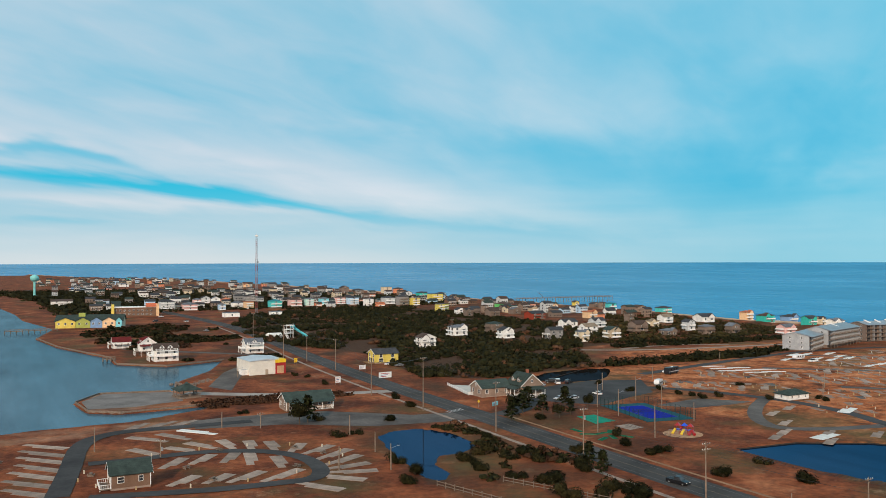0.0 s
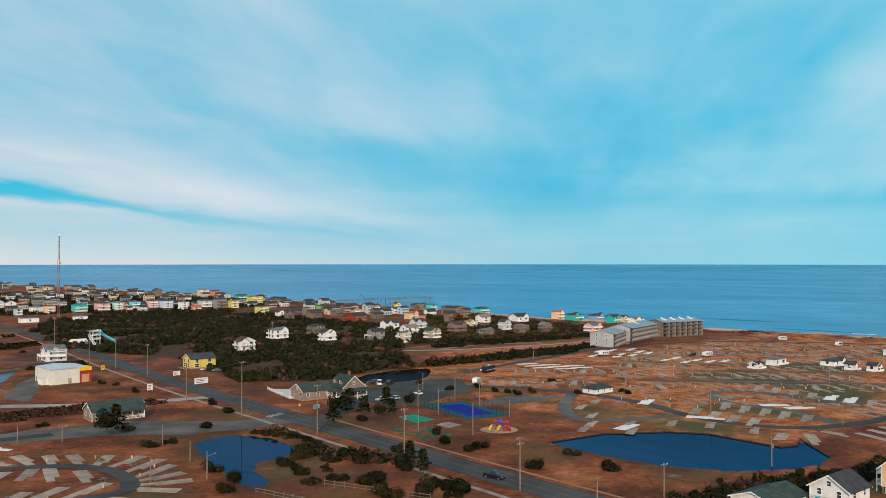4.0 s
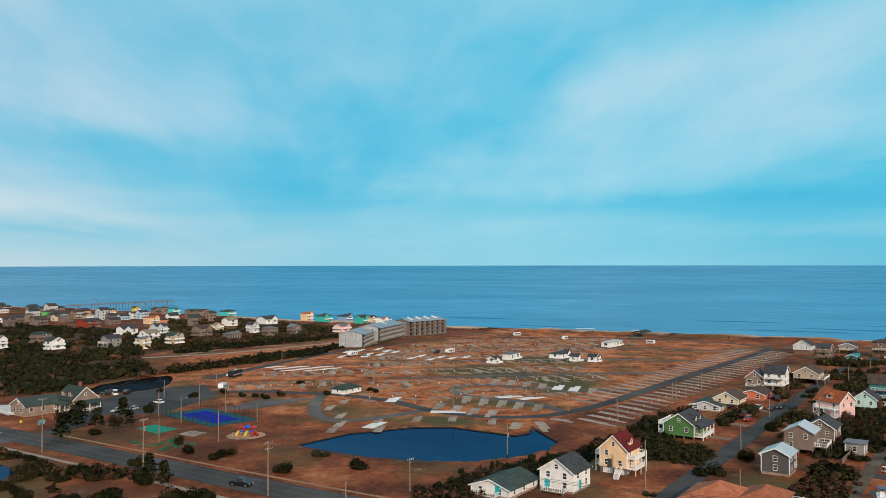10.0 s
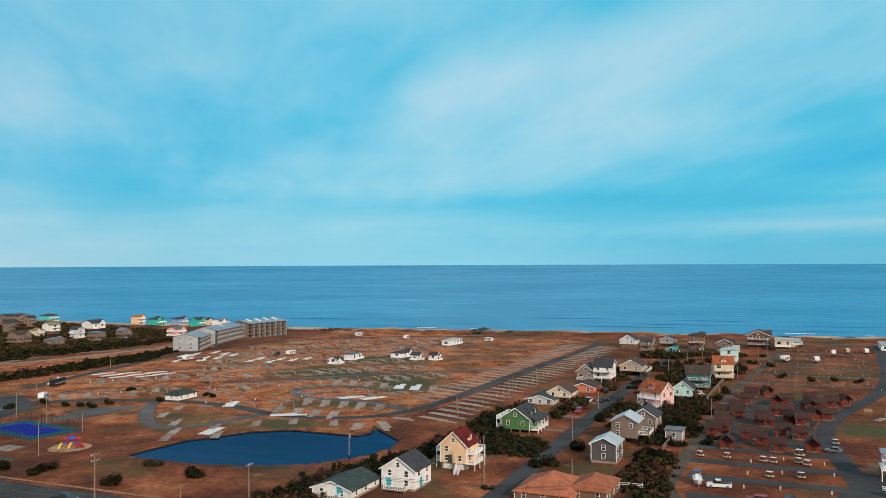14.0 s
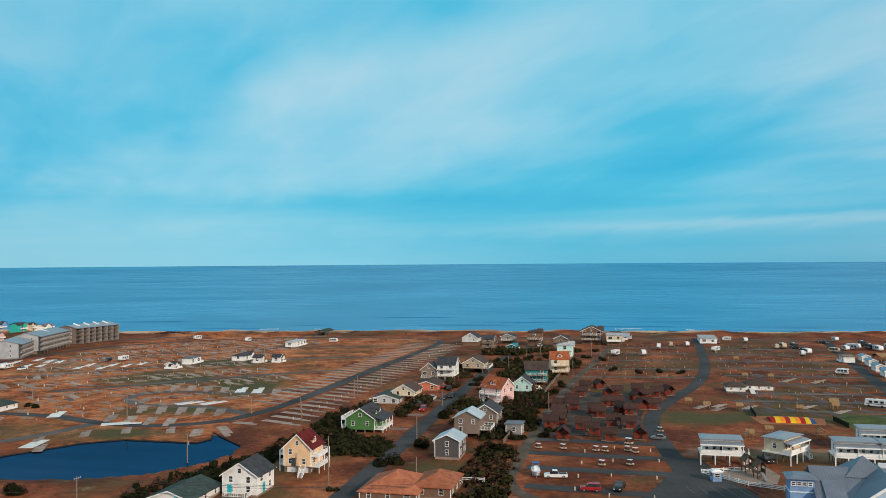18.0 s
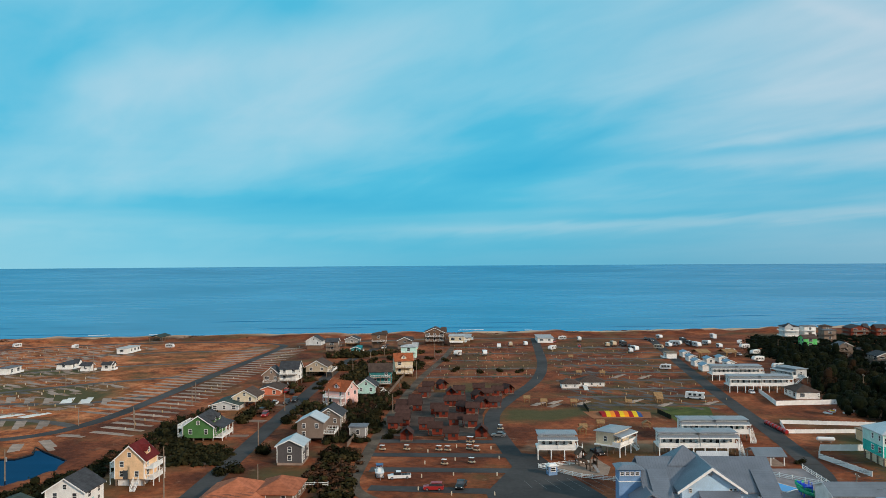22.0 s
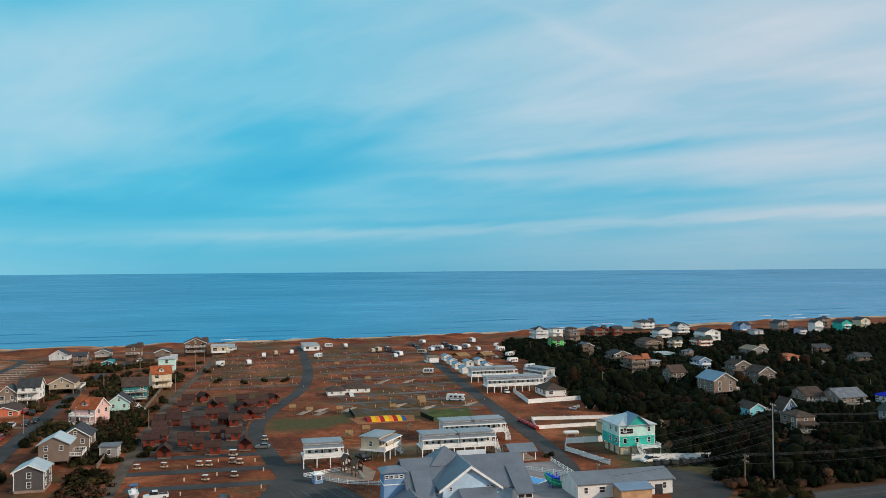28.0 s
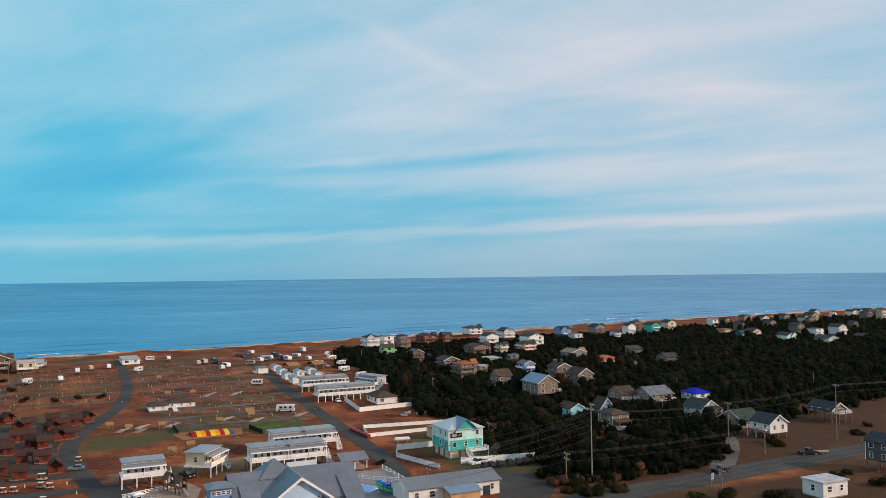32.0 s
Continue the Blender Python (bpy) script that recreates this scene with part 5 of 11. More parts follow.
def leaf_mesh(name, P, V, size, rs, material, CP=None, CV=None):
    """One four-sided leaf clump at every point, turned outward and askew, over an inner mass of knobbly lobes."""
    n = len(P)
    a = np.cross(V, rs.randn(n, 3))
    a /= np.linalg.norm(a, axis=1)[:, None] + 1e-9
    b = np.cross(V + 0.7 * rs.randn(n, 3), a)
    b /= np.linalg.norm(b, axis=1)[:, None] + 1e-9
    s = (size * (0.6 + 0.8 * rs.rand(n)))[:, None]
    vs = np.stack([P - a * s, P - b * s * 0.6, P + a * s, P + b * s * 0.6], 1).reshape(-1, 3)
    nv = np.repeat(V * 0.55 + np.array([0.0, 0.0, 0.45]) + 0.35 * rs.randn(n, 3), 4, 0)
    idx, start = np.arange(4 * n), np.arange(0, 4 * n, 4)
    if CP is not None:
        m = len(CP) // 12
        tri = (4 * n + 12 * np.arange(m)[:, None, None] + KNOB_FACES[None]).reshape(-1)
        idx = np.concatenate([idx, tri])
        start = np.concatenate([start, 4 * n + np.arange(0, len(tri), 3)])
        vs = np.concatenate([vs, CP])
        nv = np.concatenate([nv, CV * 0.7 + np.array([0.0, 0.0, 0.4])])
    me = bpy.data.meshes.new(name)
    me.vertices.add(len(vs))
    me.vertices.foreach_set("co", vs.ravel())
    me.loops.add(len(idx))
    me.loops.foreach_set("vertex_index", idx)
    me.polygons.add(len(start))
    me.polygons.foreach_set("loop_start", start)
    me.materials.append(material)
    me.update()
    # shade each clump as part of its rounded crown
    nv /= np.linalg.norm(nv, axis=1)[:, None] + 1e-9
    me.normals_split_custom_set_from_vertices(nv)
    return me


SHRUBS = []


def shrub_proto(seed, material, tall=False):
    rs = np.random.RandomState(seed)
    name = "tree" if tall else "shrub"
    t = thing(name, 0, 0, 0, 0, "wind-shaped evergreen tree on dry grass" if tall else ("low evergreen shrub on dry grass" if material is LEAF else "russet leafless shrub on dry grass"), name, "scattered trees" if tall else "scattered shrubs")
    P, V = leaf_points(np.random.RandomState(seed), 1500, 0.8)
    CP, CV = core_points(np.random.RandomState(seed), 0.8)
    base = 0.55 if tall else 0.0
    up = np.array([0, 0, base])
    part("crown", leaf_mesh("crown", P + up, V, 0.070, rs, material, CP * 0.92 + up, CV), t)
    s = Shape()
    s.tube((0, 0, -0.1), (0.03, 0.02, base + 0.35), 0.07, 0.04)
    for k in range(5):
        a = k * 1.25 + seed
        s.tube((0.02, 0.01, base * 0.7 + 0.1), (0.5 * math.cos(a), 0.5 * math.sin(a), base + 0.45), 0.03, 0.012, 5)
    part("trunk", s.mesh("trunk", BARK), t)
    return t


def pine_proto(seed):
    """A wind-thinned pine of unit height: a bare stem and tiers of drooping boughs with needle clumps at their ends."""
    rs = np.random.RandomState(seed)
    t = thing("tree", 0, 0, 0, 0, "dark green pine with open tiers of boughs", "tree", "scattered trees")
    s = Shape().tube((0, 0, -0.05), (0.02, 0.01, 0.97), 0.022, 0.006, 7)
    P, V = [], []
    for k in range(26):
        z = 0.26 + 0.70 * k / 25
        a, r = 2.4 * k + rs.rand(), (0.40 * (1.06 - z) + 0.05) * (0.75 + 0.5 * rs.rand())
        tip = np.array([r * math.cos(a), r * math.sin(a), z + 0.03 - 0.10 * r])
        s.tube((0, 0, z - 0.02), tuple(tip), 0.007, 0.003, 4)
        n = 26
        f = 0.35 + 0.65 * rs.rand(n)
        P.append(np.array([0, 0, z]) * (1 - f[:, None]) + tip * f[:, None] + rs.randn(n, 3) * np.array([0.035, 0.035, 0.016]))
        V.append(rs.randn(n, 3) * 0.5 + np.array([math.cos(a), math.sin(a), 0.6]))
    P, V = np.concatenate(P), np.concatenate(V)
    V /= np.linalg.norm(V, axis=1)[:, None]
    part("crown", leaf_mesh("crown", P, V, 0.052, rs, BOUGH), t)
    part("trunk", s.mesh("trunk", BARK), t)
    return t


def thicket(name, poly, spacing, height, seed, material, label, gaps=0.2, russet=None, per=34, keep_out=(), leaf=0.22, avoid=(), lobes=4, yards=True, dead=None):
    """A mass of shrubs filling an outline: one body of leaf clumps, uneven in height, with gaps."""
    rs = np.random.RandomState(seed)
    P = np.array(poly)
    x0, y0 = P.min(0)
    x1, y1 = P.max(0)
    gx, gy = np.meshgrid(np.arange(x0, x1, spacing), np.arange(y0, y1, spacing))
    gx = gx.ravel() + (rs.rand(gx.size) - 0.5) * spacing * 1.2
    gy = gy.ravel() + (rs.rand(gy.size) - 0.5) * spacing * 1.2
    ok = signed(gx, gy, poly) > -1 + 5 * wave_noise(gx, gy, 0.12, seed + 1)
    ok &= wave_noise(gx, gy, 0.07, seed + 2) + 0.35 * wave_noise(gx, gy, 0.3, seed + 3) > -0.5 + gaps
    for a, b, c, d in keep_out:
        ok &= ~((gx > a) & (gx < c) & (gy > b) & (gy < d))
    for q in avoid:
        ok &= signed(gx, gy, q) < -1.0
    for hx, hy, hr in FOOTPRINTS if yards else ():
        ok &= np.hypot(gx - hx, gy - hy) > hr
        ln = math.hypot(hx, hy)                          # an open yard on the side of the house that faces the road
        ok &= np.hypot(gx - hx * (1 - (hr + 2) / ln), gy - hy * (1 - (hr + 2) / ln)) > hr * 0.75
    gx, gy = gx[ok], gy[ok]
    n = len(gx)
    if n == 0:
        return
    hh = height * (0.58 + 0.42 * rs.rand(n) ** 1.4 + 0.55 * wave_noise(gx, gy, 0.06, seed + 4))
    ww = spacing * (0.50 + 0.75 * rs.rand(n) ** 1.6)
    hh *= 0.8 + 0.3 * ww / spacing
    k = rs.randint(0, 8, n)
    ang = rs.rand(n) * 6.283
    c, s = np.cos(ang)[:, None], np.sin(ang)[:, None]

    def placed(q):
        T = np.array(q)[k]
        x = (T[..., 0] * c - T[..., 1] * s) * ww[:, None] + gx[:, None]
        y = (T[..., 0] * s + T[..., 1] * c) * ww[:, None] + gy[:, None]
        return np.stack([x, y, T[..., 2] * hh[:, None] * 0.95], -1)

    def turned(q):
        T = np.array(q)[k]
        return np.stack([T[..., 0] * c - T[..., 1] * s, T[..., 0] * s + T[..., 1] * c, T[..., 2]], -1)
    tem = [leaf_points(np.random.RandomState(100 + q), per, 1.0) for q in range(8)]
    cor = [[v[:12 * lobes] for v in core_points(np.random.RandomState(100 + q), 1.0)] for q in range(8)]
    LP, LV = placed([q[0] for q in tem]), turned([q[1] for q in tem])
    CP, CV = placed([q[0] for q in cor]), turned([q[1] for q in cor])
    pick = rs.rand(n) + 0.5 * wave_noise(gx, gy, 0.1, seed + 9) < russet if russet else np.zeros(n, bool)
    size = spacing * leaf
    for use, nm, m, lab in ((~pick, name, material, label), (pick, name + "_russet", dead or RUSSET, "russet bare undergrowth among the evergreen thicket")):
        if use.any():
            stuff(nm, leaf_mesh(nm, LP[use].reshape(-1, 3), LV[use].reshape(-1, 3), size, rs, m, CP[use].reshape(-1, 3) if lobes else None, CV[use].reshape(-1, 3)), lab, "thicket")


def fence(x0, y0, x1, y1, h=1.2, solid=True, rails=0, m=None, label="white vinyl panel fence"):
    n = math.hypot(x1 - x0, y1 - y0)
    yaw = math.degrees(math.atan2(y1 - y0, x1 - x0))
    t = thing("fence", x0, y0, 0, yaw, label, "fence", "fences")
    m = m or TRIM
    k = max(1, round(n / 3.0))
    step = n / k
    for i in range(k + 1):
        part("post", post_mesh(h + 0.1, 0.07, m), t, at=(i * step, 0, 0))
        if i < k:
            if rails:
                for r in range(rails):
                    z = h * (r + 0.7) / rails
                    part("rail", shared(("frail", round(step, 2), m.name), lambda: Shape().box(0.07, -0.03, -0.07, step - 0.07, 0.03, 0.07).mesh("rail", m)), t, at=(i * step, 0, z))
            else:
                part("panel", shared(("fpanel", round(step, 2), h, m.name), lambda: Shape().box(0.07, -0.02, 0.08, step - 0.07, 0.02, h - 0.05).box(0.07, -0.04, h - 0.1, step - 0.07, 0.04, h).box(0.07, -0.04, 0.06, step - 0.07, 0.04, 0.16).mesh("panel", m)), t, at=(i * step, 0, 0))
    return t


def slab(x0, y0, x1, y1, width, m=None, name="pitch", label="weathered concrete trailer pitch in dry grass", group="trailer pitches"):
    """A thin concrete pad along a line."""
    n = math.hypot(x1 - x0, y1 - y0)
    s = Shape().prism([(0, -width / 2), (n, -width / 2), (n, width * 0.1), (n * 0.72, width * 0.12), (n * 0.70, width / 2), (0, width / 2)], -0.05, 0.08, "z")
    ob = new(name, s.mesh(name, m or CONCRETE))
    ob.matrix_basis = pose(x0, y0, (0.035 if m is PALECON else 0.0) + 0.004 * (int(abs(x0 * 7 + y0 * 3)) % 6), 0, 0, math.degrees(math.atan2(y1 - y0, x1 - x0)))
    return tagged(ob, label, "pitch", group)

# ---- roads and lanes of the campgrounds ----
LOOP = [(340, 134), (333, 143), (321, 152), (321, 169), (321, 185), (315, 198), (304, 199), (294, 193), (288, 185), (287, 176), (289, 163), (285, 147), (276, 133)]
ribbon("lane", [(152, 66), (187, 66), (234, 67), (297, 69), (350, 70), (404, 71), (451, 72), (500, 66), (560, 60)], 5.6, ASPHALT, "grey asphalt side street")
ribbon("lane", [(206, 292), (240, 280), (262, 236), (262, 200), (252, 178), (251, 154), (262, 137), (285, 130), (316, 128), (389, 128), (533, 123), (560, 128), (575, 180), (560, 260), (500, 330), (420, 345), (340, 330), (262, 310)], 5.4, ASPHALT, "winding grey asphalt campground lane", z=0.055)
ribbon("lane", [(600, -41), (520, -38), (442, -35), (380, -27), (328, -11), (293, -4), (260, -7), (223, -12), (190, -16), (156, -20)], 5.4, ASPHALT, "grey asphalt entrance drive", z=0.058)
ribbon("lane", [(600, -122), (553, -117), (440, -106), (337, -97), (233, -90), (196, -82), (185, -60), (180, -30)], 5.8, ASPHALT, "grey asphalt campground lane", z=0.055)
ribbon("lane", [(560, 14), (476, 18), (388, 27), (283, 31), (230, 31), (196, 31), (184, 10)], 3.4, mat("dirt lane", (0.085, 0.062, 0.046), 0.95, 0.3, 0.12, 0.2, rgb2=(0.15, 0.11, 0.08)), "brown dirt campground lane", z=0.05)
ribbon("lane", [(560, 120), (585, 60), (596, 0), (598, -60), (590, -124)], 5.0, OLDTAR, "worn lane behind the dunes", z=0.045)
ribbon("lane", [(600, 123), (590, 200), (575, 300), (520, 360), (470, 372)], 6.0, OLDTAR, "worn lane behind the dunes", z=0.045)
ribbon("lane", [(255, 32), (254, -6)], 4.8, ASPHALT, "worn lane between pitch rows", z=0.045)
ribbon("lane", [(237, 30), (236, -9)], 4.8, ASPHALT, "worn lane between pitch rows", z=0.045)
ribbon("lane", [(220, 28), (219, -11)], 4.8, ASPHALT, "worn lane between pitch rows", z=0.045)
ribbon("lane", [(202, 26), (199, -6)], 4.8, ASPHALT, "worn lane between pitch rows", z=0.045)
ribbon("lane", [(318, -36), (321, -94)], 4.0, OLDTAR, "faint worn lane between pitch rows", z=0.04)
ribbon("lane", [(338, -36), (341, -95)], 4.0, OLDTAR, "faint worn lane between pitch rows", z=0.04)
ribbon("lane", [(358, -36), (361, -97)], 4.0, OLDTAR, "faint worn lane between pitch rows", z=0.04)
ribbon("lane", [(384, -36), (387, -99)], 4.0, OLDTAR, "faint worn lane between pitch rows", z=0.04)
ribbon("lane", [(410, -40), (413, -101)], 4.0, OLDTAR, "faint worn lane between pitch rows", z=0.04)
ribbon("lane", [(438, -40), (441, -103)], 4.0, OLDTAR, "faint worn lane between pitch rows", z=0.04)
ribbon("lane", [(468, -40), (471, -106)], 4.0, OLDTAR, "faint worn lane between pitch rows", z=0.04)
ribbon("lane", [(500, -40), (503, -108)], 4.0, OLDTAR, "faint worn lane between pitch rows", z=0.04)
ribbon("lane", [(530, -40), (533, -110)], 4.0, OLDTAR, "faint worn lane between pitch rows", z=0.04)
ribbon("lane", [(400, -30), (396, 24)], 4.0, OLDTAR, "faint worn lane between pitch rows", z=0.04)
ribbon("lane", [(430, -30), (426, 24)], 4.0, OLDTAR, "faint worn lane between pitch rows", z=0.04)
ribbon("lane", [(465, -30), (461, 24)], 4.0, OLDTAR, "faint worn lane between pitch rows", z=0.04)
ribbon("lane", [(500, -30), (496, 24)], 4.0, OLDTAR, "faint worn lane between pitch rows", z=0.04)
ribbon("lane", [(535, -30), (531, 24)], 4.0, OLDTAR, "faint worn lane between pitch rows", z=0.04)
ribbon("lane", LOOP, 4.6, OLDTAR, "worn asphalt loop between pitches", z=0.045)
ribbon("lane", [(262, 236), (240, 222), (222, 205), (216, 190), (232, 182), (251, 178)], 5.0, OLDTAR, "worn asphalt loop between pitches", z=0.045)
ribbon("lane", [(310, 240), (350, 200), (380, 170), (400, 140)], 5.0, OLDTAR, "worn asphalt lane between pitches", z=0.045)
ribbon("lane", [(330, 300), (400, 240), (440, 190), (460, 135)], 5.0, OLDTAR, "worn asphalt lane between pitches", z=0.045)
ribbon("lane", [(390, 330), (470, 260), (510, 190), (520, 135)], 5.0, OLDTAR, "worn asphalt lane between pitches", z=0.045)
sheet("car_park", [(172, 280), (187, 259), (195, 252), (213, 260), (231, 266), (250, 296), (230, 304), (206, 300), (190, 296)], 0.05, ASPHALT, "dark asphalt car park beside the tennis court", "car park")
ribbon("lane", [(150, 252), (163, 258), (176, 272), (190, 285)], 8.0, ASPHALT, "asphalt entrance drive from the highway", z=0.052)
sheet("gravel_yard", [(211, 242), (220, 231), (235, 230), (249, 231), (236, 246)], 0.04, OLDTAR, "worn gravel yard beside the court", "yard")
sheet("entrance_apron", [(240, -8), (226, -10), (198, -2), (180, -4), (180, -34), (200, -28), (222, -21), (238, -17)], 0.05, ASPHALT, "wide asphalt apron before the campground office", "car park")
sheet("car_park_west", [(140, 250), (140, 264), (124, 266), (98, 288), (66, 292), (52, 290), (52, 276), (80, 270), (104, 254), (128, 250)], 0.045, OLDTAR, "worn asphalt car park west of the highway", "car park")
ribbon("lane", [(142, 318), (118, 322), (95, 330), (72, 345), (62, 352)], 7.0, mat("pale asphalt", (0.36, 0.30, 0.26), 0.9, 0.15, 0.1), "pale concrete causeway lane", z=0.05)
ribbon("lane", [(8.8, 210.9), (13.3, 238.8), (17.3, 269.9), (26.4, 281.4), (39.3, 282.5), (46.8, 281.6), (71.1, 280.7)], 5.5, ASPHALT, 'grey asphalt camp lane', z=0.135)
ribbon("lane", [(17.7, 241.9), (31.0, 241.4), (47.3, 242.7), (60.2, 237.5), (67.1, 230.8), (71.3, 221.1), (71.0, 207.4), (66.6, 199.6), (58.1, 199.9), (44.7, 200.7), (33.8, 203.1), (15.2, 207.5)], 4.5, ASPHALT, 'worn asphalt camp loop', z=0.13)
ribbon("lane", [(165.0, 102.1), (177.1, 100.1), (185.2, 98.2)], 3.5, SANDM, 'sandy track through dry grass', z=0.03)
ribbon("lane", [(401.6, 391.6), (367.3, 410.1), (325.1, 402.3)], 4.5, CONCRETE, 'pale lane beyond the field', z=0.05)
ribbon("lane", [(470, 372), (420, 378), (370, 384), (330, 392), (300, 410)], 5.0, CONCRETE, "pale concrete lane beyond the field", z=0.05)
ribbon("lane", [(178, -166), (205, -196), (240, -216), (262, -238), (256, -262)], 6.5, OLDTAR, "worn asphalt side street into the trees", z=0.05)
ribbon("lane", [(240, -216), (290, -190), (340, -200), (420, -230), (470, -250)], 5.0, OLDTAR, "worn asphalt street between the trees", z=0.04)
sheet("car_park_south", [(206.5, -111.8), (198.4, -116.8), (183.7, -117.1), (174.5, -108.9), (179.5, -97.9), (196.2, -103.7)], 0.045, HIGHTAR, "worn puddled asphalt yard behind the fence", "car park")
ribbon("lane", [(130, 470), (100, 500), (70, 530), (60, 545)], 6.0, OLDTAR, "worn lane to the waterside houses", z=0.05)

# ---- pitches ----
slab(31.4, 282.4, 39.1, 294.2, 3.4)
slab(38.6, 284.3, 48.0, 293.5, 3.4)
slab(46.4, 284.0, 54.5, 292.3, 3.4)
slab(31.1, 272.6, 41.3, 261.3, 3.4)
slab(40.1, 273.7, 47.9, 261.1, 3.4)
slab(29.8, 255.3, 37.4, 241.1, 3.4)
slab(39.2, 252.8, 47.4, 242.5, 3.4)
slab(45.6, 256.6, 52.3, 245.5, 3.4)
slab(55.3, 256.1, 56.8, 242.4, 3.4)
slab(62.5, 251.2, 61.3, 239.3, 3.4)
slab(67.7, 247.6, 66.9, 234.7, 3.4)
slab(75.7, 240.4, 69.8, 230.3, 3.4)
slab(82.6, 233.9, 72.4, 226.2, 3.4)
slab(85.5, 226.9, 73.2, 218.1, 3.4)
slab(85.4, 218.8, 73.0, 211.1, 3.4)
slab(84.4, 209.0, 71.7, 207.2, 3.4)
slab(83.3, 200.7, 71.2, 203.6, 3.4)
slab(77.0, 193.3, 67.4, 203.0, 3.4)
slab(68.8, 187.2, 60.6, 198.5, 3.4)
slab(41.6, 237.5, 34.6, 227.3, 3.4)
slab(49.3, 238.1, 42.4, 228.6, 3.4)
slab(55.7, 237.6, 50.4, 226.6, 3.4)
slab(58.9, 235.4, 56.4, 221.1, 3.4)
slab(64.3, 227.9, 63.0, 214.5, 3.4)
slab(41.1, 216.6, 33.6, 208.9, 3.4)
slab(48.9, 214.3, 41.7, 207.3, 3.4)
slab(56.8, 213.4, 46.9, 205.5, 3.4)
slab(66.2, 211.0, 54.5, 202.6, 3.4)
slab(46.8, 276.7, 56.5, 265.3, 3.2, PALECON)
slab(13.7, 264.7, 2.5, 275.4, 3.2)
slab(13.0, 254.6, 1.1, 267.0, 3.2)
slab(12.3, 246.2, 0.5, 258.8, 3.2)
slab(11.1, 236.9, 0.2, 249.4, 3.2)
slab(10.1, 228.5, -1.3, 241.3, 3.2)
slab(9.3, 220.7, -2.8, 232.6, 3.2)
slab(8.4, 212.0, -2.7, 223.7, 3.2)
slab(258.7, 199.6, 269.9, 204.8, 4.2, PALECON)
slab(250.2, 174.5, 256.4, 163.2, 4.2, PALECON)
slab(214.2, 174.5, 225.2, 177.1, 4.2, PALECON)
slab(291.0, 170.5, 299.9, 164.7, 4.2, PALECON)
slab(292.3, 161.0, 302.2, 156.2, 4.2, PALECON)
slab(322.8, 160.1, 335.6, 164.6, 4.2, PALECON)
slab(322.2, 152.5, 336.4, 157.3, 4.2, PALECON)
slab(383.9, 330.2, 396.5, 335.9, 3.0, PALECON)
slab(394.1, 329.0, 407.0, 334.8, 3.0, PALECON)
slab(380.8, 311.5, 392.9, 316.7, 3.0, PALECON)
slab(407.1, 325.1, 420.6, 330.8, 3.0, PALECON)
slab(400.5, 313.3, 413.5, 318.7, 3.0, PALECON)
slab(383.3, 304.8, 395.3, 309.7, 3.0, PALECON)
slab(399.1, 305.9, 411.8, 311.0, 3.0, PALECON)
slab(363.4, 316.7, 374.8, 321.9, 3.0, PALECON)
slab(378.7, 279.1, 389.7, 282.8, 3.0, PALECON)
slab(390.8, 281.1, 402.3, 285.0, 3.0, PALECON)
slab(380.2, 267.0, 391.1, 270.4, 3.0, PALECON)
slab(392.3, 268.5, 403.7, 272.0, 3.0, PALECON)
slab(391.2, 260.1, 402.5, 263.4, 3.0, PALECON)
slab(400.2, 256.6, 411.8, 259.7, 3.0, PALECON)
slab(307.9, 318.0, 318.6, 314.5, 2.6, PALECON)
slab(305.2, 309.6, 315.7, 306.1, 2.6, PALECON)
slab(302.7, 301.5, 313.0, 297.9, 2.6, PALECON)
slab(314.6, 307.8, 325.5, 304.2, 2.6, PALECON)
slab(311.9, 299.6, 322.5, 295.9, 2.6, PALECON)
slab(309.2, 291.6, 319.6, 287.9, 2.6, PALECON)
slab(321.3, 297.6, 332.3, 293.8, 2.6, PALECON)
slab(318.5, 289.5, 329.2, 285.7, 2.6, PALECON)
for k in range(34):                                    # pitches south of the long lane
    xx = 268 + k * 8.0
    slab(xx, 124.0 - k * 0.05, xx - 6, 108.0 - k * 0.05, 2.8)
for k in range(30):                                    # and north of it
    xx = 300 + k * 8.0
    slab(xx, 132.0 - k * 0.08, xx + 5, 146.0 - k * 0.05, 2.8)
for x0, y0, x1, y1 in [(267.5, 181.3, 255.0, 175.1), (266.6, 172.9, 253.7, 167.0), (265.8, 164.6, 252.5, 158.8), (265.4, 156.9, 252.3, 151.3), (287.0, 181.8, 272.3, 173.7), (285.9, 173.1, 271.4, 165.6), (286.1, 164.8, 272.1, 158.3), (286.2, 157.3, 271.7, 151.0), (285.8, 148.9, 272.5, 143.4)]:
    slab(x0, y0, x1, y1, 3.4)
for x0, y0, x1, y1 in [(303.5, 190.2, 291.3, 185.2), (336.6, 197.2, 324.3, 191.1), (337.3, 189.7, 323.5, 182.6), (336.3, 181.3, 322.6, 174.6), (335.4, 172.9, 323.3, 167.4), (335.0, 148.9, 321.6, 143.6), (249.2, 138.0, 238.9, 133.9), (254.7, 132.9, 241.4, 123.0), (262.5, 132.1, 260.8, 123.0)]:
    slab(x0, y0, x1, y1, 3.4)
ROWS = [((262, 214), (330, 150)), ((290, 232), (372, 158)), ((318, 262), (398, 180)), ((345, 282), (432, 190)), ((372, 300), (462, 205)), ((402, 315), (500, 205)), ((440, 322), (535, 205)), ((480, 320), (556, 225)), ((250, 282), (290, 246)), ((288, 300), (330, 262))]
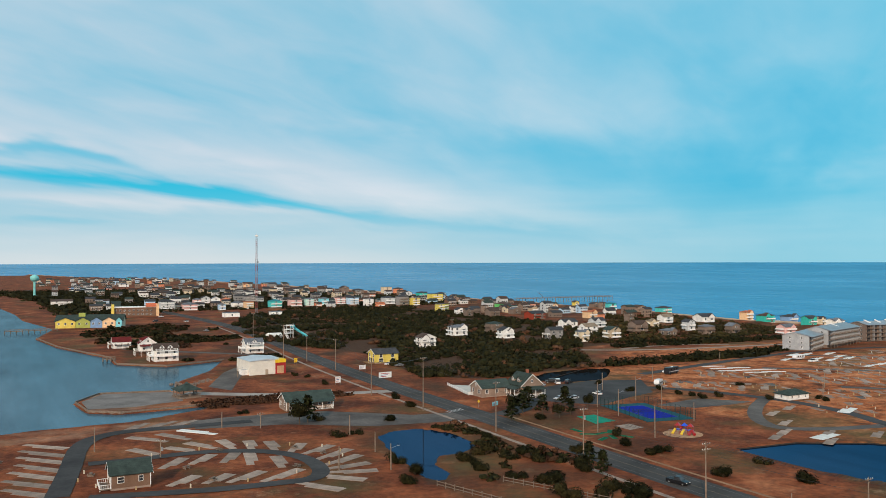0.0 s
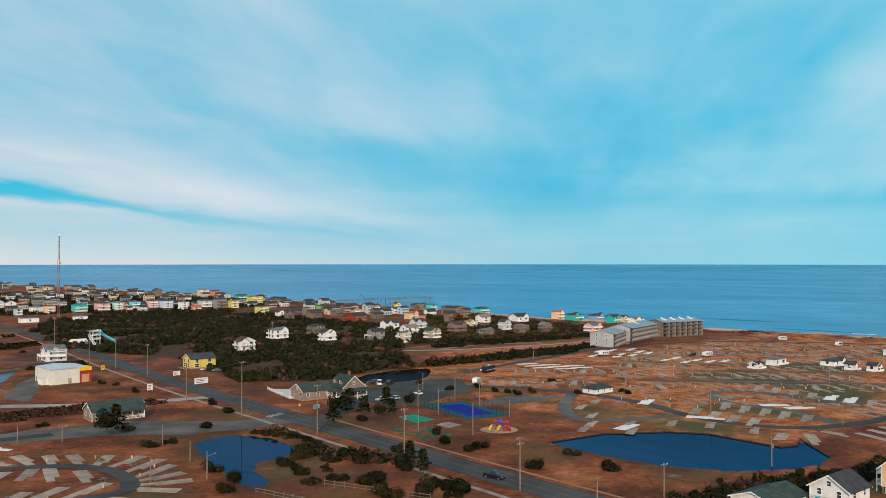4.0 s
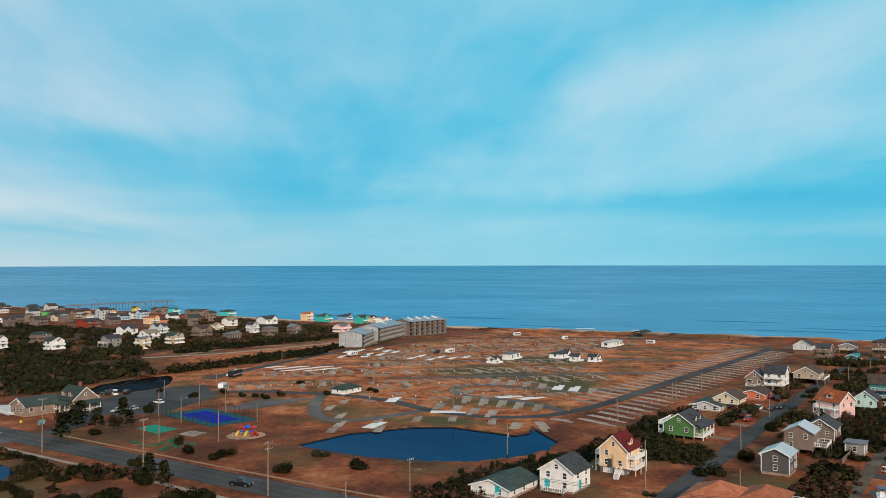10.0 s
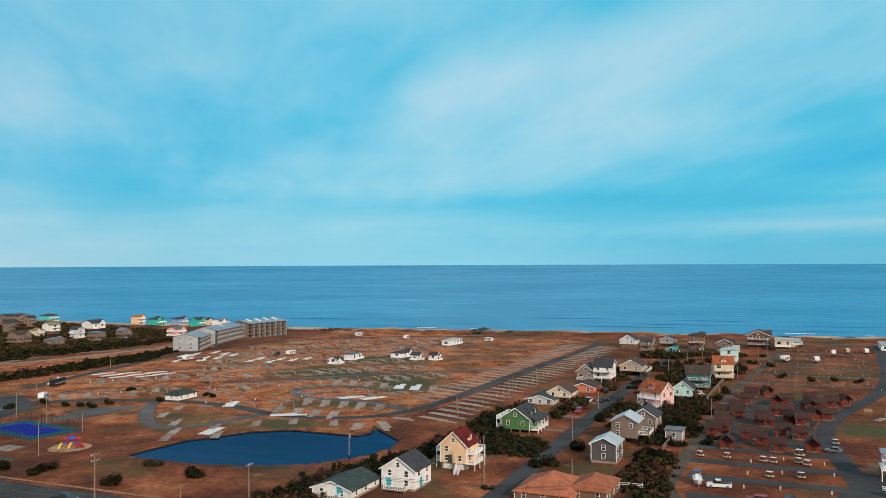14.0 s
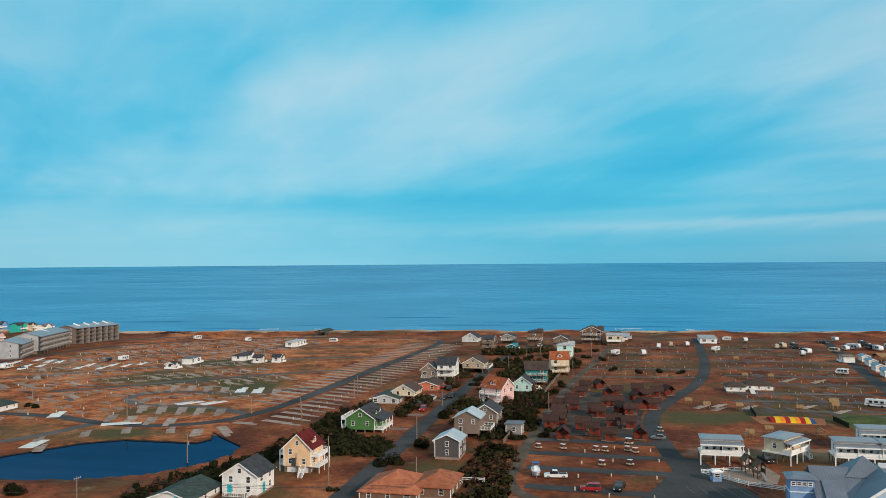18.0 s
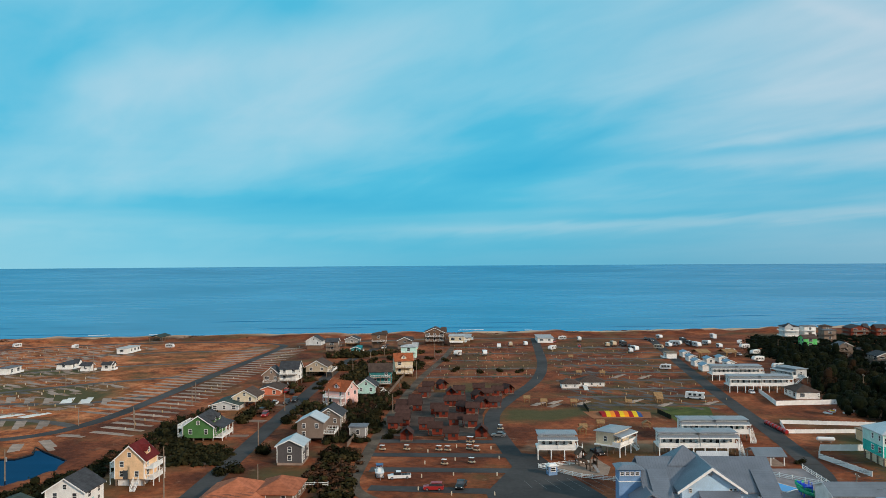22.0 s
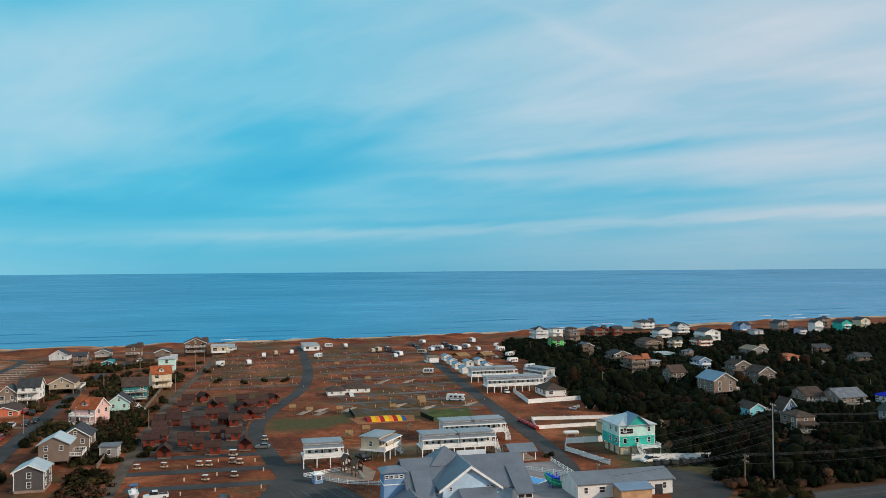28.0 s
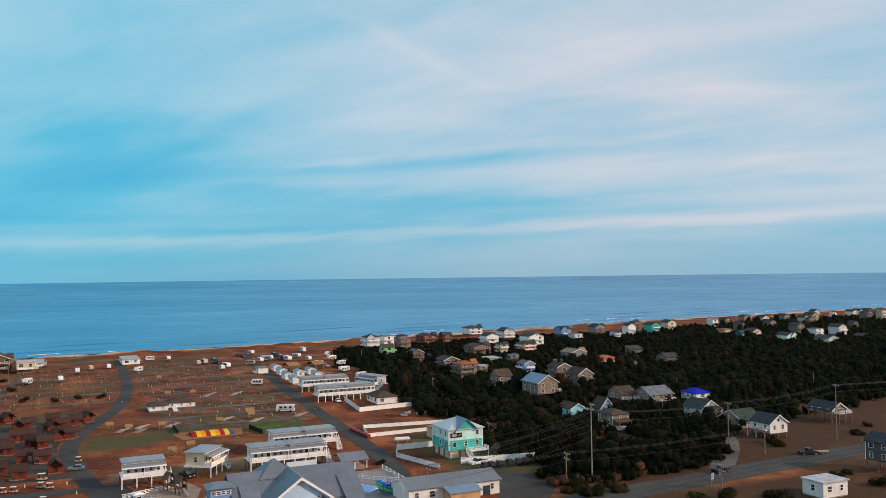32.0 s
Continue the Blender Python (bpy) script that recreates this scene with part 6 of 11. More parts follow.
for j, ((ax, ay), (bx, by)) in enumerate(ROWS):
    m = int(math.hypot(bx - ax, by - ay) / 8.5)
    for k in range(m):
        f = (k + 0.5) / m
        px, py = ax + (bx - ax) * f, ay + (by - ay) * f
        if (px < 345 and py < 215) or (px < 400 and abs((py - 238.7) - (px - 360.8) * 0.62) < 15):       # the loop and the open field
            continue
        q = math.sin(px * 3.1 + py * 1.7)
        slab(px - 2 - 2 * q, py - 4 - q, px + 3 + 2 * q, py + 4 + 1.5 * math.cos(px), 2.6 + 0.7 * q)
slab(211, 168, 220, 173, 2.8)
slab(202, 180, 211, 185, 2.8)
slab(210, 184, 219, 189, 2.8)
slab(220, 176, 229, 181, 2.8)
slab(232, 168, 241, 173, 2.8)
slab(239, 158, 248, 163, 2.8)
slab(242, 144, 251, 149, 2.8)
slab(240, 134, 249, 139, 2.8)
slab(222, 194, 231, 199, 2.8)
slab(232, 208, 241, 213, 2.8)
slab(246, 213, 255, 218, 2.8)

# ---- houses along the side street ----
house(174.1, 100.0, 13.8, 10.3, 4.0, 'white', 'green', 'gable_x', yaw=0.0, label='long low white house with a dark green-grey roof', sides=(0, 3), rise=1.8, stilt=0.6, doors=[(3, 2.0, TEALDOOR)], decks=[dict(side=3, z=0.6, depth=2.2, width=5)], near=True)
house(184.2, 89.2, 9.2, 8.7, 7.7, 'white', 'slate', 'gable_x', label='white two-storey house with slate roof and turquoise doors', stilt=0.5, doors=[(3, -2.5, TEALDOOR), (0, -1.0, TEALDOOR)], decks=[dict(side=3, z=0.6, depth=2.6, width=6)], sides=(0, 3), near=True)
house(206.8, 84.6, 8.4, 7.4, 9.8, 'peach', 'maroon', 'gable_x', label='tall peach house with maroon roof and white balconies', stilt=1.7, rise=3.4, dormer=1, lower='white', decks=[dict(side=0, z=1.8, depth=2.2, white=True, wood=TRIM), dict(side=0, z=4.4, depth=2.2, white=True, wood=TRIM), dict(side=2, z=1.8, depth=1.8, width=5.6, white=True, wood=TRIM), dict(side=2, z=4.4, depth=1.8, width=5.6, white=True, wood=TRIM)], steps=(3, 2.6, 1.8), doors=[(3, -1.0, GLASS)], near=True)
house(260.5, 84.9, 12.4, 9.6, 7.6, 'green', 'slate', 'gable_x', label='green house with slate gable roof and white verandas', stilt=0.9, rise=3.2, dormer=2, decks=[dict(side=0, z=1.1, depth=2.6, white=True, wood=TRIM, roof=3.9), dict(side=2, z=1.1, depth=1.8, white=True, wood=TRIM), dict(side=2, z=3.9, depth=1.8, white=True, wood=TRIM)], near=True)
house(315.2, 92.6, 17.5, 10.5, 3.5, 'greywhite', 'green', 'gable_x', label='low grey-white house with green-grey roof', stilt=0.4, rise=1.5, near=True)
house(317.5, 86.7, 11.0, 8.8, 6.7, 'cream', 'brown', 'gable_x', label='tan two-storey house with a brown roof', stilt=2.4, near=True)
house(348.0, 84.9, 13.3, 9.3, 3.8, 'orange', 'brown', 'gable_x', label='low orange-red house with a brown roof', rise=1.5, stilt=0.4)
house(371.8, 90.2, 8.4, 7.4, 8.3, 'taupe', 'slate', 'gable_x', label='dark grey-brown gabled house on pilings', stilt=1.6, rise=3.0, decks=[dict(side=3, z=1.8, depth=2)])
house(372.8, 82.5, 9.0, 8.1, 10.4, 'white', 'slate', 'gable_y', label='white house with a slate roof and white decks', stilt=2.6, rise=2.8, decks=[dict(side=3, z=2.6, depth=2.2, white=True), dict(side=3, z=5.3, depth=2.2, white=True)])
house(404.9, 75.9, 14.5, 10.1, 7.6, 'sand', 'brown', 'gable_x', label='sand-coloured house with a wide brown roof', stilt=2.4, decks=[dict(side=0, z=2.4, depth=2.6)])
house(530.1, 101.7, 12.3, 9.8, 8.3, 'greywhite', 'slate', 'gable_x', label='pale grey beach house with a dark roof', stilt=2.6, near=True)
house(498.2, 85.2, 6.9, 6.9, 9.2, 'taupe', 'slate', 'gable_y', stilt=2.4, label='dark grey shingled beach house')
house(547.2, 80.4, 10.8, 8.7, 6.4, 'grey', 'slate', 'gable_x', stilt=2.2, decks=[dict(side=3, z=2.4, wood=PALEWOOD)], label='grey beach house with an orange timber deck')
house(534.6, 61.7, 9.7, 8.7, 10.2, 'brown', 'brown', 'hip', label='dark brown beach house with hipped roof', decks=[dict(side=3, z=4.5, depth=2.2)], stilt=2.6)
house(526.6, 44.5, 9.6, 8.7, 7.6, 'weathered', 'slate', 'gable_x', label='weathered grey beach house')
house(554.5, 27.1, 14.8, 13.3, 11.3, 'brown', 'brown', 'gable_x', label='large dark brown oceanfront house with decks', decks=[dict(side=3, z=3, depth=2.4), dict(side=3, z=6, depth=2.4)], stilt=2.6)
house(549.0, 12.7, 16.2, 9.7, 6.7, 'cream', 'pale', 'flat', label='cream flat-roofed oceanfront house on pilings', stilt=2.8)
house(580.1, 10.6, 27.4, 13.7, 3.5, 'cream', 'pale', 'flat', stilt=1.8, label='cream flat-roofed oceanfront house on pilings')
house(507.5, 72.6, 6.6, 5.3, 3.5, 'teal', 'teal', 'gable_x', label='small turquoise beach cottage')
house(469.1, 37.5, 7.4, 8.4, 8.6, 'mint', 'pale', 'hip', label='pale turquoise house with balconies', stilt=1.2, decks=[dict(side=3, z=1.4, white=True), dict(side=3, z=4.2, white=True)])
house(404.7, 35.4, 9.0, 8.6, 10.4, 'cream', 'terracotta', 'gable_y', yaw=12, rise=3.0, label='cream-yellow house with a bright terracotta roof', stilt=1.2, dormer=1, decks=[dict(side=3, z=1.4, depth=2.2, wood=PALEWOOD), dict(side=3, z=4.2, depth=2.2, wood=PALEWOOD)])
house(371.1, 42.3, 8.8, 9.8, 9.6, 'teal', 'brown', 'gable_y', yaw=6, rise=3.0, label='dark teal house with brown roof and grey decks', stilt=1.4, decks=[dict(side=3, z=1.5, depth=2.4), dict(side=3, z=4.3, depth=2.4)])
house(319.9, 51.4, 8.2, 9.2, 9.2, 'pink', 'terracotta', 'gable_y', yaw=-26, rise=3.2, label='pink house with orange roof and white porches', stilt=0.8, dormer=1, decks=[dict(side=3, z=0.9, white=True, wood=TRIM), dict(side=3, z=3.6, depth=2.4, white=True, wood=TRIM)], steps=(3, -2.0, 0.9), near=True)
house(339.5, 44.1, 8.7, 7.8, 7.6, 'mint', 'slate', 'gable_x', label='mint green gabled house on white pilings', stilt=1.8, rise=2.8, decks=[dict(side=0, z=2.2, white=True, wood=TRIM)], steps=(0, 1.0, 2.2), near=True)
house(277.0, 48.0, 10.2, 8.1, 7.0, 'weathered', 'slate', 'gable_x', label='weathered grey shingled house with long roof', stilt=1, near=True)
house(256.5, 50.1, 8.7, 7.8, 8.2, 'weathered', 'pale', 'gable_x', label='weathered shingle house with a pale metal roof', stilt=1.4, metal=True, rise=2, decks=[dict(side=0, z=2.6, depth=3.4)], trim=False, near=True)
house(228.2, 50.1, 8.1, 6.9, 6.8, 'darkgrey', 'pale', 'gable_x', label='charcoal boarded box house with pale metal roof', stilt=0.7, metal=True, rise=1.6, decks=[dict(side=1, z=0.8, depth=2.6)], near=True)
house(262.1, 36.8, 5.0, 5.0, 3.5, 'grey', 'grey', 'flat', label='small weathered grey shed', name='shed', near=True)
house(190.5, 54.6, 15.5, 13.5, 5.2, 'brown', 'rust', 'hip', near=True, label='low house under a broad rust-orange shingle roof', stilt=0.3, sides=(0, 3))
house(193.5, 45.5, 13.0, 9.0, 4.7, 'brown', 'rust', 'hip', near=True, label='rust-orange roofed garage wing', stilt=0.3)

# ---- holiday houses by the north woods ----
house(226.5, 468.5, 9.7, 8.2, 8.4, 'white', 'brown', 'gable_y')
house(271.1, 510.3, 10.5, 8.9, 9.5, 'white', 'grey', 'hip', stilt=2.6)
house(320.2, 544.2, 10.3, 8.8, 7.7, 'weathered', 'green', 'hip')
house(289.0, 476.6, 8.3, 7.1, 9.4, 'white', 'slate', 'gable_y', stilt=2.6)
house(327.8, 477.3, 10.1, 7.1, 7.9, 'grey', 'slate', 'gable_x', decks=[dict(side=3, z=3, white=True)])
house(374.4, 526.5, 12.0, 8.4, 8.9, 'white', 'slate', 'gable_x', decks=[dict(side=3, z=2.6, white=True)])
house(331.8, 450.6, 6.9, 6.2, 7.8, 'cream', 'grey', 'hip')
house(367.9, 492.8, 10.3, 8.3, 8.0, 'white', 'tan', 'gable_x')
house(353.3, 447.2, 8.1, 7.3, 9.4, 'sand', 'green', 'gable_y', stilt=2.6)
house(396.0, 519.2, 10.0, 8.0, 9.5, 'greywhite', 'slate', 'gable_x', stilt=2.6)
house(419.1, 640.3, 14.7, 12.5, 7.4, 'red', 'slate', 'gable_x')
house(440.4, 708.8, 9.4, 8.0, 6.8, 'weathered', 'grey', 'gable_y')
house(393.0, 671.4, 10.9, 9.3, 9.2, 'weathered', 'brown', 'gable_x', stilt=2.6)
house(476.8, 790.6, 15.1, 12.8, 7.9, 'lime', 'brown', 'hip')
house(464.3, 757.7, 8.8, 7.4, 8.4, 'red', 'brown', 'hip')
house(537.6, 797.9, 6.3, 5.4, 6.8, 'white', 'brown', 'gable_x')
house(519.7, 756.2, 6.1, 5.1, 6.5, 'peach', 'brown', 'gable_y')
house(555.1, 766.0, 6.2, 5.3, 8.0, 'yellow', 'brown', 'gable_y')
house(506.2, 703.0, 6.1, 5.2, 6.7, 'white', 'brown', 'gable_x')
house(449.1, 598.6, 9.8, 8.4, 9.5, 'peach', 'rust', 'hip', stilt=2.6)
house(571.1, 753.0, 8.9, 7.6, 6.6, 'weathered', 'slate', 'gable_y')
house(569.5, 737.0, 5.7, 4.9, 7.9, 'taupe', 'slate', 'hip')
house(545.9, 692.6, 8.3, 7.1, 9.7, 'aqua', 'teal', 'hip', stilt=2.6)
house(561.7, 667.4, 11.5, 9.8, 7.7, 'taupe', 'brown', 'gable_y')
house(573.2, 644.4, 12.2, 10.4, 7.6, 'aqua', 'slate', 'hip')
house(473.7, 530.7, 9.7, 8.3, 9.1, 'white', 'tan', 'gable_x', stilt=2.6)
house(450.1, 518.9, 8.1, 6.9, 6.5, 'cream', 'tan', 'hip')
house(399.5, 476.0, 10.5, 8.9, 9.8, 'weathered', 'brown', 'gable_x', stilt=2.6)
house(459.3, 558.6, 6.1, 5.2, 8.9, 'weathered', 'brown', 'flat')
house(411.0, 457.7, 9.3, 7.9, 5.2, 'weathered', 'grey', 'hip')
house(454.5, 483.5, 7.5, 6.4, 8.5, 'greywhite', 'slate', 'gable_y')
house(439.6, 449.8, 8.9, 7.6, 7.5, 'weathered', 'grey', 'hip')
house(505.8, 520.7, 13.3, 11.3, 9.1, 'white', 'slate', 'gable_x', stilt=2.6)
house(459.0, 444.0, 7.8, 6.7, 8.1, 'weathered', 'grey', 'gable_y')
house(567.6, 533.5, 8.5, 7.2, 9.0, 'peach', 'rust', 'hip')
house(558.9, 504.6, 11.0, 9.4, 8.5, 'jade', 'brown', 'hip')
house(577.4, 496.4, 10.8, 9.2, 7.6, 'blue', 'slate', 'hip')
house(497.2, 430.4, 10.0, 8.5, 6.9, 'pink', 'grey', 'gable_x')
house(561.6, 463.8, 9.0, 7.6, 8.8, 'jade', 'slate', 'gable_x')
house(576.7, 465.0, 6.3, 5.4, 7.6, 'cream', 'slate', 'gable_x')
house(592.0, 464.0, 11.4, 9.7, 5.4, 'white', 'grey', 'gable_x')
house(462.0, 709.5, 7.2, 6.1, 7.5, 'sand', 'brown', 'gable_y')
house(406.3, 730.3, 9.8, 8.3, 7.8, 'weathered', 'slate', 'gable_x')
house(425.8, 743.0, 6.0, 5.1, 8.1, 'taupe', 'brown', 'hip')
house(383.7, 718.0, 8.0, 6.8, 7.6, 'white', 'slate', 'gable_y')
house(382.5, 698.3, 7.5, 6.3, 8.0, 'weathered', 'slate', 'gable_x')
house(388.0, 768.8, 8.1, 6.9, 8.6, 'yellow', 'grey', 'flat')

# ---- town rows beyond the woods ----
house(255.2, 907.3, 13.1, 11.1, 10.8, 'aqua', 'teal', 'hip', stilt=2.6)
house(280.7, 917.5, 13.2, 11.2, 11.6, 'pink', 'brown', 'hip', stilt=2.6)
house(297.4, 918.4, 9.3, 7.9, 11.2, 'mint', 'grey', 'hip', stilt=2.6)
house(302.7, 901.3, 6.8, 5.7, 6.7, 'salmon', 'brown', 'gable_x')
house(319.9, 932.2, 10.0, 8.5, 10.8, 'cyan', 'grey', 'hip', stilt=2.6)
house(315.4, 895.1, 8.2, 6.9, 7.3, 'greywhite', 'slate', 'gable_x')
house(340.2, 935.0, 11.0, 9.4, 11.6, 'pink', 'brown', 'hip', stilt=2.6)
house(349.5, 916.8, 11.8, 10.0, 12.1, 'paleblue', 'slate', 'hip', stilt=2.6)
house(352.4, 875.2, 9.4, 8.0, 10.4, 'white', 'grey', 'flat', stilt=2.6)
house(363.5, 869.0, 9.4, 8.0, 6.6, 'salmon', 'rust', 'gable_x')
house(390.5, 907.9, 12.7, 10.8, 11.5, 'greywhite', 'slate', 'hip', stilt=2.6)
house(394.9, 878.4, 11.8, 10.1, 13.8, 'grey', 'slate', 'hip', stilt=2.6)
house(407.0, 870.0, 9.4, 8.0, 10.6, 'yellow', 'tan', 'flat', stilt=2.6)
house(512.5, 1199.3, 13.6, 11.6, 11.9, 'cream', 'grey', 'flat', stilt=2.6)
house(527.9, 1189.9, 12.9, 10.9, 11.0, 'salmon', 'brown', 'hip', stilt=2.6)
house(489.4, 1024.4, 12.2, 10.4, 11.1, 'jade', 'slate', 'hip', stilt=2.6)
house(500.3, 1094.1, 10.7, 9.1, 9.4, 'greywhite', 'slate', 'gable_y', stilt=2.6)
house(455.4, 1231.2, 11.9, 10.1, 13.7, 'weathered', 'slate', 'gable_y', stilt=2.6)
house(435.4, 1072.0, 9.8, 8.3, 9.0, 'salmon', 'brown', 'gable_x', stilt=2.6)
house(459.9, 1184.0, 14.6, 12.4, 10.7, 'weathered', 'slate', 'hip', stilt=2.6)
house(467.2, 938.9, 15.3, 13.0, 11.5, 'yellow', 'slate', 'flat', stilt=2.6)
house(518.8, 1025.3, 11.2, 9.5, 9.7, 'paleblue', 'slate', 'hip', stilt=2.6)
house(397.3, 782.0, 10.6, 9.0, 8.4, 'olive', 'brown', 'flat')
house(192.1, 882.6, 7.1, 6.0, 9.2, 'paleblue', 'grey', 'hip', stilt=2.6)
house(223.8, 948.4, 12.2, 10.4, 7.9, 'white', 'grey', 'hip')
house(232.0, 930.3, 10.0, 8.5, 7.8, 'peach', 'rust', 'flat')
house(216.8, 1031.4, 10.0, 8.5, 10.0, 'white', 'grey', 'gable_y', stilt=2.6)
house(233.0, 1052.7, 11.3, 9.6, 8.1, 'salmon', 'brown', 'gable_y')
house(197.5, 1042.3, 10.1, 8.6, 7.9, 'pink', 'grey', 'hip')
house(206.2, 1037.1, 9.5, 8.1, 10.7, 'greywhite', 'slate', 'gable_y', stilt=2.6)
house(145.3, 934.4, 15.1, 12.8, 12.2, 'greywhite', 'slate', 'hip', stilt=2.6)
house(161.9, 946.5, 12.2, 10.4, 7.7, 'cream', 'brown', 'gable_x')
house(168.5, 932.9, 15.0, 12.8, 8.7, 'pink', 'grey', 'hip')
house(138.1, 1007.9, 10.9, 9.3, 9.4, 'paleblue', 'slate', 'gable_x', stilt=2.6)
house(183.6, 804.1, 14.1, 12.0, 4.3, 'white', 'grey', 'flat')
house(268.5, 1131.7, 12.2, 10.3, 6.5, 'cream', 'tan', 'hip')
house(392.1, 1589.7, 10.3, 8.8, 9.4, 'peach', 'rust', 'gable_y', stilt=2.6)
house(443.5, 1598.7, 15.5, 13.2, 10.6, 'grey', 'slate', 'gable_x', stilt=2.6)
house(448.5, 1520.8, 9.8, 8.4, 11.3, 'weathered', 'slate', 'hip', stilt=2.6)
house(264.2, 1364.2, 8.1, 6.9, 8.8, 'sand', 'tan', 'gable_y')
house(242.3, 1353.8, 11.0, 9.4, 7.7, 'cream', 'tan', 'gable_x')
house(229.5, 813.8, 10.8, 9.2, 3.5, 'white', 'grey', 'flat')
house(173.7, 1345.3, 8.8, 7.5, 7.5, 'white', 'grey', 'gable_y')
house(199.4, 1823.9, 18.2, 15.5, 7.8, 'white', 'grey', 'hip')
house(173.9, 1220.0, 8.0, 6.8, 7.6, 'jade', 'teal', 'hip')
house(100.9, 1663.7, 18.6, 15.8, 7.9, 'blue', 'slate', 'hip')
house(50.8, 1101.8, 23.2, 19.7, 7.6, 'white', 'brown', 'gable_x')
house(262.8, 2303.6, 12.9, 11.0, 8.6, 'aqua', 'teal', 'hip')


def far_town():
    """The rest of the far town, too small to tell apart: one body of simple boarded houses."""
    rnd = random.Random(11)
    walls = ["white", "weathered", "greywhite", "taupe", "sand", "cream", "paleblue", "brown", "salmon", "grey"]
    roofs = ["slate", "slate", "brown", "green"]
    mats = [siding(q) for q in walls] + [roofing(q) for q in roofs] + [GLASS, TRIM]
    s = Shape()

    def one(x, y):
        w, d, st, rs = 7 + 5 * rnd.random(), 6 + 4 * rnd.random(), 3.5 + 5.5 * rnd.random(), 1.2 + 1.2 * rnd.random()
        s.slot = rnd.choice([0, 0, 1, 1, 1, 2, 2, 3, 3, 4, 5, 6, 7, 7, 8, 9, 9])
        s.prism([(y - d / 2, 0), (y + d / 2, 0), (y + d / 2, st), (y, st + rs), (y - d / 2, st)], x - w / 2, x + w / 2, "x")
        s.slot = 10 + rnd.randrange(4)
        s.prism([(y - d / 2 - 0.5, st - 0.3), (y, st + rs), (y + d / 2 + 0.5, st - 0.3), (y + d / 2 + 0.5, st), (y, st + rs + 0.3), (y - d / 2 - 0.5, st)], x - w / 2 - 0.5, x + w / 2 + 0.5, "x")
        s.slot = 14
        for f in range(max(1, int(st / 2.8))):
            for a in (-0.28, 0.05, 0.32):
                s.box(x + a * w - 0.6, y - d / 2 - 0.06, 1.0 + 2.8 * f, x + a * w + 0.6, y - d / 2, 2.3 + 2.8 * f)
            s.box(x - w / 2 - 0.06, y - 0.6, 1.0 + 2.8 * f, x - w / 2, y + 0.6, 2.3 + 2.8 * f)
        s.slot = 15
        if rnd.random() < 0.6:
            for f in range(1, max(1, int(st / 2.8)) + 1):
                s.box(x - w * 0.45, y - d / 2 - 1.4, 2.8 * f - 0.3, x + w * 0.45, y - d / 2 - 0.07, 2.8 * f - 0.1)
                s.box(x - w * 0.45, y - d / 2 - 1.4, 2.8 * f + 0.5, x + w * 0.45, y - d / 2 - 1.3, 2.8 * f + 0.75)
    for k in range(330):
        yy = 890 + 1500 * rnd.random() ** 1.4
        xl, xr = 60 + (yy - 900) * -0.03, float(coast(yy)) - 45
        xx = xl + (xr - xl) * rnd.random()
        if abs(xx - float(np.interp(yy, [q[1] for q in HIGHWAY], [q[0] for q in HIGHWAY]))) < 20 or (xx < 400 and yy < 930 and xx > 160):
            continue
        one(xx, yy)
    for k in range(26):
        one(430 + 115 * rnd.random(), 600 + 290 * rnd.random())
    for k in range(50):
        yy = -650 - 700 * rnd.random()
        one(float(coast(yy)) - 50 - 130 * rnd.random(), yy)
    stuff("far_town", s.mesh("far_town", *mats), "crowded far town of small boarded houses", "houses")


far_town()

# ---- houses in the south woods and along the south beach ----
# weathered and brown boards; some walls also darkened for the cloud shade here
house(608.5, -222.0, 11.8, 10.0, 8.9, 'greywhite', 'slate', 'hip')
house(609.7, -235.6, 9.3, 7.9, 7.4, 'white', 'grey', 'flat')
house(537.6, -207.7, 9.4, 8.0, 7.1, 'lime', 'brown', 'gable_y')
house(575.5, -235.3, 9.4, 8.0, 7.4, 'taupe', 'grey', 'flat')
house(474.1, -201.9, 8.7, 7.4, 8.7, 'weathered', 'grey', 'gable_x')
house(614.7, -271.2, 14.2, 12.1, 7.4, 'redwood', 'slate', 'gable_x')
house(608.1, -284.6, 8.4, 7.2, 8.1, 'redwood', 'slate', 'gable_y')
house(654.7, -266.2, 8.4, 7.2, 4.8, 'weathered', 'brown', 'hip')
house(652.4, -331.0, 14.6, 12.4, 9.6, 'white', 'slate', 'hip', stilt=2.6)
house(585.8, -312.3, 12.1, 10.3, 7.8, 'white', 'slate', 'gable_x')
house(602.6, -336.4, 11.7, 10.0, 10.0, 'greywhite', 'slate', 'gable_x', stilt=2.6)
house(555.6, -332.7, 14.6, 12.4, 8.7, 'white', 'slate', 'gable_x')
house(606.4, -393.8, 11.1, 9.5, 9.0, 'blue', 'slate', 'gable_y', stilt=2.6)
house(510.9, -263.1, 14.5, 12.4, 6.8, 'taupe', 'brown', 'gable_x')
house(508.4, -280.6, 7.0, 5.9, 6.9, 'sand', 'green', 'hip')
house(516.1, -304.4, 11.2, 9.5, 6.5, 'salmon', 'green', 'hip')
house(451.7, -241.3, 11.3, 9.6, 3.7, 'cyan', 'pale', 'flat')
house(438.2, -206.4, 11.2, 9.6, 7.3, 'weathered', 'slate', 'gable_x')
house(396.0, -196.3, 10.6, 9.2, 9.0, 'taupe', 'rust', 'hip')
house(399.1, -207.9, 4.7, 4.7, 5.6, 'grey', 'pale', 'flat')
house(350.0, -192.4, 8.4, 7.2, 9.0, 'weathered', 'brown', 'gable_y')
house(397.2, -234.0, 7.7, 6.5, 6.8, 'blue', 'grey', 'gable_x')
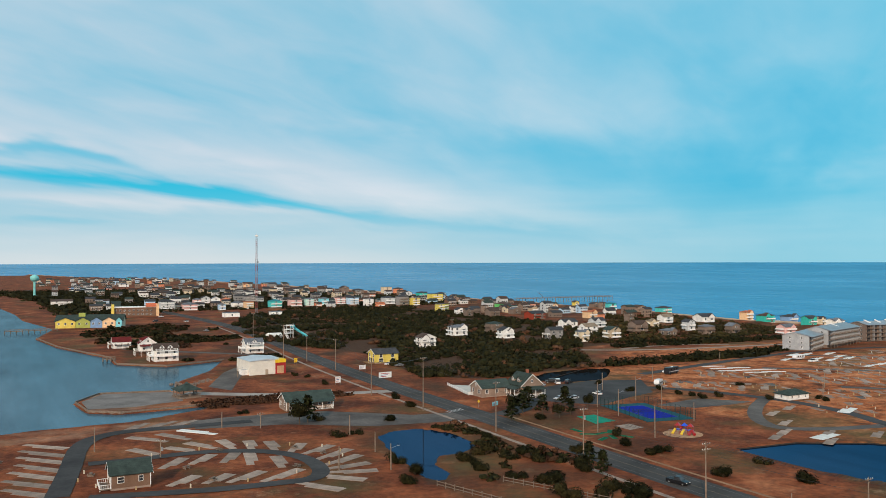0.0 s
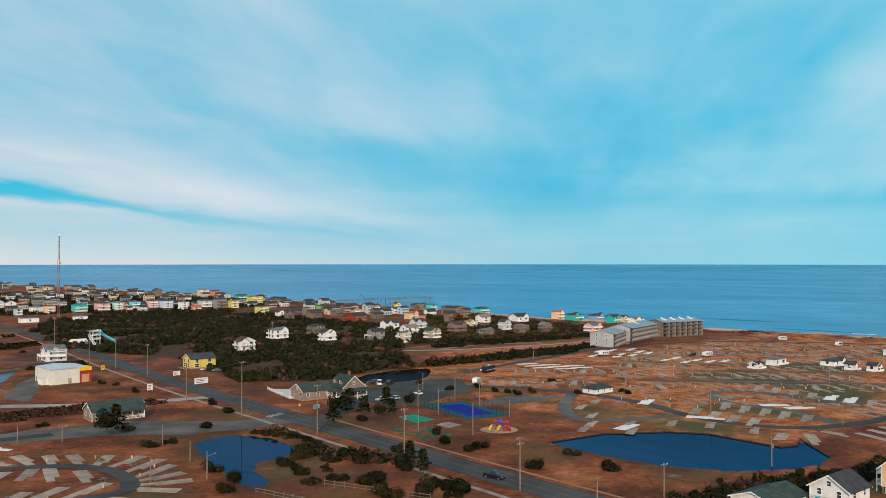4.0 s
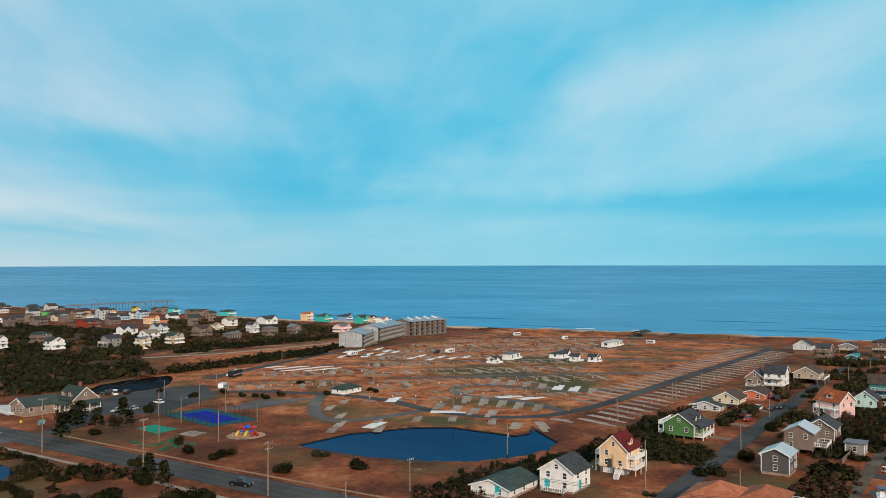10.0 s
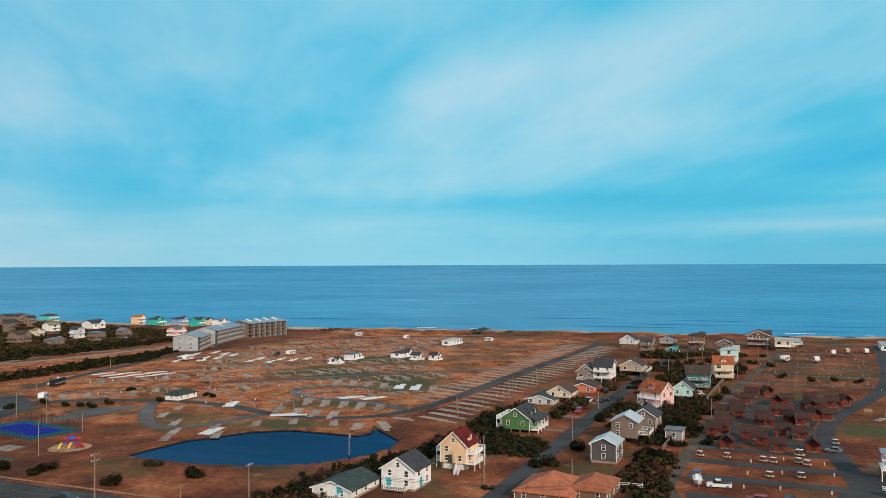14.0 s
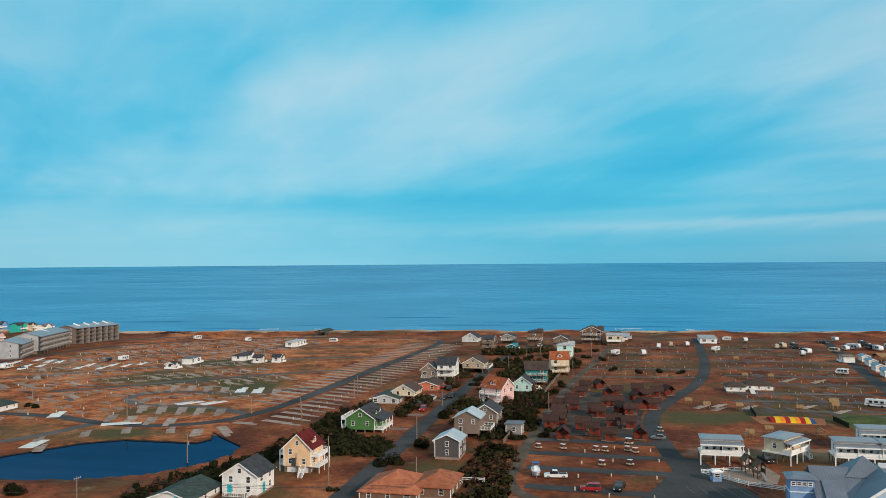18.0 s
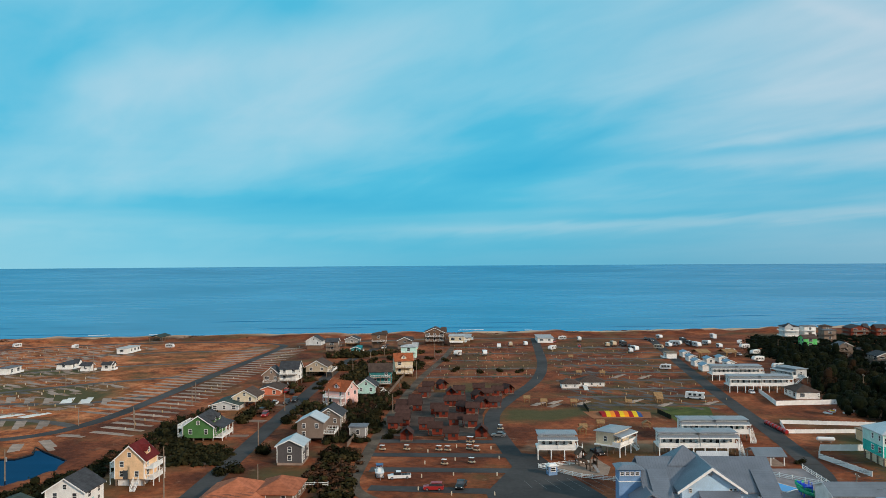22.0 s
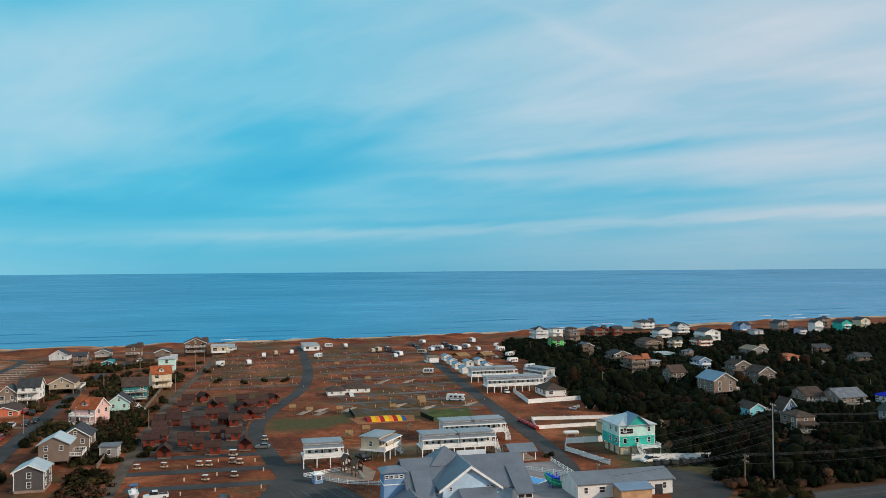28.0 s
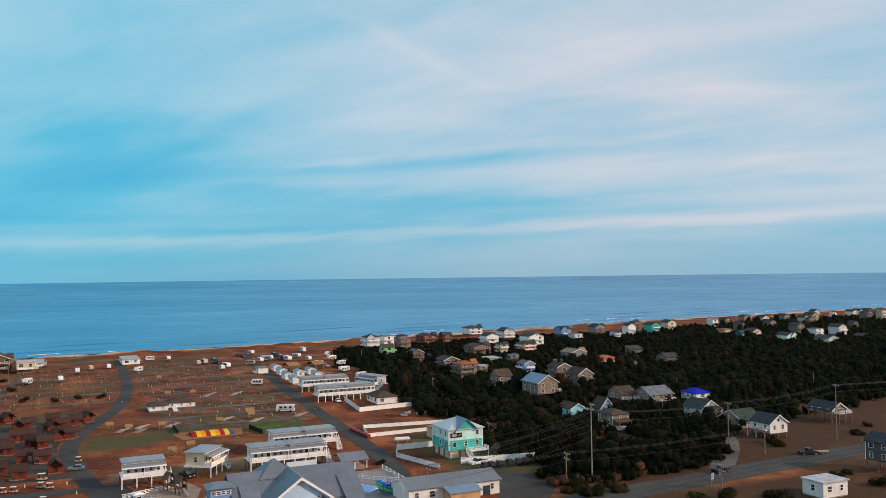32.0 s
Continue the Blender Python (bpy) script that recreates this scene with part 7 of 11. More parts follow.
house(441.1, -250.9, 4.7, 4.7, 6.1, 'grey', 'grey', 'hip')
house(482.8, -216.2, 6.4, 5.4, 4.5, 'weathered', 'slate', 'gable_y')
house(436.7, -291.1, 12.5, 10.6, 7.5, 'grey', 'tan', 'gable_x')
house(409.9, -262.3, 5.4, 4.7, 4.8, 'cyan', 'grey', 'gable_y')
house(398.0, -286.2, 9.2, 7.8, 7.1, 'salmon', 'rust', 'hip')
house(440.1, -336.8, 12.2, 10.3, 6.8, 'brown', 'slate', 'gable_y')
house(381.3, -292.5, 4.7, 4.7, 4.3, 'white', 'grey', 'gable_y')
house(366.0, -235.2, 9.4, 8.0, 8.4, 'weathered', 'brown', 'gable_x')
house(340.0, -230.0, 10.4, 8.4, 8.6, 'weathered', 'brown', 'gable_x')
house(388.7, -323.2, 9.1, 7.7, 6.9, 'weathered', 'slate', 'gable_y')
house(606.0, -428.2, 11.1, 9.5, 9.7, 'grey', 'slate', 'gable_x', stilt=2.6)
house(574.6, -424.7, 7.3, 6.2, 6.2, 'lilac', 'slate', 'gable_y')
house(573.9, -438.0, 8.6, 7.3, 11.4, 'white', 'slate', 'gable_x', stilt=2.6)
house(607.4, -470.4, 8.4, 7.2, 11.1, 'taupe', 'slate', 'hip', stilt=2.6)
house(564.1, -454.2, 10.5, 8.9, 12.2, 'jade', 'slate', 'gable_x', stilt=2.6)
house(602.7, -503.7, 10.5, 9.0, 10.7, 'cream', 'slate', 'gable_x', stilt=2.6)
house(607.1, -559.2, 7.9, 6.7, 11.2, 'white', 'grey', 'gable_y', stilt=2.6)
house(618.4, -585.0, 8.1, 6.8, 9.4, 'weathered', 'slate', 'gable_x', stilt=2.6)
house(555.7, -541.3, 7.0, 5.9, 9.5, 'weathered', 'slate', 'gable_x', stilt=2.6)
house(509.6, -510.9, 9.8, 8.3, 7.7, 'pink', 'slate', 'gable_x')
house(509.2, -497.9, 6.7, 5.7, 6.4, 'teal', 'slate', 'gable_y')
house(465.2, -499.8, 11.0, 9.4, 7.5, 'mint', 'slate', 'gable_x')
house(657.8, -701.0, 6.7, 5.7, 8.7, 'white', 'rust', 'gable_y')
house(506.9, -556.4, 9.3, 7.9, 10.7, 'weathered', 'slate', 'gable_x', stilt=2.6)
house(478.3, -545.0, 8.8, 7.5, 8.0, 'white', 'grey', 'flat')
house(433.3, -504.8, 12.4, 10.5, 7.1, 'greywhite', 'slate', 'gable_x')
house(477.2, -568.5, 10.4, 8.8, 10.8, 'greywhite', 'brown', 'gable_x', stilt=2.6)
house(572.1, -594.7, 8.6, 7.3, 8.9, 'taupe', 'slate', 'gable_x')
house(662.4, -782.1, 5.3, 4.7, 8.5, 'white', 'slate', 'gable_y')
house(524.7, -644.8, 6.6, 5.6, 8.2, 'weathered', 'slate', 'gable_x')
house(437.7, -547.9, 9.7, 8.2, 6.2, 'taupe', 'slate', 'gable_x')
house(602.0, -758.7, 9.4, 8.0, 9.5, 'weathered', 'slate', 'hip', stilt=2.6)
house(580.0, -752.5, 6.6, 5.6, 15.0, 'sand', 'brown', 'gable_y', stilt=2.6)
house(544.2, -514.0, 9.0, 7.7, 5.3, 'salmon', 'tan', 'flat')
house(610.7, -686.3, 11.1, 9.5, 7.5, 'weathered', 'slate', 'gable_x')
house(584.1, -391.7, 9.1, 7.7, 4.2, 'greywhite', 'grey', 'flat')
house(316.0, -193.0, 13.4, 10.0, 10.2, 'taupe', 'bright', 'gable_x', label='shingled house with a blue metal roof and arched windows', metal=True, rise=3, stilt=2.4, decks=[dict(side=0, z=3, depth=2.2)])
house(267.4, -176.9, 8.4, 5.9, 5.5, 'cyan', 'brown', 'gable_x', label='pale turquoise house with a brown roof', rise=1.6, stilt=0.5, decks=[dict(side=0, z=2.6)], near=True)
house(264.8, -189.2, 5.5, 5.5, 6.9, 'blue', 'brown', 'gable_x', label='blue house with white-trimmed gable', rise=3.4, near=True)
house(241.7, -177.1, 8.2, 6.6, 6.9, 'taupe', 'brown', 'hip', label='low brown-roofed house with porch', decks=[dict(side=3, z=0.6, roof=3)], near=True)
house(276.5, -222.5, 10.5, 11.5, 7.4, 'taupe', 'grey', 'gable_y', label='broad grey-brown house with a grey roof and lower deck', stilt=2.6, decks=[dict(side=3, z=2.6, depth=3)])
house(285.0, -212.8, 11.0, 8.0, 7.0, 'taupe', 'brown', 'gable_y', label='grey-brown house wing with a brown roof', stilt=2.6, decks=[dict(side=3, z=2.6, depth=2.4)])
house(271.0, -239.6, 8.9, 7.1, 6.3, 'white', 'tarp', 'hip', label='white house under a bright blue roof tarpaulin')
house(241.1, -215.8, 9.6, 7.7, 7.3, 'greywhite', 'green', 'gable_x', label='grey house with green roof and white porch rails', dormer=1, stilt=1.6, decks=[dict(side=3, z=1.8, white=True, roof=4.4), dict(side=0, z=1.8, white=True)], near=True)
house(225.2, -219.2, 11.6, 9.3, 5.5, 'taupe', 'green', 'gable_y', label='shingled house with green roof and white gable trim', rise=3, stilt=0.8, near=True)
house(206.0, -212.6, 8.3, 7.4, 7.3, 'white', 'slate', 'gable_x', label='white two-storey house with slate roof on posts', stilt=1.6, decks=[dict(side=2, z=2.6, depth=2, white=True)], near=True)
house(217.6, -252.8, 10.5, 7.4, 6.8, 'weathered', 'slate', 'gable_x', label='weathered grey house raised on open pilings', stilt=3.4, decks=[dict(side=3, z=3.4, depth=2.6)], near=True)
house(156.5, -203.2, 7.4, 5.9, 9.7, 'darkgrey', 'slate', 'gable_x', label='charcoal shingled house at the road junction', near=True, stilt=2.6)

# ---- waterside houses and shops in the north-west ----
house(59.2, 553.9, 10.5, 8.4, 6.5, 'white', 'maroon', 'gable_x', decks=[dict(side=3, z=2.6, white=True), dict(side=0, z=2.6, white=True)], near=True)
house(67.6, 503.9, 9.0, 8.5, 10.4, 'white', 'maroon', 'gable_y', decks=[dict(side=3, z=2.8, white=True), dict(side=0, z=2.8, white=True, roof=5.6)], near=True, stilt=2.6, dormer=1, rise=3.2, label='tall white waterside house with a maroon gable roof')
house(72.8, 474.4, 12.5, 11.5, 9.0, 'white', 'brown', 'gable_x', decks=[dict(side=3, z=3.0, white=True, wood=TRIM), dict(side=0, z=3.0, white=True, wood=TRIM), dict(side=0, z=5.8, white=True, wood=TRIM, posts=True)], near=True, rise=2.8, dormer=2, label='white waterside house with dormers and railed balconies')
house(124.4, 489.0, 10.3, 9.3, 8.2, 'white', 'grey', 'gable_x', decks=[dict(side=3, z=2.8, white=True, wood=TRIM), dict(side=0, z=2.8, white=True, wood=TRIM), dict(side=0, z=5.4, white=True, wood=TRIM)], near=True, rise=2.6, dormer=1, label='white gabled house with railed balconies')
house(173.5, 410.2, 13.1, 9.8, 7.2, 'yellow', 'slate', 'gable_x', label='bright yellow shop with a dark roof', stilt=0.5, rise=2.2, doors=[(3, 0.0, GLASS)], decks=[dict(side=3, z=0.4, depth=3, rail=False, wood=PALEWOOD)])
house(95.4, 297.4, 17.7, 8.9, 6.0, 'taupe', 'green', 'gable_x', label='long brown office building with a green-grey roof and porch', rise=2.4, stilt=0.4, decks=[dict(side=0, z=0.3, depth=2.4, white=True, roof=2.9)], sides=(0, 3), near=True)
house(24.8, 214.9, 9.0, 7.2, 6.0, 'brown', 'green', 'gable_x', label='small brown bathhouse with green roof and white porch', rise=2.2, stilt=0.5, decks=[dict(side=3, z=0.5, white=True)], near=True)
house(169.4, 290.9, 13.2, 9.3, 6.1, 'taupe', 'green', 'gable_x', label='grey-tan reception building with green roof and tall windows', rise=2.4, stilt=0.4)
house(181.3, 284.5, 9.8, 10.7, 8.8, 'taupe', 'green', 'gable_y', label='shingled reception building with green roof, dormers and porch', rise=4, stilt=0.5, dormer=2, decks=[dict(side=0, z=0.6, depth=2.8, white=True, roof=3.2), dict(side=3, z=0.6, depth=2.8, white=True, roof=3.2)], chimney=True)

# ---- low white buildings of the northern campground ----
house(267.5, 229.0, 11.1, 6.6, 3.8, 'white', 'green', 'hip', stilt=0.2, label='white bathhouse with a green hipped roof', name='bathhouse', win=0.6, near=False)
house(431.5, 211.8, 12.4, 7.5, 4.1, 'white', 'slate', 'hip', stilt=0.2, label='white bathhouse with a slate roof', name='bathhouse', win=0.6, near=False)
house(388.6, 229.8, 5.4, 4.7, 3.7, 'white', 'slate', 'gable_x', stilt=0.2, label='small white shed with a dark roof', name='bathhouse', win=0.6, near=False)
house(410.8, 231.5, 11.6, 4.7, 3.5, 'white', 'grey', 'flat', stilt=0.2, label='long white shed with a pale roof', name='bathhouse', win=0.6, near=False)
house(420.3, 197.1, 4.7, 4.7, 4.3, 'white', 'slate', 'gable_y', stilt=0.2, label='small white shed with a dark roof', name='bathhouse', win=0.6, near=False)
house(423.2, 187.6, 4.7, 4.7, 4.3, 'white', 'slate', 'gable_y', stilt=0.2, label='small white shed with a dark roof', name='bathhouse', win=0.6, near=False)
house(508.4, 212.8, 20.0, 6.0, 3.5, 'white', 'pale', 'flat', stilt=0.2, label='long white flat-roofed bathhouse', name='bathhouse', win=0.6, near=False)
house(363.9, -39.8, 7.4, 7.4, 4.0, 'white', 'brown', 'hip', stilt=0.2, label='small white bathhouse under a pointed brown roof', name='bathhouse', win=0.6, near=False)
RAMPED = house(370.2, -49.5, 9.0, 11.0, 4.3, 'white', 'brown', 'hip', stilt=0.2, label='white bathhouse under a broad brown hipped roof with a pale ramp', name='bathhouse', win=0.6, near=False)
part('ramp', Shape().poly([(-4.6, 2.2, 0.6), (-4.6, 4.0, 0.6), (-14.5, 4.4, 0.06), (-14.5, 2.6, 0.06), (-4.6, 2.2, 0.8), (-4.6, 4.0, 0.8), (-14.5, 4.4, 0.26), (-14.5, 2.6, 0.26)], [(3, 2, 1, 0), (4, 5, 6, 7), (0, 1, 5, 4), (1, 2, 6, 5), (2, 3, 7, 6), (3, 0, 4, 7)]).mesh('ramp', PALECON), RAMPED)
house(574.7, -45.8, 25.8, 10.3, 3.5, 'white', 'pale', 'flat', stilt=0.2, label='low white beach building', name='bathhouse', win=0.6, near=False)
house(473.5, -107.4, 9.2, 5.5, 3.5, 'white', 'tan', 'flat', stilt=0.2, label='small cream box building', name='bathhouse', win=0.6, near=False)

# ---- patterns for repeated things (each first one stands in its own place) ----
def plant(proto, x, y, s, sz):
    if max(float(signed(np.array([x]), np.array([y]), q)[0]) for q in (POND_A, POND_B, POND_C)) > -1.5:
        return
    ob = copy_thing(proto, pose(x, y, 0, 0, 0, (x * 37 + y * 17) % 360))
    ob.scale = (s * 3.4, s * 3.4, sz * 1.8) if proto in TREE[:2] else (s, s, sz)


def shelter_proto():
    t = thing("timber_shelter", 0, 0, 0, 0, "small golden timber shelter over a picnic table", "shelter", "timber shelters")
    for sx in (-1, 1):
        for sy in (-1, 1):
            part("post", post_mesh(2.2, 0.08, PALEWOOD), t, at=(sx * 1.4, sy * 1.2, 0))
    part("roof", gable_roof(3.0, 2.6, 2.2, 0.9, "y", 0.4, 0.12).mesh("roof", PALEWOOD), t)
    part("beam", Shape().box(-1.5, -1.25, 2.05, 1.5, -1.15, 2.2).mesh("beam", PALEWOOD), t)
    part("beam", Shape().box(-1.5, 1.15, 2.05, 1.5, 1.25, 2.2).mesh("beam", PALEWOOD), t)
    part("rail", Shape().box(-1.45, 1.15, 0.8, 1.45, 1.22, 0.92).mesh("rail", PALEWOOD), t)
    part("table", Shape().box(-0.8, -0.4, 0.7, 0.8, 0.4, 0.76).box(-0.6, -0.05, 0, -0.5, 0.05, 0.7).box(0.5, -0.05, 0, 0.6, 0.05, 0.7).mesh("table", PALEWOOD), t)
    return t


def picnic_proto():
    t = thing("picnic_table", 0, 0, 0, 0, "weathered timber picnic table beside a pitch", "picnic table", "picnic tables")
    part("tabletop", Shape().box(-0.9, -0.38, 0.70, 0.9, 0.38, 0.76).mesh("tabletop", TIMBER), t)
    for sy in (-1, 1):
        part("bench", Shape().box(-0.9, sy * 0.75 - 0.13, 0.42, 0.9, sy * 0.75 + 0.13, 0.47).mesh("bench", TIMBER), t)
    for sx in (-1, 1):
        part("leg", Shape().poly([(sx * 0.6 - 0.04, -0.8, 0), (sx * 0.6 + 0.04, -0.8, 0), (sx * 0.6 + 0.04, 0.8, 0), (sx * 0.6 - 0.04, 0.8, 0), (sx * 0.6 - 0.04, -0.25, 0.7), (sx * 0.6 + 0.04, -0.25, 0.7), (sx * 0.6 + 0.04, 0.25, 0.7), (sx * 0.6 - 0.04, 0.25, 0.7)],
                                 [(3, 2, 1, 0), (4, 5, 6, 7), (0, 1, 5, 4), (1, 2, 6, 5), (2, 3, 7, 6), (3, 0, 4, 7)]).mesh("leg", TIMBER), t)
    return t


def hookup_proto(c):
    ob = new("hookup_post", Shape().poly([(-0.17, -0.15, 0), (0.17, -0.15, 0), (0.17, 0.15, 0), (-0.17, 0.15, 0), (-0.17, -0.15, 0.8), (0.17, -0.15, 0.8), (0.17, 0.15, 0.8), (-0.17, 0.15, 0.8), (0, 0, 0.95)],
                                          [(3, 2, 1, 0), (0, 1, 5, 4), (1, 2, 6, 5), (2, 3, 7, 6), (3, 0, 4, 7), (4, 5, 8), (5, 6, 8), (6, 7, 8), (7, 4, 8)]).mesh("hookup_post", c))
    return tagged(ob, "short pale utility post beside a pitch", "hookup post", "pitch utility posts")


def at_place(ob, m):
    ob.matrix_basis = m
    return ob


TRAVEL = at_place(trailer_proto(6.3, "travel"), pose(509.5, -94.7, 0.06, 0, 0, 200))
LONG = at_place(trailer_proto(8.6, "travel"), pose(532.7, -137.5, 0.06, 0, 0, 190))
FIFTH = at_place(trailer_proto(8.0, "fifth"), pose(537.4, -125.4, 0.06, 0, 0, 230))
TANRV = at_place(trailer_proto(6.6, "travel", "tan"), pose(539.4, -86.8, 0.06, 0, 0, 190))
COACH = at_place(trailer_proto(9.6, "coach", "black"), pose(541.7, -135.4, 0.06, 0, 0, 185))
TRUCK_W = at_place(car_proto("pickup", "white"), pose(214, -110, 0.06, 0, 0, 100))
TRUCK_B = at_place(car_proto("pickup", "black"), pose(345, 76, 0.06, 0, 0, 10))
TRUCK_R = at_place(car_proto("pickup", "red"), pose(565, -52, 0.06, 0, 0, 170))
SUV_B = at_place(car_proto("suv", "black"), pose(215, 302, 0.06, 0, 0, 30))
SUV_R = at_place(car_proto("suv", "red"), pose(349, 79, 0.06, 0, 0, 5))
CAR_W = at_place(car_proto("car", "white"), pose(112, 1010, 0.08, 0, 0, 100))
CAR_S = at_place(car_proto("car", "silver"), pose(118, 1060, 0.08, 0, 0, 280))
CAR_K = at_place(car_proto("car", "grey"), pose(125, 980, 0.08, 0, 0, 100))
CAR_G = at_place(car_proto("car", "silver"), pose(200, 300, 0.08, 0, 0, 40))
VAN_W = at_place(car_proto("van", "white"), pose(210, 303, 0.08, 0, 0, 60))
CART = at_place(golf_cart_proto(), pose(252, 2, 0.06, 0, 0, 250))
CABIN = at_place(cabin_proto(), pose(300, 14, 0, 0, 0, 0))
SHELTER = at_place(shelter_proto(), pose(330, -70, 0, 0, 0, 0))
PICNIC = at_place(picnic_proto(), pose(40, 225, 0, 0, 0, 20))
HOOKUP = at_place(hookup_proto(mat("faded yellow plastic", (0.46, 0.33, 0.17), 0.6)), pose(262, 190, 0))
HOOKUP_W = at_place(hookup_proto(mat("cream plastic", (0.60, 0.52, 0.40), 0.6)), pose(268, 182, 0))


def small_trailer():
    t = thing("flat_trailer", 0, 0, 0, 0, "small pale flat trailer behind a truck", "trailer")
    part("bed", Shape().box(-1.8, -0.9, 0.55, 1.8, 0.9, 0.75).mesh("bed", paint("tan")), t)
    part("side", Shape().box(-1.8, -0.95, 0.75, 1.8, -0.88, 1.1).mesh("side", paint("tan")), t)
    for sy in (-1, 1):
        wheel(t, pose(-0.2, sy * 1.0, 0.33), 0.33, 0.2)
    part("hitch", Shape().box(1.8, -0.05, 0.5, 3.0, 0.05, 0.6).mesh("hitch", DARK), t)
    return t


def dark_cart():
    t = thing("utility_cart", 0, 0, 0, 0, "dark covered utility cart parked by the wall", "cart", "parked utility carts")
    part("body", Shape().prism([(-1.2, 0.35), (1.2, 0.35), (1.25, 0.9), (-1.2, 1.0)], -0.65, 0.65, "y").mesh("body", paint("black")), t)
    part("canopy", Shape().prism([(-1.1, 1.75), (1.0, 1.75), (0.9, 1.88), (-1.0, 1.88)], -0.7, 0.7, "y").mesh("canopy", paint("black")), t)
    part("side_cover", Shape().box(-1.0, -0.6, 1.0, 0.85, 0.6, 1.75).mesh("side_cover", GLASS), t)
    for sx in (-0.8, 0.85):
        for sy in (-1, 1):
            wheel(t, pose(sx, sy * 0.6, 0.26), 0.26, 0.18)
    return t


TRAILER_S = at_place(small_trailer(), pose(233, -176, 0.06, 0, 0, 200))
DARKCART = at_place(dark_cart(), pose(211, -125, 0.06, 0, 0, 180))
SHRUB = [shrub_proto(1, LEAF), shrub_proto(2, LEAF), shrub_proto(3, LEAF), shrub_proto(4, LEAF)]
TREE = [pine_proto(11), pine_proto(12), shrub_proto(13, LEAF, True)]
for k, q in enumerate(SHRUB + TREE):
    q.matrix_basis = pose(118 + 3.1 * k, 130 + 9.7 * k, 0, 0, 0, 50 * k)
    q.scale = (2.0, 2.0, 1.9) if k < 4 else (6.5, 6.5, 6.5) if k < 6 else (2.4, 2.4, 2.6)

# ---- raised cottages and the campground entrance ----
cottage(235.0, -22.0, 1, 270, 'white', length=10.6)
cottage(238.0, -60.9, 2, 270, 'white', length=10.4)
cottage(256.8, -70.7, 2, 270, 'white', length=9.7)
cottage(387.1, -117.1, 2, 270, 'white', length=10.9)
cottage(353.1, -116.1, 2, 270, 'white', length=12.3)
cottage(240.6, -39.2, 1, 325, "cream", label="cream raised cottage with tin roofs and a long side deck", length=10.5)
cottage(379.5, -138.3, 1, 200, "greywhite", label="pale grey cottage with a long tin roof", length=14.0)

# ---- trailers, vehicles and carts ----
COACH_W = at_place(trailer_proto(8.4, "coach", "white"), pose(590.6, -163.8, 0.06, 0, 0, 180))
copy_thing(LONG, pose(516.7, -46.1, 0.06, 0, 0, 150)).scale = (0.86, 0.86, 0.86)
copy_thing(TRUCK_R, pose(535.3, -64.9, 0.06, 0, 0, 175))
copy_thing(TANRV, pose(535.9, -82.7, 0.06, 0, 0, 180)).scale = (0.86, 0.86, 0.86)
copy_thing(COACH, pose(540.8, -93.2, 0.06, 0, 0, 185))
copy_thing(TRUCK_B, pose(534.5, -96.0, 0.06, 0, 0, 170))
copy_thing(TRAVEL, pose(500.8, -90.8, 0.06, 0, 0, 180)).scale = (0.86, 0.86, 0.86)
copy_thing(TRAVEL, pose(422.6, -93.6, 0.06, 0, 0, 70)).scale = (0.86, 0.86, 0.86)
copy_thing(COACH_W, pose(332.9, -85.0, 0.06, 0, 0, 65)).scale = (0.86, 0.86, 0.86)
copy_thing(TRUCK_B, pose(584.1, -116.0, 0.06, 0, 0, 175))
for x, y, a in ((484.2, 10.7, 160), (485.4, -4.7, 185), (522.7, -14.0, 178)):
    copy_thing(FIFTH, pose(x, y, 0.06, 0, 0, a)).scale = (0.92, 0.92, 0.92)
copy_thing(FIFTH, pose(586.4, -125.9, 0.06, 0, 0, 190)).scale = (0.86, 0.86, 0.86)
copy_thing(LONG, pose(534.1, -120.5, 0.06, 0, 0, 185)).scale = (0.86, 0.86, 0.86)
copy_thing(TANRV, pose(521.0, -111.5, 0.06, 0, 0, 240)).scale = (0.86, 0.86, 0.86)
copy_thing(COACH, pose(561.2, -135.9, 0.06, 0, 0, 180))
copy_thing(FIFTH, pose(545.4, -147.0, 0.06, 0, 0, 200)).scale = (0.86, 0.86, 0.86)
copy_thing(TRAVEL, pose(526.6, -149.8, 0.06, 0, 0, 185)).scale = (0.86, 0.86, 0.86)
copy_thing(FIFTH, pose(493.2, -146.5, 0.06, 0, 0, 195)).scale = (0.86, 0.86, 0.86)
copy_thing(TRAVEL, pose(543.2, -31.6, 0.06, 0, 0, 185)).scale = (0.86, 0.86, 0.86)
copy_thing(TANRV, pose(539.8, -21.7, 0.06, 0, 0, 185)).scale = (0.86, 0.86, 0.86)
copy_thing(FIFTH, pose(572.9, -69.5, 0.06, 0, 0, 180)).scale = (0.86, 0.86, 0.86)
copy_thing(TRAVEL, pose(582.8, -59.0, 0.06, 0, 0, 90)).scale = (0.86, 0.86, 0.86)
copy_thing(LONG, pose(493.3, -146.3, 0.06, 0, 0, 160)).scale = (0.86, 0.86, 0.86)
copy_thing(FIFTH, pose(520.2, -162.9, 0.06, 0, 0, 120)).scale = (0.86, 0.86, 0.86)
copy_thing(LONG, pose(489.5, -159.3, 0.06, 0, 0, 130)).scale = (0.86, 0.86, 0.86)
copy_thing(FIFTH, pose(454.3, -149.4, 0.06, 0, 0, 115)).scale = (0.86, 0.86, 0.86)
copy_thing(TRAVEL, pose(549.6, -169.1, 0.06, 0, 0, 150)).scale = (0.86, 0.86, 0.86)
copy_thing(LONG, pose(425.5, -150.4, 0.06, 0, 0, 95)).scale = (0.86, 0.86, 0.86)
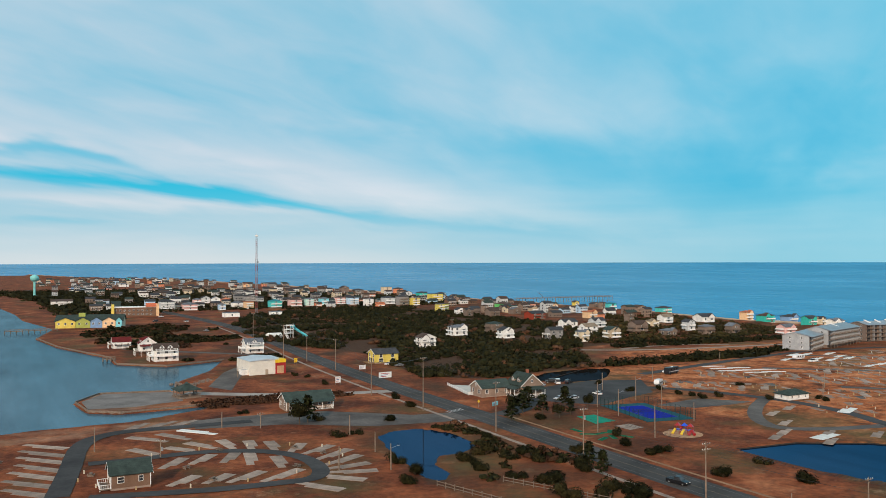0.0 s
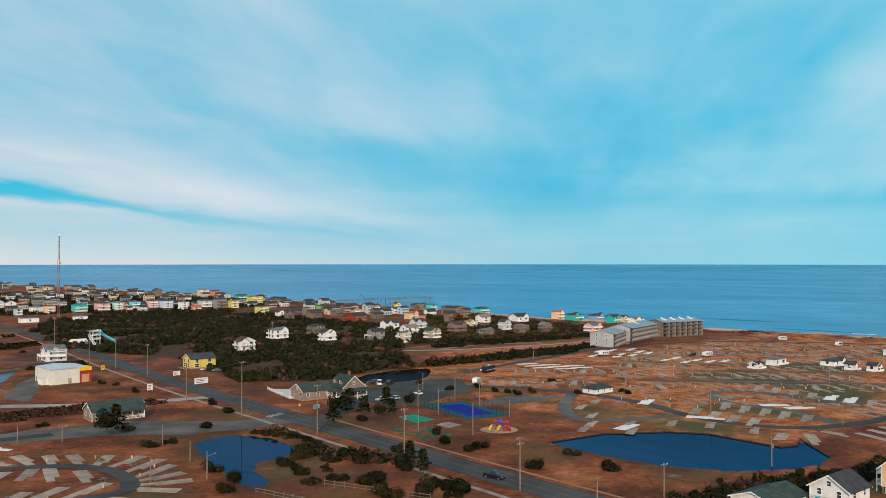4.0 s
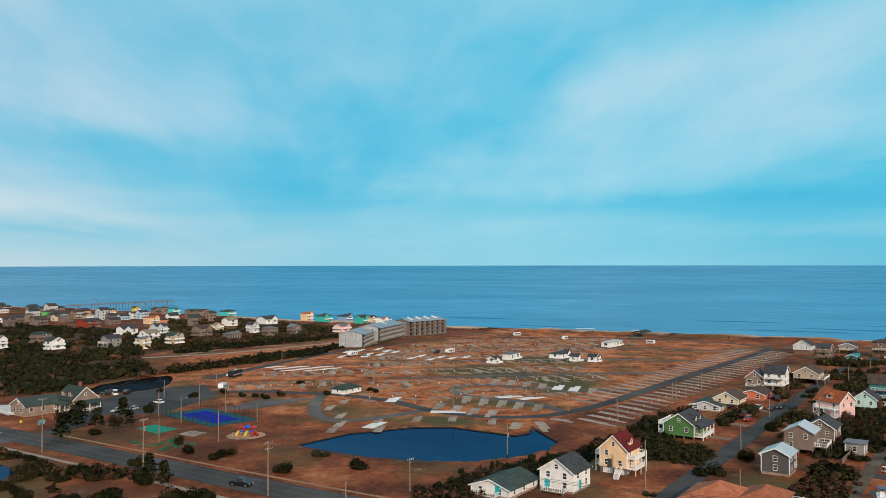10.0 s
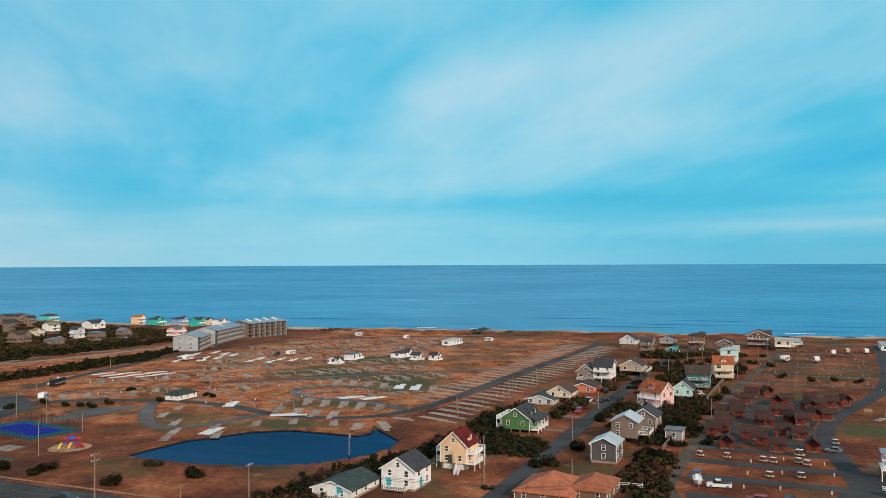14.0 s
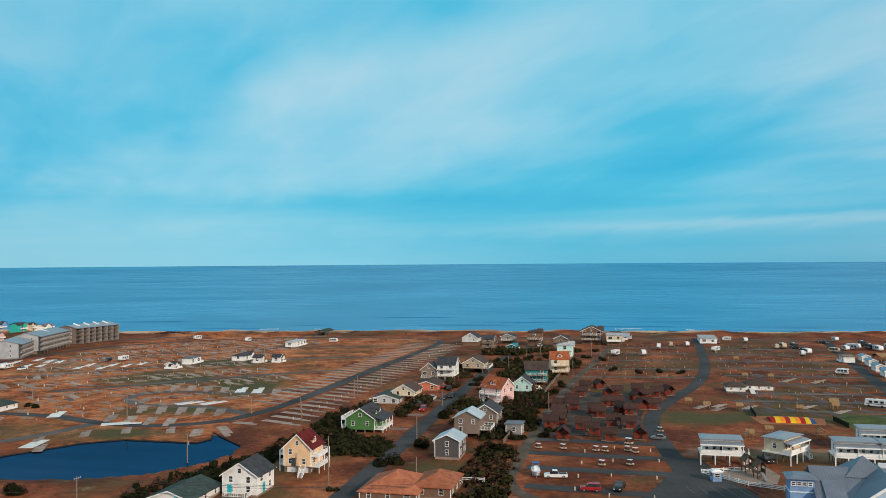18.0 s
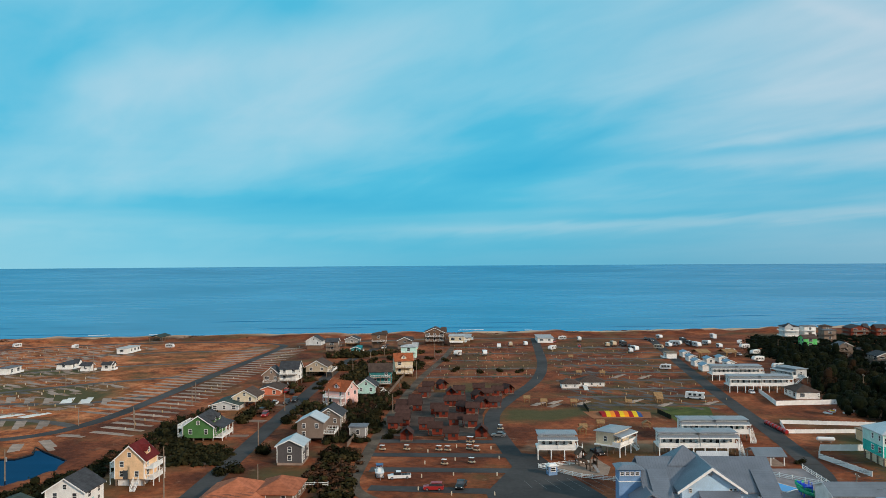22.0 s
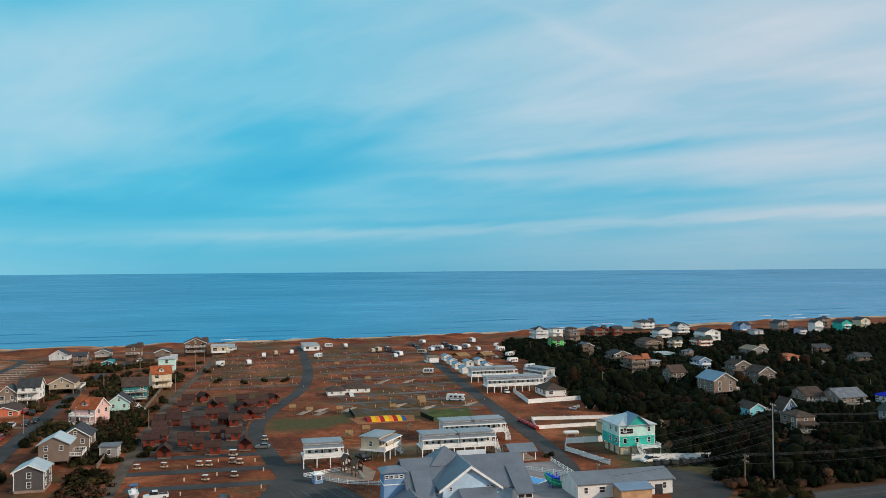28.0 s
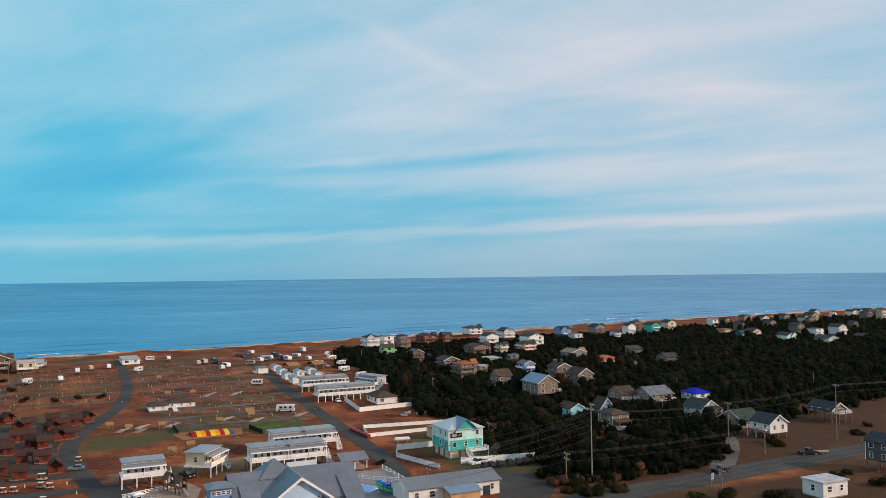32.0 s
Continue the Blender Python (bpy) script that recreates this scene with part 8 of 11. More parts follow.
copy_thing(TRAVEL, pose(430.0, -126.4, 0.06, 0, 0, 180)).scale = (0.86, 0.86, 0.86)
copy_thing(FIFTH, pose(242.6, 276.1, 0.06, 0, 0, 215)).scale = (0.86, 0.86, 0.86)
copy_thing(COACH, pose(275.3, 304.4, 0.06, 0, 0, 200))
copy_thing(LONG, pose(373.3, 315.0, 0.06, 0, 0, 185)).scale = (0.86, 0.86, 0.86)
copy_thing(LONG, pose(415.9, 276.0, 0.06, 0, 0, 180)).scale = (0.86, 0.86, 0.86)
copy_thing(TRAVEL, pose(539.0, 299.4, 0.06, 0, 0, 150)).scale = (0.86, 0.86, 0.86)
copy_thing(TRAVEL, pose(529.8, 256.4, 0.06, 0, 0, 180)).scale = (0.86, 0.86, 0.86)
copy_thing(TRAVEL, pose(533.9, 196.4, 0.06, 0, 0, 270)).scale = (0.86, 0.86, 0.86)
copy_thing(TRUCK_W, pose(210.6, 19.5, 0.06, 0, 0, 100))
copy_thing(TRUCK_B, pose(202.6, 3.9, 0.06, 0, 0, 170))
copy_thing(SUV_R, pose(200.2, 10.4, 0.06, 0, 0, 90))
copy_thing(CAR_K, pose(261.3, -6.6, 0.06, 0, 0, 80))
copy_thing(CAR_W, pose(346.7, -111.4, 0.06, 0, 0, 175))
copy_thing(VAN_W, pose(258.1, -115.9, 0.06, 0, 0, 180))
copy_thing(TRUCK_W, pose(415.5, 32.1, 0.06, 0, 0, 180))
copy_thing(TRUCK_B, pose(572.3, -117.0, 0.06, 0, 0, 200))
copy_thing(CAR_S, pose(484.8, -149.1, 0.06, 0, 0, 180))
copy_thing(TRUCK_B, pose(237.6, -33.6, 0.06, 0, 0, 200))
copy_thing(TRUCK_B, pose(142.1, 155.0, 0.06, 0, 0, 283))
copy_thing(TRUCK_W, pose(371.6, 304.4, 0.06, 0, 0, 180))
copy_thing(SUV_B, pose(412.7, 283.5, 0.06, 0, 0, 180))

copy_thing(SUV_B, pose(209.0, 306.8, 0.06, 0, 0, 150))
copy_thing(CAR_G, pose(186.7, 268.4, 0.06, 0, 0, 190))
copy_thing(CAR_G, pose(192.3, 266.9, 0.06, 0, 0, 190))
copy_thing(TRUCK_W, pose(276.2, 308.4, 0.06, 0, 0, 200))
copy_thing(TRUCK_B, pose(175.1, -163.0, 0.06, 0, 0, 280))
copy_thing(TRUCK_B, pose(179.7, -200.6, 0.06, 0, 0, 255))
copy_thing(TRAILER_S, pose(179.0, -205.1, 0.06, 0, 0, 255))
copy_thing(CAR_W, pose(207.0, 271.3, 0.06, 0, 0, 90))
copy_thing(TRUCK_W, pose(319.0, 77.0, 0.06, 0, 0, 180))
copy_thing(SUV_B, pose(321.2, 72.9, 0.06, 0, 0, 180))
copy_thing(SUV_B, pose(326.5, 70.9, 0.06, 0, 0, 180))
copy_thing(SUV_B, pose(302.5, 77.7, 0.06, 0, 0, 180))
copy_thing(SUV_R, pose(295.3, 74.7, 0.06, 0, 0, 180))
copy_thing(CAR_S, pose(434.5, 49.0, 0.06, 0, 0, 80))
copy_thing(TRUCK_W, pose(527.8, 57.9, 0.06, 0, 0, 170))
copy_thing(CAR_S, pose(82.6, 771.4, 0.06, 0, 0, 100))
copy_thing(CAR_W, pose(123.8, 829.3, 0.06, 0, 0, 200))
copy_thing(SUV_B, pose(110.4, 771.0, 0.06, 0, 0, 200))
copy_thing(CAR_W, pose(134.4, 757.8, 0.06, 0, 0, 120))
copy_thing(CAR_K, pose(129.6, 648.7, 0.06, 0, 0, 115))
copy_thing(SUV_B, pose(173.4, 395.7, 0.06, 0, 0, 190))
copy_thing(CAR_K, pose(173.8, 390.2, 0.06, 0, 0, 190))
copy_thing(CAR_W, pose(171.0, 397.2, 0.06, 0, 0, 190))
copy_thing(SUV_B, pose(180.1, 284.0, 0.06, 0, 0, 170))
copy_thing(CAR_S, pose(95.2, 600.4, 0.06, 0, 0, 120))
copy_thing(CART, pose(242.0, 27.2, 0.06, 0, 0, 250)).scale = (0.78, 0.78, 0.78)
copy_thing(CART, pose(242.4, 20.2, 0.06, 0, 0, 250)).scale = (0.78, 0.78, 0.78)
copy_thing(CART, pose(241.6, 10.9, 0.06, 0, 0, 250)).scale = (0.78, 0.78, 0.78)
copy_thing(CART, pose(241.3, 8.4, 0.06, 0, 0, 250)).scale = (0.78, 0.78, 0.78)
copy_thing(CART, pose(243.2, 2.2, 0.06, 0, 0, 250)).scale = (0.78, 0.78, 0.78)
copy_thing(CART, pose(241.4, 0.1, 0.06, 0, 0, 250)).scale = (0.78, 0.78, 0.78)
copy_thing(CART, pose(226.9, 1.5, 0.06, 0, 0, 250)).scale = (0.78, 0.78, 0.78)
copy_thing(CART, pose(224.9, 8.7, 0.06, 0, 0, 250)).scale = (0.78, 0.78, 0.78)
copy_thing(CART, pose(272.5, -7.5, 0.06, 0, 0, 250)).scale = (0.78, 0.78, 0.78)
copy_thing(DARKCART, pose(208.1, -108.9, 0.06, 0, 0, 180))
copy_thing(DARKCART, pose(208.0, -111.0, 0.06, 0, 0, 180))
copy_thing(DARKCART, pose(207.8, -113.5, 0.06, 0, 0, 180))
copy_thing(DARKCART, pose(207.9, -116.7, 0.06, 0, 0, 180))
copy_thing(DARKCART, pose(207.6, -119.5, 0.06, 0, 0, 180))
copy_thing(DARKCART, pose(207.4, -121.8, 0.06, 0, 0, 180))

# ---- cabins ----
copy_thing(CABIN, pose(353.4, 20.2, 0.06, 0, 0, 0))
copy_thing(CABIN, pose(358.6, 14.7, 0.06, 0, 0, 300))
copy_thing(CABIN, pose(348.4, -0.8, 0.06, 0, 0, 0))
copy_thing(CABIN, pose(341.3, -8.3, 0.06, 0, 0, 0))
copy_thing(CABIN, pose(346.4, -12.5, 0.06, 0, 0, 300))
copy_thing(CABIN, pose(337.7, 20.8, 0.06, 0, 0, 0))
copy_thing(CABIN, pose(337.3, 10.3, 0.06, 0, 0, 275))
copy_thing(CABIN, pose(342.4, 7.1, 0.06, 0, 0, 0))
copy_thing(CABIN, pose(330.1, -0.4, 0.06, 0, 0, 300))
copy_thing(CABIN, pose(334.9, -4.1, 0.06, 0, 0, 0))
copy_thing(CABIN, pose(318.7, 23.2, 0.06, 0, 0, 0))
copy_thing(CABIN, pose(316.5, 9.9, 0.06, 0, 0, 0))
copy_thing(CABIN, pose(317.2, 6.6, 0.06, 0, 0, 0))
copy_thing(CABIN, pose(312.2, -1.8, 0.06, 0, 0, 300))
copy_thing(CABIN, pose(313.8, -6.8, 0.06, 0, 0, 0))
copy_thing(CABIN, pose(314.3, -3.9, 0.06, 0, 0, 0))
copy_thing(CABIN, pose(307.5, 26.8, 0.06, 0, 0, 0))
copy_thing(CABIN, pose(306.8, 22.3, 0.06, 0, 0, 180))
copy_thing(CABIN, pose(304.0, 4.7, 0.06, 0, 0, 310))
copy_thing(CABIN, pose(301.2, 1.5, 0.06, 0, 0, 0))
copy_thing(CABIN, pose(294.4, 26.0, 0.06, 0, 0, 0))
copy_thing(CABIN, pose(294.3, 12.3, 0.06, 0, 0, 180))
copy_thing(CABIN, pose(286.2, 24.9, 0.06, 0, 0, 0))
copy_thing(CABIN, pose(278.5, 24.6, 0.06, 0, 0, 180))
copy_thing(CABIN, pose(279.5, 6.9, 0.06, 0, 0, 0))
copy_thing(CABIN, pose(276.8, 2.1, 0.06, 0, 0, 180))
copy_thing(CABIN, pose(273.4, 26.5, 0.06, 0, 0, 0))
copy_thing(CABIN, pose(271.8, 16.3, 0.06, 0, 0, 0))
copy_thing(CABIN, pose(264.4, 13.1, 0.06, 0, 0, 180))
copy_thing(CABIN, pose(257.0, 7.9, 0.06, 0, 0, 180))
copy_thing(CABIN, pose(260.4, -1.3, 0.06, 0, 0, 270))
copy_thing(CABIN, pose(255.9, 21.3, 0.06, 0, 0, 270))

# ---- timber shelters on the pitches ----
copy_thing(SHELTER, pose(325.7, -19.2, 0.05, 0, 0, 0)).scale = (0.78, 0.78, 0.82)
copy_thing(SHELTER, pose(318.2, -25.1, 0.05, 0, 0, 0)).scale = (0.78, 0.78, 0.82)
copy_thing(SHELTER, pose(317.7, -36.2, 0.05, 0, 0, 0)).scale = (0.78, 0.78, 0.82)
copy_thing(SHELTER, pose(316.9, -56.3, 0.05, 0, 0, 0)).scale = (0.78, 0.78, 0.82)
copy_thing(SHELTER, pose(324.1, -69.4, 0.05, 0, 0, 0)).scale = (0.78, 0.78, 0.82)
copy_thing(SHELTER, pose(269.3, -33.6, 0.05, 0, 0, 0)).scale = (0.78, 0.78, 0.82)
copy_thing(SHELTER, pose(275.9, -40.0, 0.05, 0, 0, 0)).scale = (0.78, 0.78, 0.82)
copy_thing(SHELTER, pose(264.6, -32.8, 0.05, 0, 0, 90)).scale = (0.78, 0.78, 0.82)
copy_thing(SHELTER, pose(274.8, -54.7, 0.05, 0, 0, 90)).scale = (0.78, 0.78, 0.82)
copy_thing(SHELTER, pose(467.5, -51.9, 0.05, 0, 0, 0)).scale = (0.78, 0.78, 0.82)
copy_thing(SHELTER, pose(401.4, -48.3, 0.05, 0, 0, 0)).scale = (0.78, 0.78, 0.82)
copy_thing(SHELTER, pose(399.5, -59.0, 0.05, 0, 0, 0)).scale = (0.78, 0.78, 0.82)
slab(317.6, -21.2, 326.0, -25.5, 2.6)
slab(321.6, -28.0, 330.2, -32.5, 2.6)
slab(319.9, -38.2, 328.5, -43.0, 2.6)
slab(324.5, -58.7, 333.4, -64.3, 2.6)
slab(316.3, -68.2, 324.7, -73.8, 2.6)
slab(320.0, -85.7, 328.7, -92.0, 2.6)
slab(314.2, -26.9, 322.4, -31.3, 2.6)
slab(392.7, -63.1, 405.9, -69.9, 2.6)
slab(390.6, -74.8, 403.7, -82.1, 2.6)

# ---- utility poles ----
pole(136.4, 184.9, 14.1, transformer=True)
pole(130.5, 272.0, 19.2)
pole(134.9, 228.4, 15.7)
pole(140.6, 392.2, 15.2)
pole(126.9, 312.2, 13.5)
pole(138.8, 432.0, 15.6)
pole(86.4, 199.3, 6.8, arms=0, lamp_arm=True)
pole(139.3, 143.0, 12.7, arms=2)
pole(127.9, 437.9, 19.5)
pole(136.3, 534.7, 20.0)
pole(202.3, 212.9, 6.2, arms=0)
pole(162.6, 212.9, 7.0, arms=0)
pole(172.7, 198.2, 9.7, arms=0)
pole(216.9, 280.9, 7.0, arms=0)
pole(92.4, 244.9, 6.1, arms=0)
pole(35.9, 241.0, 5.0, transformer=True)
pole(70.7, 268.1, 5.0, arms=1)
pole(20.4, 256.8, 6.8, arms=0)
pole(59.9, 274.8, 5.0, arms=0)
pole(74.6, 205.5, 6.1, arms=0)
pole(90.6, 220.1, 5.5, arms=0)
pole(92.0, 388.9, 5.0, arms=0, lamp_arm=True)
pole(265.7, 508.1, 13.4)
pole(286.5, 858.8, 12.0)
pole(255.1, 294.1, 5.6, arms=0)
pole(331.1, 329.3, 5.0, arms=0)
pole(160.9, 118.2, 7.9, arms=1)
pole(208.1, 118.7, 7.7, transformer=True, arms=0)
pole(282.9, 227.2, 7.2, arms=0)
pole(259.1, 170.6, 10.1, arms=0)
pole(367.0, 181.8, 7.8, arms=0)
pole(277.9, 133.3, 5.8, arms=0)
pole(286.0, 117.9, 5.0, arms=0)
pole(320.3, 109.3, 7.3, arms=0)
pole(144.6, 124.0, 5.1, arms=0)
pole(415.4, 191.6, 10.9, arms=0)
pole(302.1, 241.9, 6.9, arms=0)
pole(314.1, 55.5, 7.1, arms=0, lamp_arm=True)
pole(306.4, 70.2, 6.5, arms=0)
pole(204.6, 53.6, 5.0, arms=0)
pole(324.6, 109.3, 7.9, arms=0)
pole(352.6, 107.9, 7.7, arms=0)
pole(270.2, 111.1, 6.6, arms=0)
pole(191.9, 72.1, 12.0, arms=0)
pole(246.6, 64.4, 7.4, arms=0)
pole(406.9, 59.9, 7.7, arms=0)
pole(459.3, 57.9, 5.2, arms=0)
pole(489.2, 53.4, 6.1, arms=0)
pole(392.4, 28.0, 7.9, arms=0)
pole(482.1, 23.9, 9.6, arms=0)
pole(506.3, 20.1, 8.5, arms=0)
pole(303.5, 30.3, 6.6, arms=0)
pole(342.9, 31.3, 5.9, arms=0)
pole(184.0, -127.8, 20.0, arms=2, metal=True)
pole(193.4, -183.4, 14.8, arms=1)
pole(191.4, -226.4, 17.5, arms=1)
pole(184.6, -120.3, 7.9, arms=2)
pole(161.5, -150.6, 6.1, arms=2, transformer=True)
pole(186.7, -190.9, 8.0, arms=0)
pole(247.0, -131.0, 5.0, arms=1)
pole(254.1, -208.9, 5.3, arms=0)
pole(345.0, -155.0, 8.0, arms=1)
pole(302.3, -256.8, 6.1, arms=0)
pole(502.8, -177.1, 7.8, arms=0)
pole(416.3, -315.2, 9.5, arms=0)
pole(188.7, -83.1, 7.1, arms=1)
pole(274.8, -311.3, 7.6, arms=0)

# ---- shrubs and trees ----
plant(SHRUB[1], 109.8, 240.6, 2.6, 2.6)
plant(SHRUB[2], 88.6, 245.1, 2.4, 2.4)
plant(SHRUB[2], 94.7, 245.6, 2.0, 2.0)
plant(SHRUB[3], 112.4, 260.1, 2.4, 2.4)
plant(SHRUB[1], 132.7, 301.4, 2.2, 2.2)
plant(SHRUB[3], 129.6, 281.6, 2.4, 2.4)
plant(SHRUB[1], 90.6, 271.6, 2.0, 2.0)
plant(SHRUB[0], 183.0, 282.5, 2.6, 2.6)
plant(SHRUB[3], 158.4, 239.3, 2.2, 2.2)
plant(SHRUB[0], 117.4, 214.1, 3.0, 3.0)
plant(SHRUB[1], 116.5, 202.7, 3.0, 3.0)
plant(SHRUB[2], 124.6, 210.4, 2.4, 2.4)
plant(SHRUB[2], 120.3, 197.0, 2.6, 2.6)
plant(SHRUB[0], 125.5, 198.0, 2.4, 2.4)
plant(SHRUB[1], 125.3, 190.7, 2.2, 2.2)
plant(SHRUB[3], 127.5, 221.9, 2.0, 2.0)
plant(SHRUB[3], 107.8, 199.8, 2.6, 2.6)
plant(SHRUB[1], 106.7, 190.1, 2.4, 2.4)
plant(SHRUB[0], 130.5, 177.6, 3.0, 3.0)
plant(SHRUB[3], 116.3, 169.6, 3.4, 3.4)
plant(SHRUB[2], 111.2, 178.2, 2.4, 2.4)
plant(SHRUB[0], 111.7, 158.4, 3.2, 3.2)
plant(SHRUB[0], 120.2, 155.0, 3.4, 3.4)
plant(SHRUB[1], 156.4, 154.6, 2.6, 2.6)
plant(SHRUB[3], 171.2, 142.7, 2.8, 2.8)
plant(SHRUB[3], 156.5, 181.8, 2.2, 2.2)
plant(SHRUB[2], 176.4, 160.5, 2.2, 2.2)
plant(SHRUB[3], 160.9, 183.3, 2.0, 2.0)
plant(SHRUB[0], 164.9, 206.9, 2.0, 2.0)
plant(SHRUB[1], 157.1, 193.4, 2.4, 2.4)
plant(SHRUB[1], 106.2, 211.9, 2.6, 2.6)
plant(SHRUB[3], 94.4, 193.2, 2.6, 2.6)
plant(SHRUB[1], 90.0, 192.3, 2.6, 2.6)
plant(SHRUB[0], 90.4, 205.4, 2.4, 2.4)
plant(SHRUB[2], 95.7, 225.5, 2.0, 2.0)
plant(SHRUB[3], 84.8, 186.0, 2.4, 2.4)
plant(SHRUB[3], 93.2, 187.6, 2.2, 2.2)
plant(SHRUB[2], 128.3, 155.0, 3.0, 3.0)
plant(SHRUB[0], 127.6, 150.1, 3.0, 3.0)
plant(SHRUB[2], 72.0, 296.6, 1.8, 1.8)
plant(SHRUB[1], 120.5, 349.9, 1.8, 1.8)
plant(SHRUB[3], 120.6, 373.7, 1.6, 1.6)
plant(SHRUB[1], 116.5, 382.3, 1.6, 1.6)
plant(SHRUB[3], 108.5, 570.7, 2.2, 2.2)
plant(SHRUB[3], 115.2, 567.1, 2.2, 2.2)
plant(SHRUB[0], 101.2, 570.3, 2.0, 2.0)
plant(SHRUB[2], 120.9, 543.0, 2.0, 2.0)
plant(SHRUB[3], 86.0, 542.1, 1.8, 1.8)
plant(SHRUB[0], 163.0, 182.2, 2.0, 2.0)
plant(SHRUB[3], 113.9, 170.9, 2.6, 2.6)
plant(TREE[2], 158.7, 255.9, 2.6, 4.3)
plant(TREE[1], 158.4, 249.9, 2.7, 4.6)
plant(TREE[0], 180.0, 255.1, 2.4, 4.1)
plant(TREE[2], 185.9, 249.3, 2.1, 3.5)
plant(TREE[0], 168.1, 261.3, 2.4, 4.1)
plant(TREE[0], 163.3, 244.9, 2.4, 4.1)
plant(TREE[2], 83.5, 267.6, 3.2, 5.4)
plant(TREE[1], 87.1, 270.0, 2.9, 4.9)
plant(SHRUB[3], 225.5, 294.3, 1.7, 2.0)
plant(SHRUB[1], 237.3, 270.2, 1.7, 2.0)
plant(SHRUB[2], 239.3, 252.8, 1.7, 2.0)
plant(SHRUB[1], 237.4, 246.1, 1.7, 2.0)
plant(SHRUB[1], 246.1, 246.0, 1.7, 2.0)
plant(SHRUB[2], 276.6, 263.5, 1.7, 2.0)
plant(SHRUB[3], 258.4, 232.0, 1.7, 2.0)
plant(SHRUB[3], 274.2, 219.3, 1.7, 2.0)
plant(TREE[2], 165.5, 237.9, 2.1, 3.5)
plant(TREE[0], 171.9, 240.4, 1.9, 3.2)
plant(SHRUB[3], 236.3, 257.5, 1.7, 2.0)
plant(TREE[1], 148.4, 241.2, 2.2, 3.8)
plant(SHRUB[3], 277.0, 224.2, 1.6, 1.6)
plant(SHRUB[3], 224.8, 272.3, 2.2, 2.2)
plant(SHRUB[0], 431.5, 396.8, 2.0, 2.0)
plant(SHRUB[3], 386.1, 443.0, 2.0, 2.0)
plant(SHRUB[0], 372.2, 59.8, 2.4, 2.4)
plant(SHRUB[2], 359.4, 67.8, 2.2, 2.2)
plant(SHRUB[1], 371.7, 67.7, 2.2, 2.2)
plant(SHRUB[0], 236.6, 60.1, 3.0, 3.0)
plant(SHRUB[2], 216.0, 64.4, 3.4, 3.4)
plant(SHRUB[2], 291.3, 64.3, 2.6, 2.6)
plant(SHRUB[3], 283.4, 64.4, 2.6, 2.6)
plant(SHRUB[0], 481.5, 68.5, 3.0, 3.0)
plant(SHRUB[1], 455.5, 55.3, 2.6, 2.6)
plant(SHRUB[0], 464.9, 47.0, 2.6, 2.6)
plant(SHRUB[2], 449.6, 66.7, 2.6, 2.6)
plant(SHRUB[1], 445.2, 60.7, 2.6, 2.6)
plant(SHRUB[1], 440.0, 70.6, 2.4, 2.4)
plant(SHRUB[2], 311.0, 33.4, 3.4, 3.4)
plant(SHRUB[3], 295.5, 35.2, 3.4, 3.4)
plant(SHRUB[1], 284.1, 37.2, 3.2, 3.2)
plant(SHRUB[1], 275.8, 34.5, 3.2, 3.2)
plant(SHRUB[1], 278.2, 38.9, 2.6, 2.6)
plant(SHRUB[2], 253.9, 34.8, 2.4, 2.4)
plant(SHRUB[2], 229.8, 38.5, 2.2, 2.2)
plant(SHRUB[1], 234.3, 36.4, 2.4, 2.4)
plant(SHRUB[1], 231.5, 41.6, 2.0, 2.0)
plant(SHRUB[2], 330.7, 36.4, 2.8, 2.8)
plant(SHRUB[0], 339.5, 32.5, 2.6, 2.6)
plant(SHRUB[1], 362.5, 30.6, 2.4, 2.4)
plant(SHRUB[0], 314.9, 42.1, 2.2, 2.2)
plant(SHRUB[1], 306.1, 42.8, 2.2, 2.2)
plant(SHRUB[2], 279.6, 55.4, 2.4, 2.4)
plant(SHRUB[3], 273.3, 57.7, 2.4, 2.4)
plant(SHRUB[2], 423.7, 35.6, 2.4, 2.4)
plant(SHRUB[2], 448.9, 30.2, 2.4, 2.4)
plant(SHRUB[2], 470.4, 26.4, 2.4, 2.4)
plant(SHRUB[2], 504.9, 22.8, 2.4, 2.4)
plant(SHRUB[1], 282.9, 80.4, 2.2, 2.2)
plant(SHRUB[2], 188.6, 69.9, 1.4, 1.4)
plant(SHRUB[2], 407.3, 75.5, 2.0, 2.0)
plant(SHRUB[2], 267.0, 25.7, 2.2, 2.2)
plant(SHRUB[3], 258.0, 27.0, 2.0, 2.0)
plant(SHRUB[0], 227.5, -85.6, 1.4, 1.4)
plant(SHRUB[0], 458.8, 16.9, 2.2, 2.2)
plant(SHRUB[0], 418.0, 10.5, 2.2, 2.2)
plant(SHRUB[0], 409.5, -1.9, 2.0, 2.0)
plant(SHRUB[0], 414.1, -11.5, 2.0, 2.0)
plant(SHRUB[0], 412.4, -21.0, 2.0, 2.0)
plant(SHRUB[3], 153.3, -145.0, 3.0, 3.0)
plant(SHRUB[2], 154.4, -137.5, 3.0, 3.0)
plant(SHRUB[2], 148.9, -156.6, 3.0, 3.0)
plant(SHRUB[0], 196.6, -203.8, 2.4, 2.4)
plant(SHRUB[3], 192.7, -202.0, 2.4, 2.4)
plant(SHRUB[2], 193.2, -238.7, 2.0, 2.0)
plant(SHRUB[2], 197.0, -242.0, 1.6, 1.6)
plant(SHRUB[0], 145.7, -187.6, 2.4, 2.4)
plant(SHRUB[2], 158.6, -191.2, 1.6, 1.6)
plant(SHRUB[2], 158.2, -186.6, 1.6, 1.6)
plant(SHRUB[0], 202.1, -254.0, 1.6, 1.6)
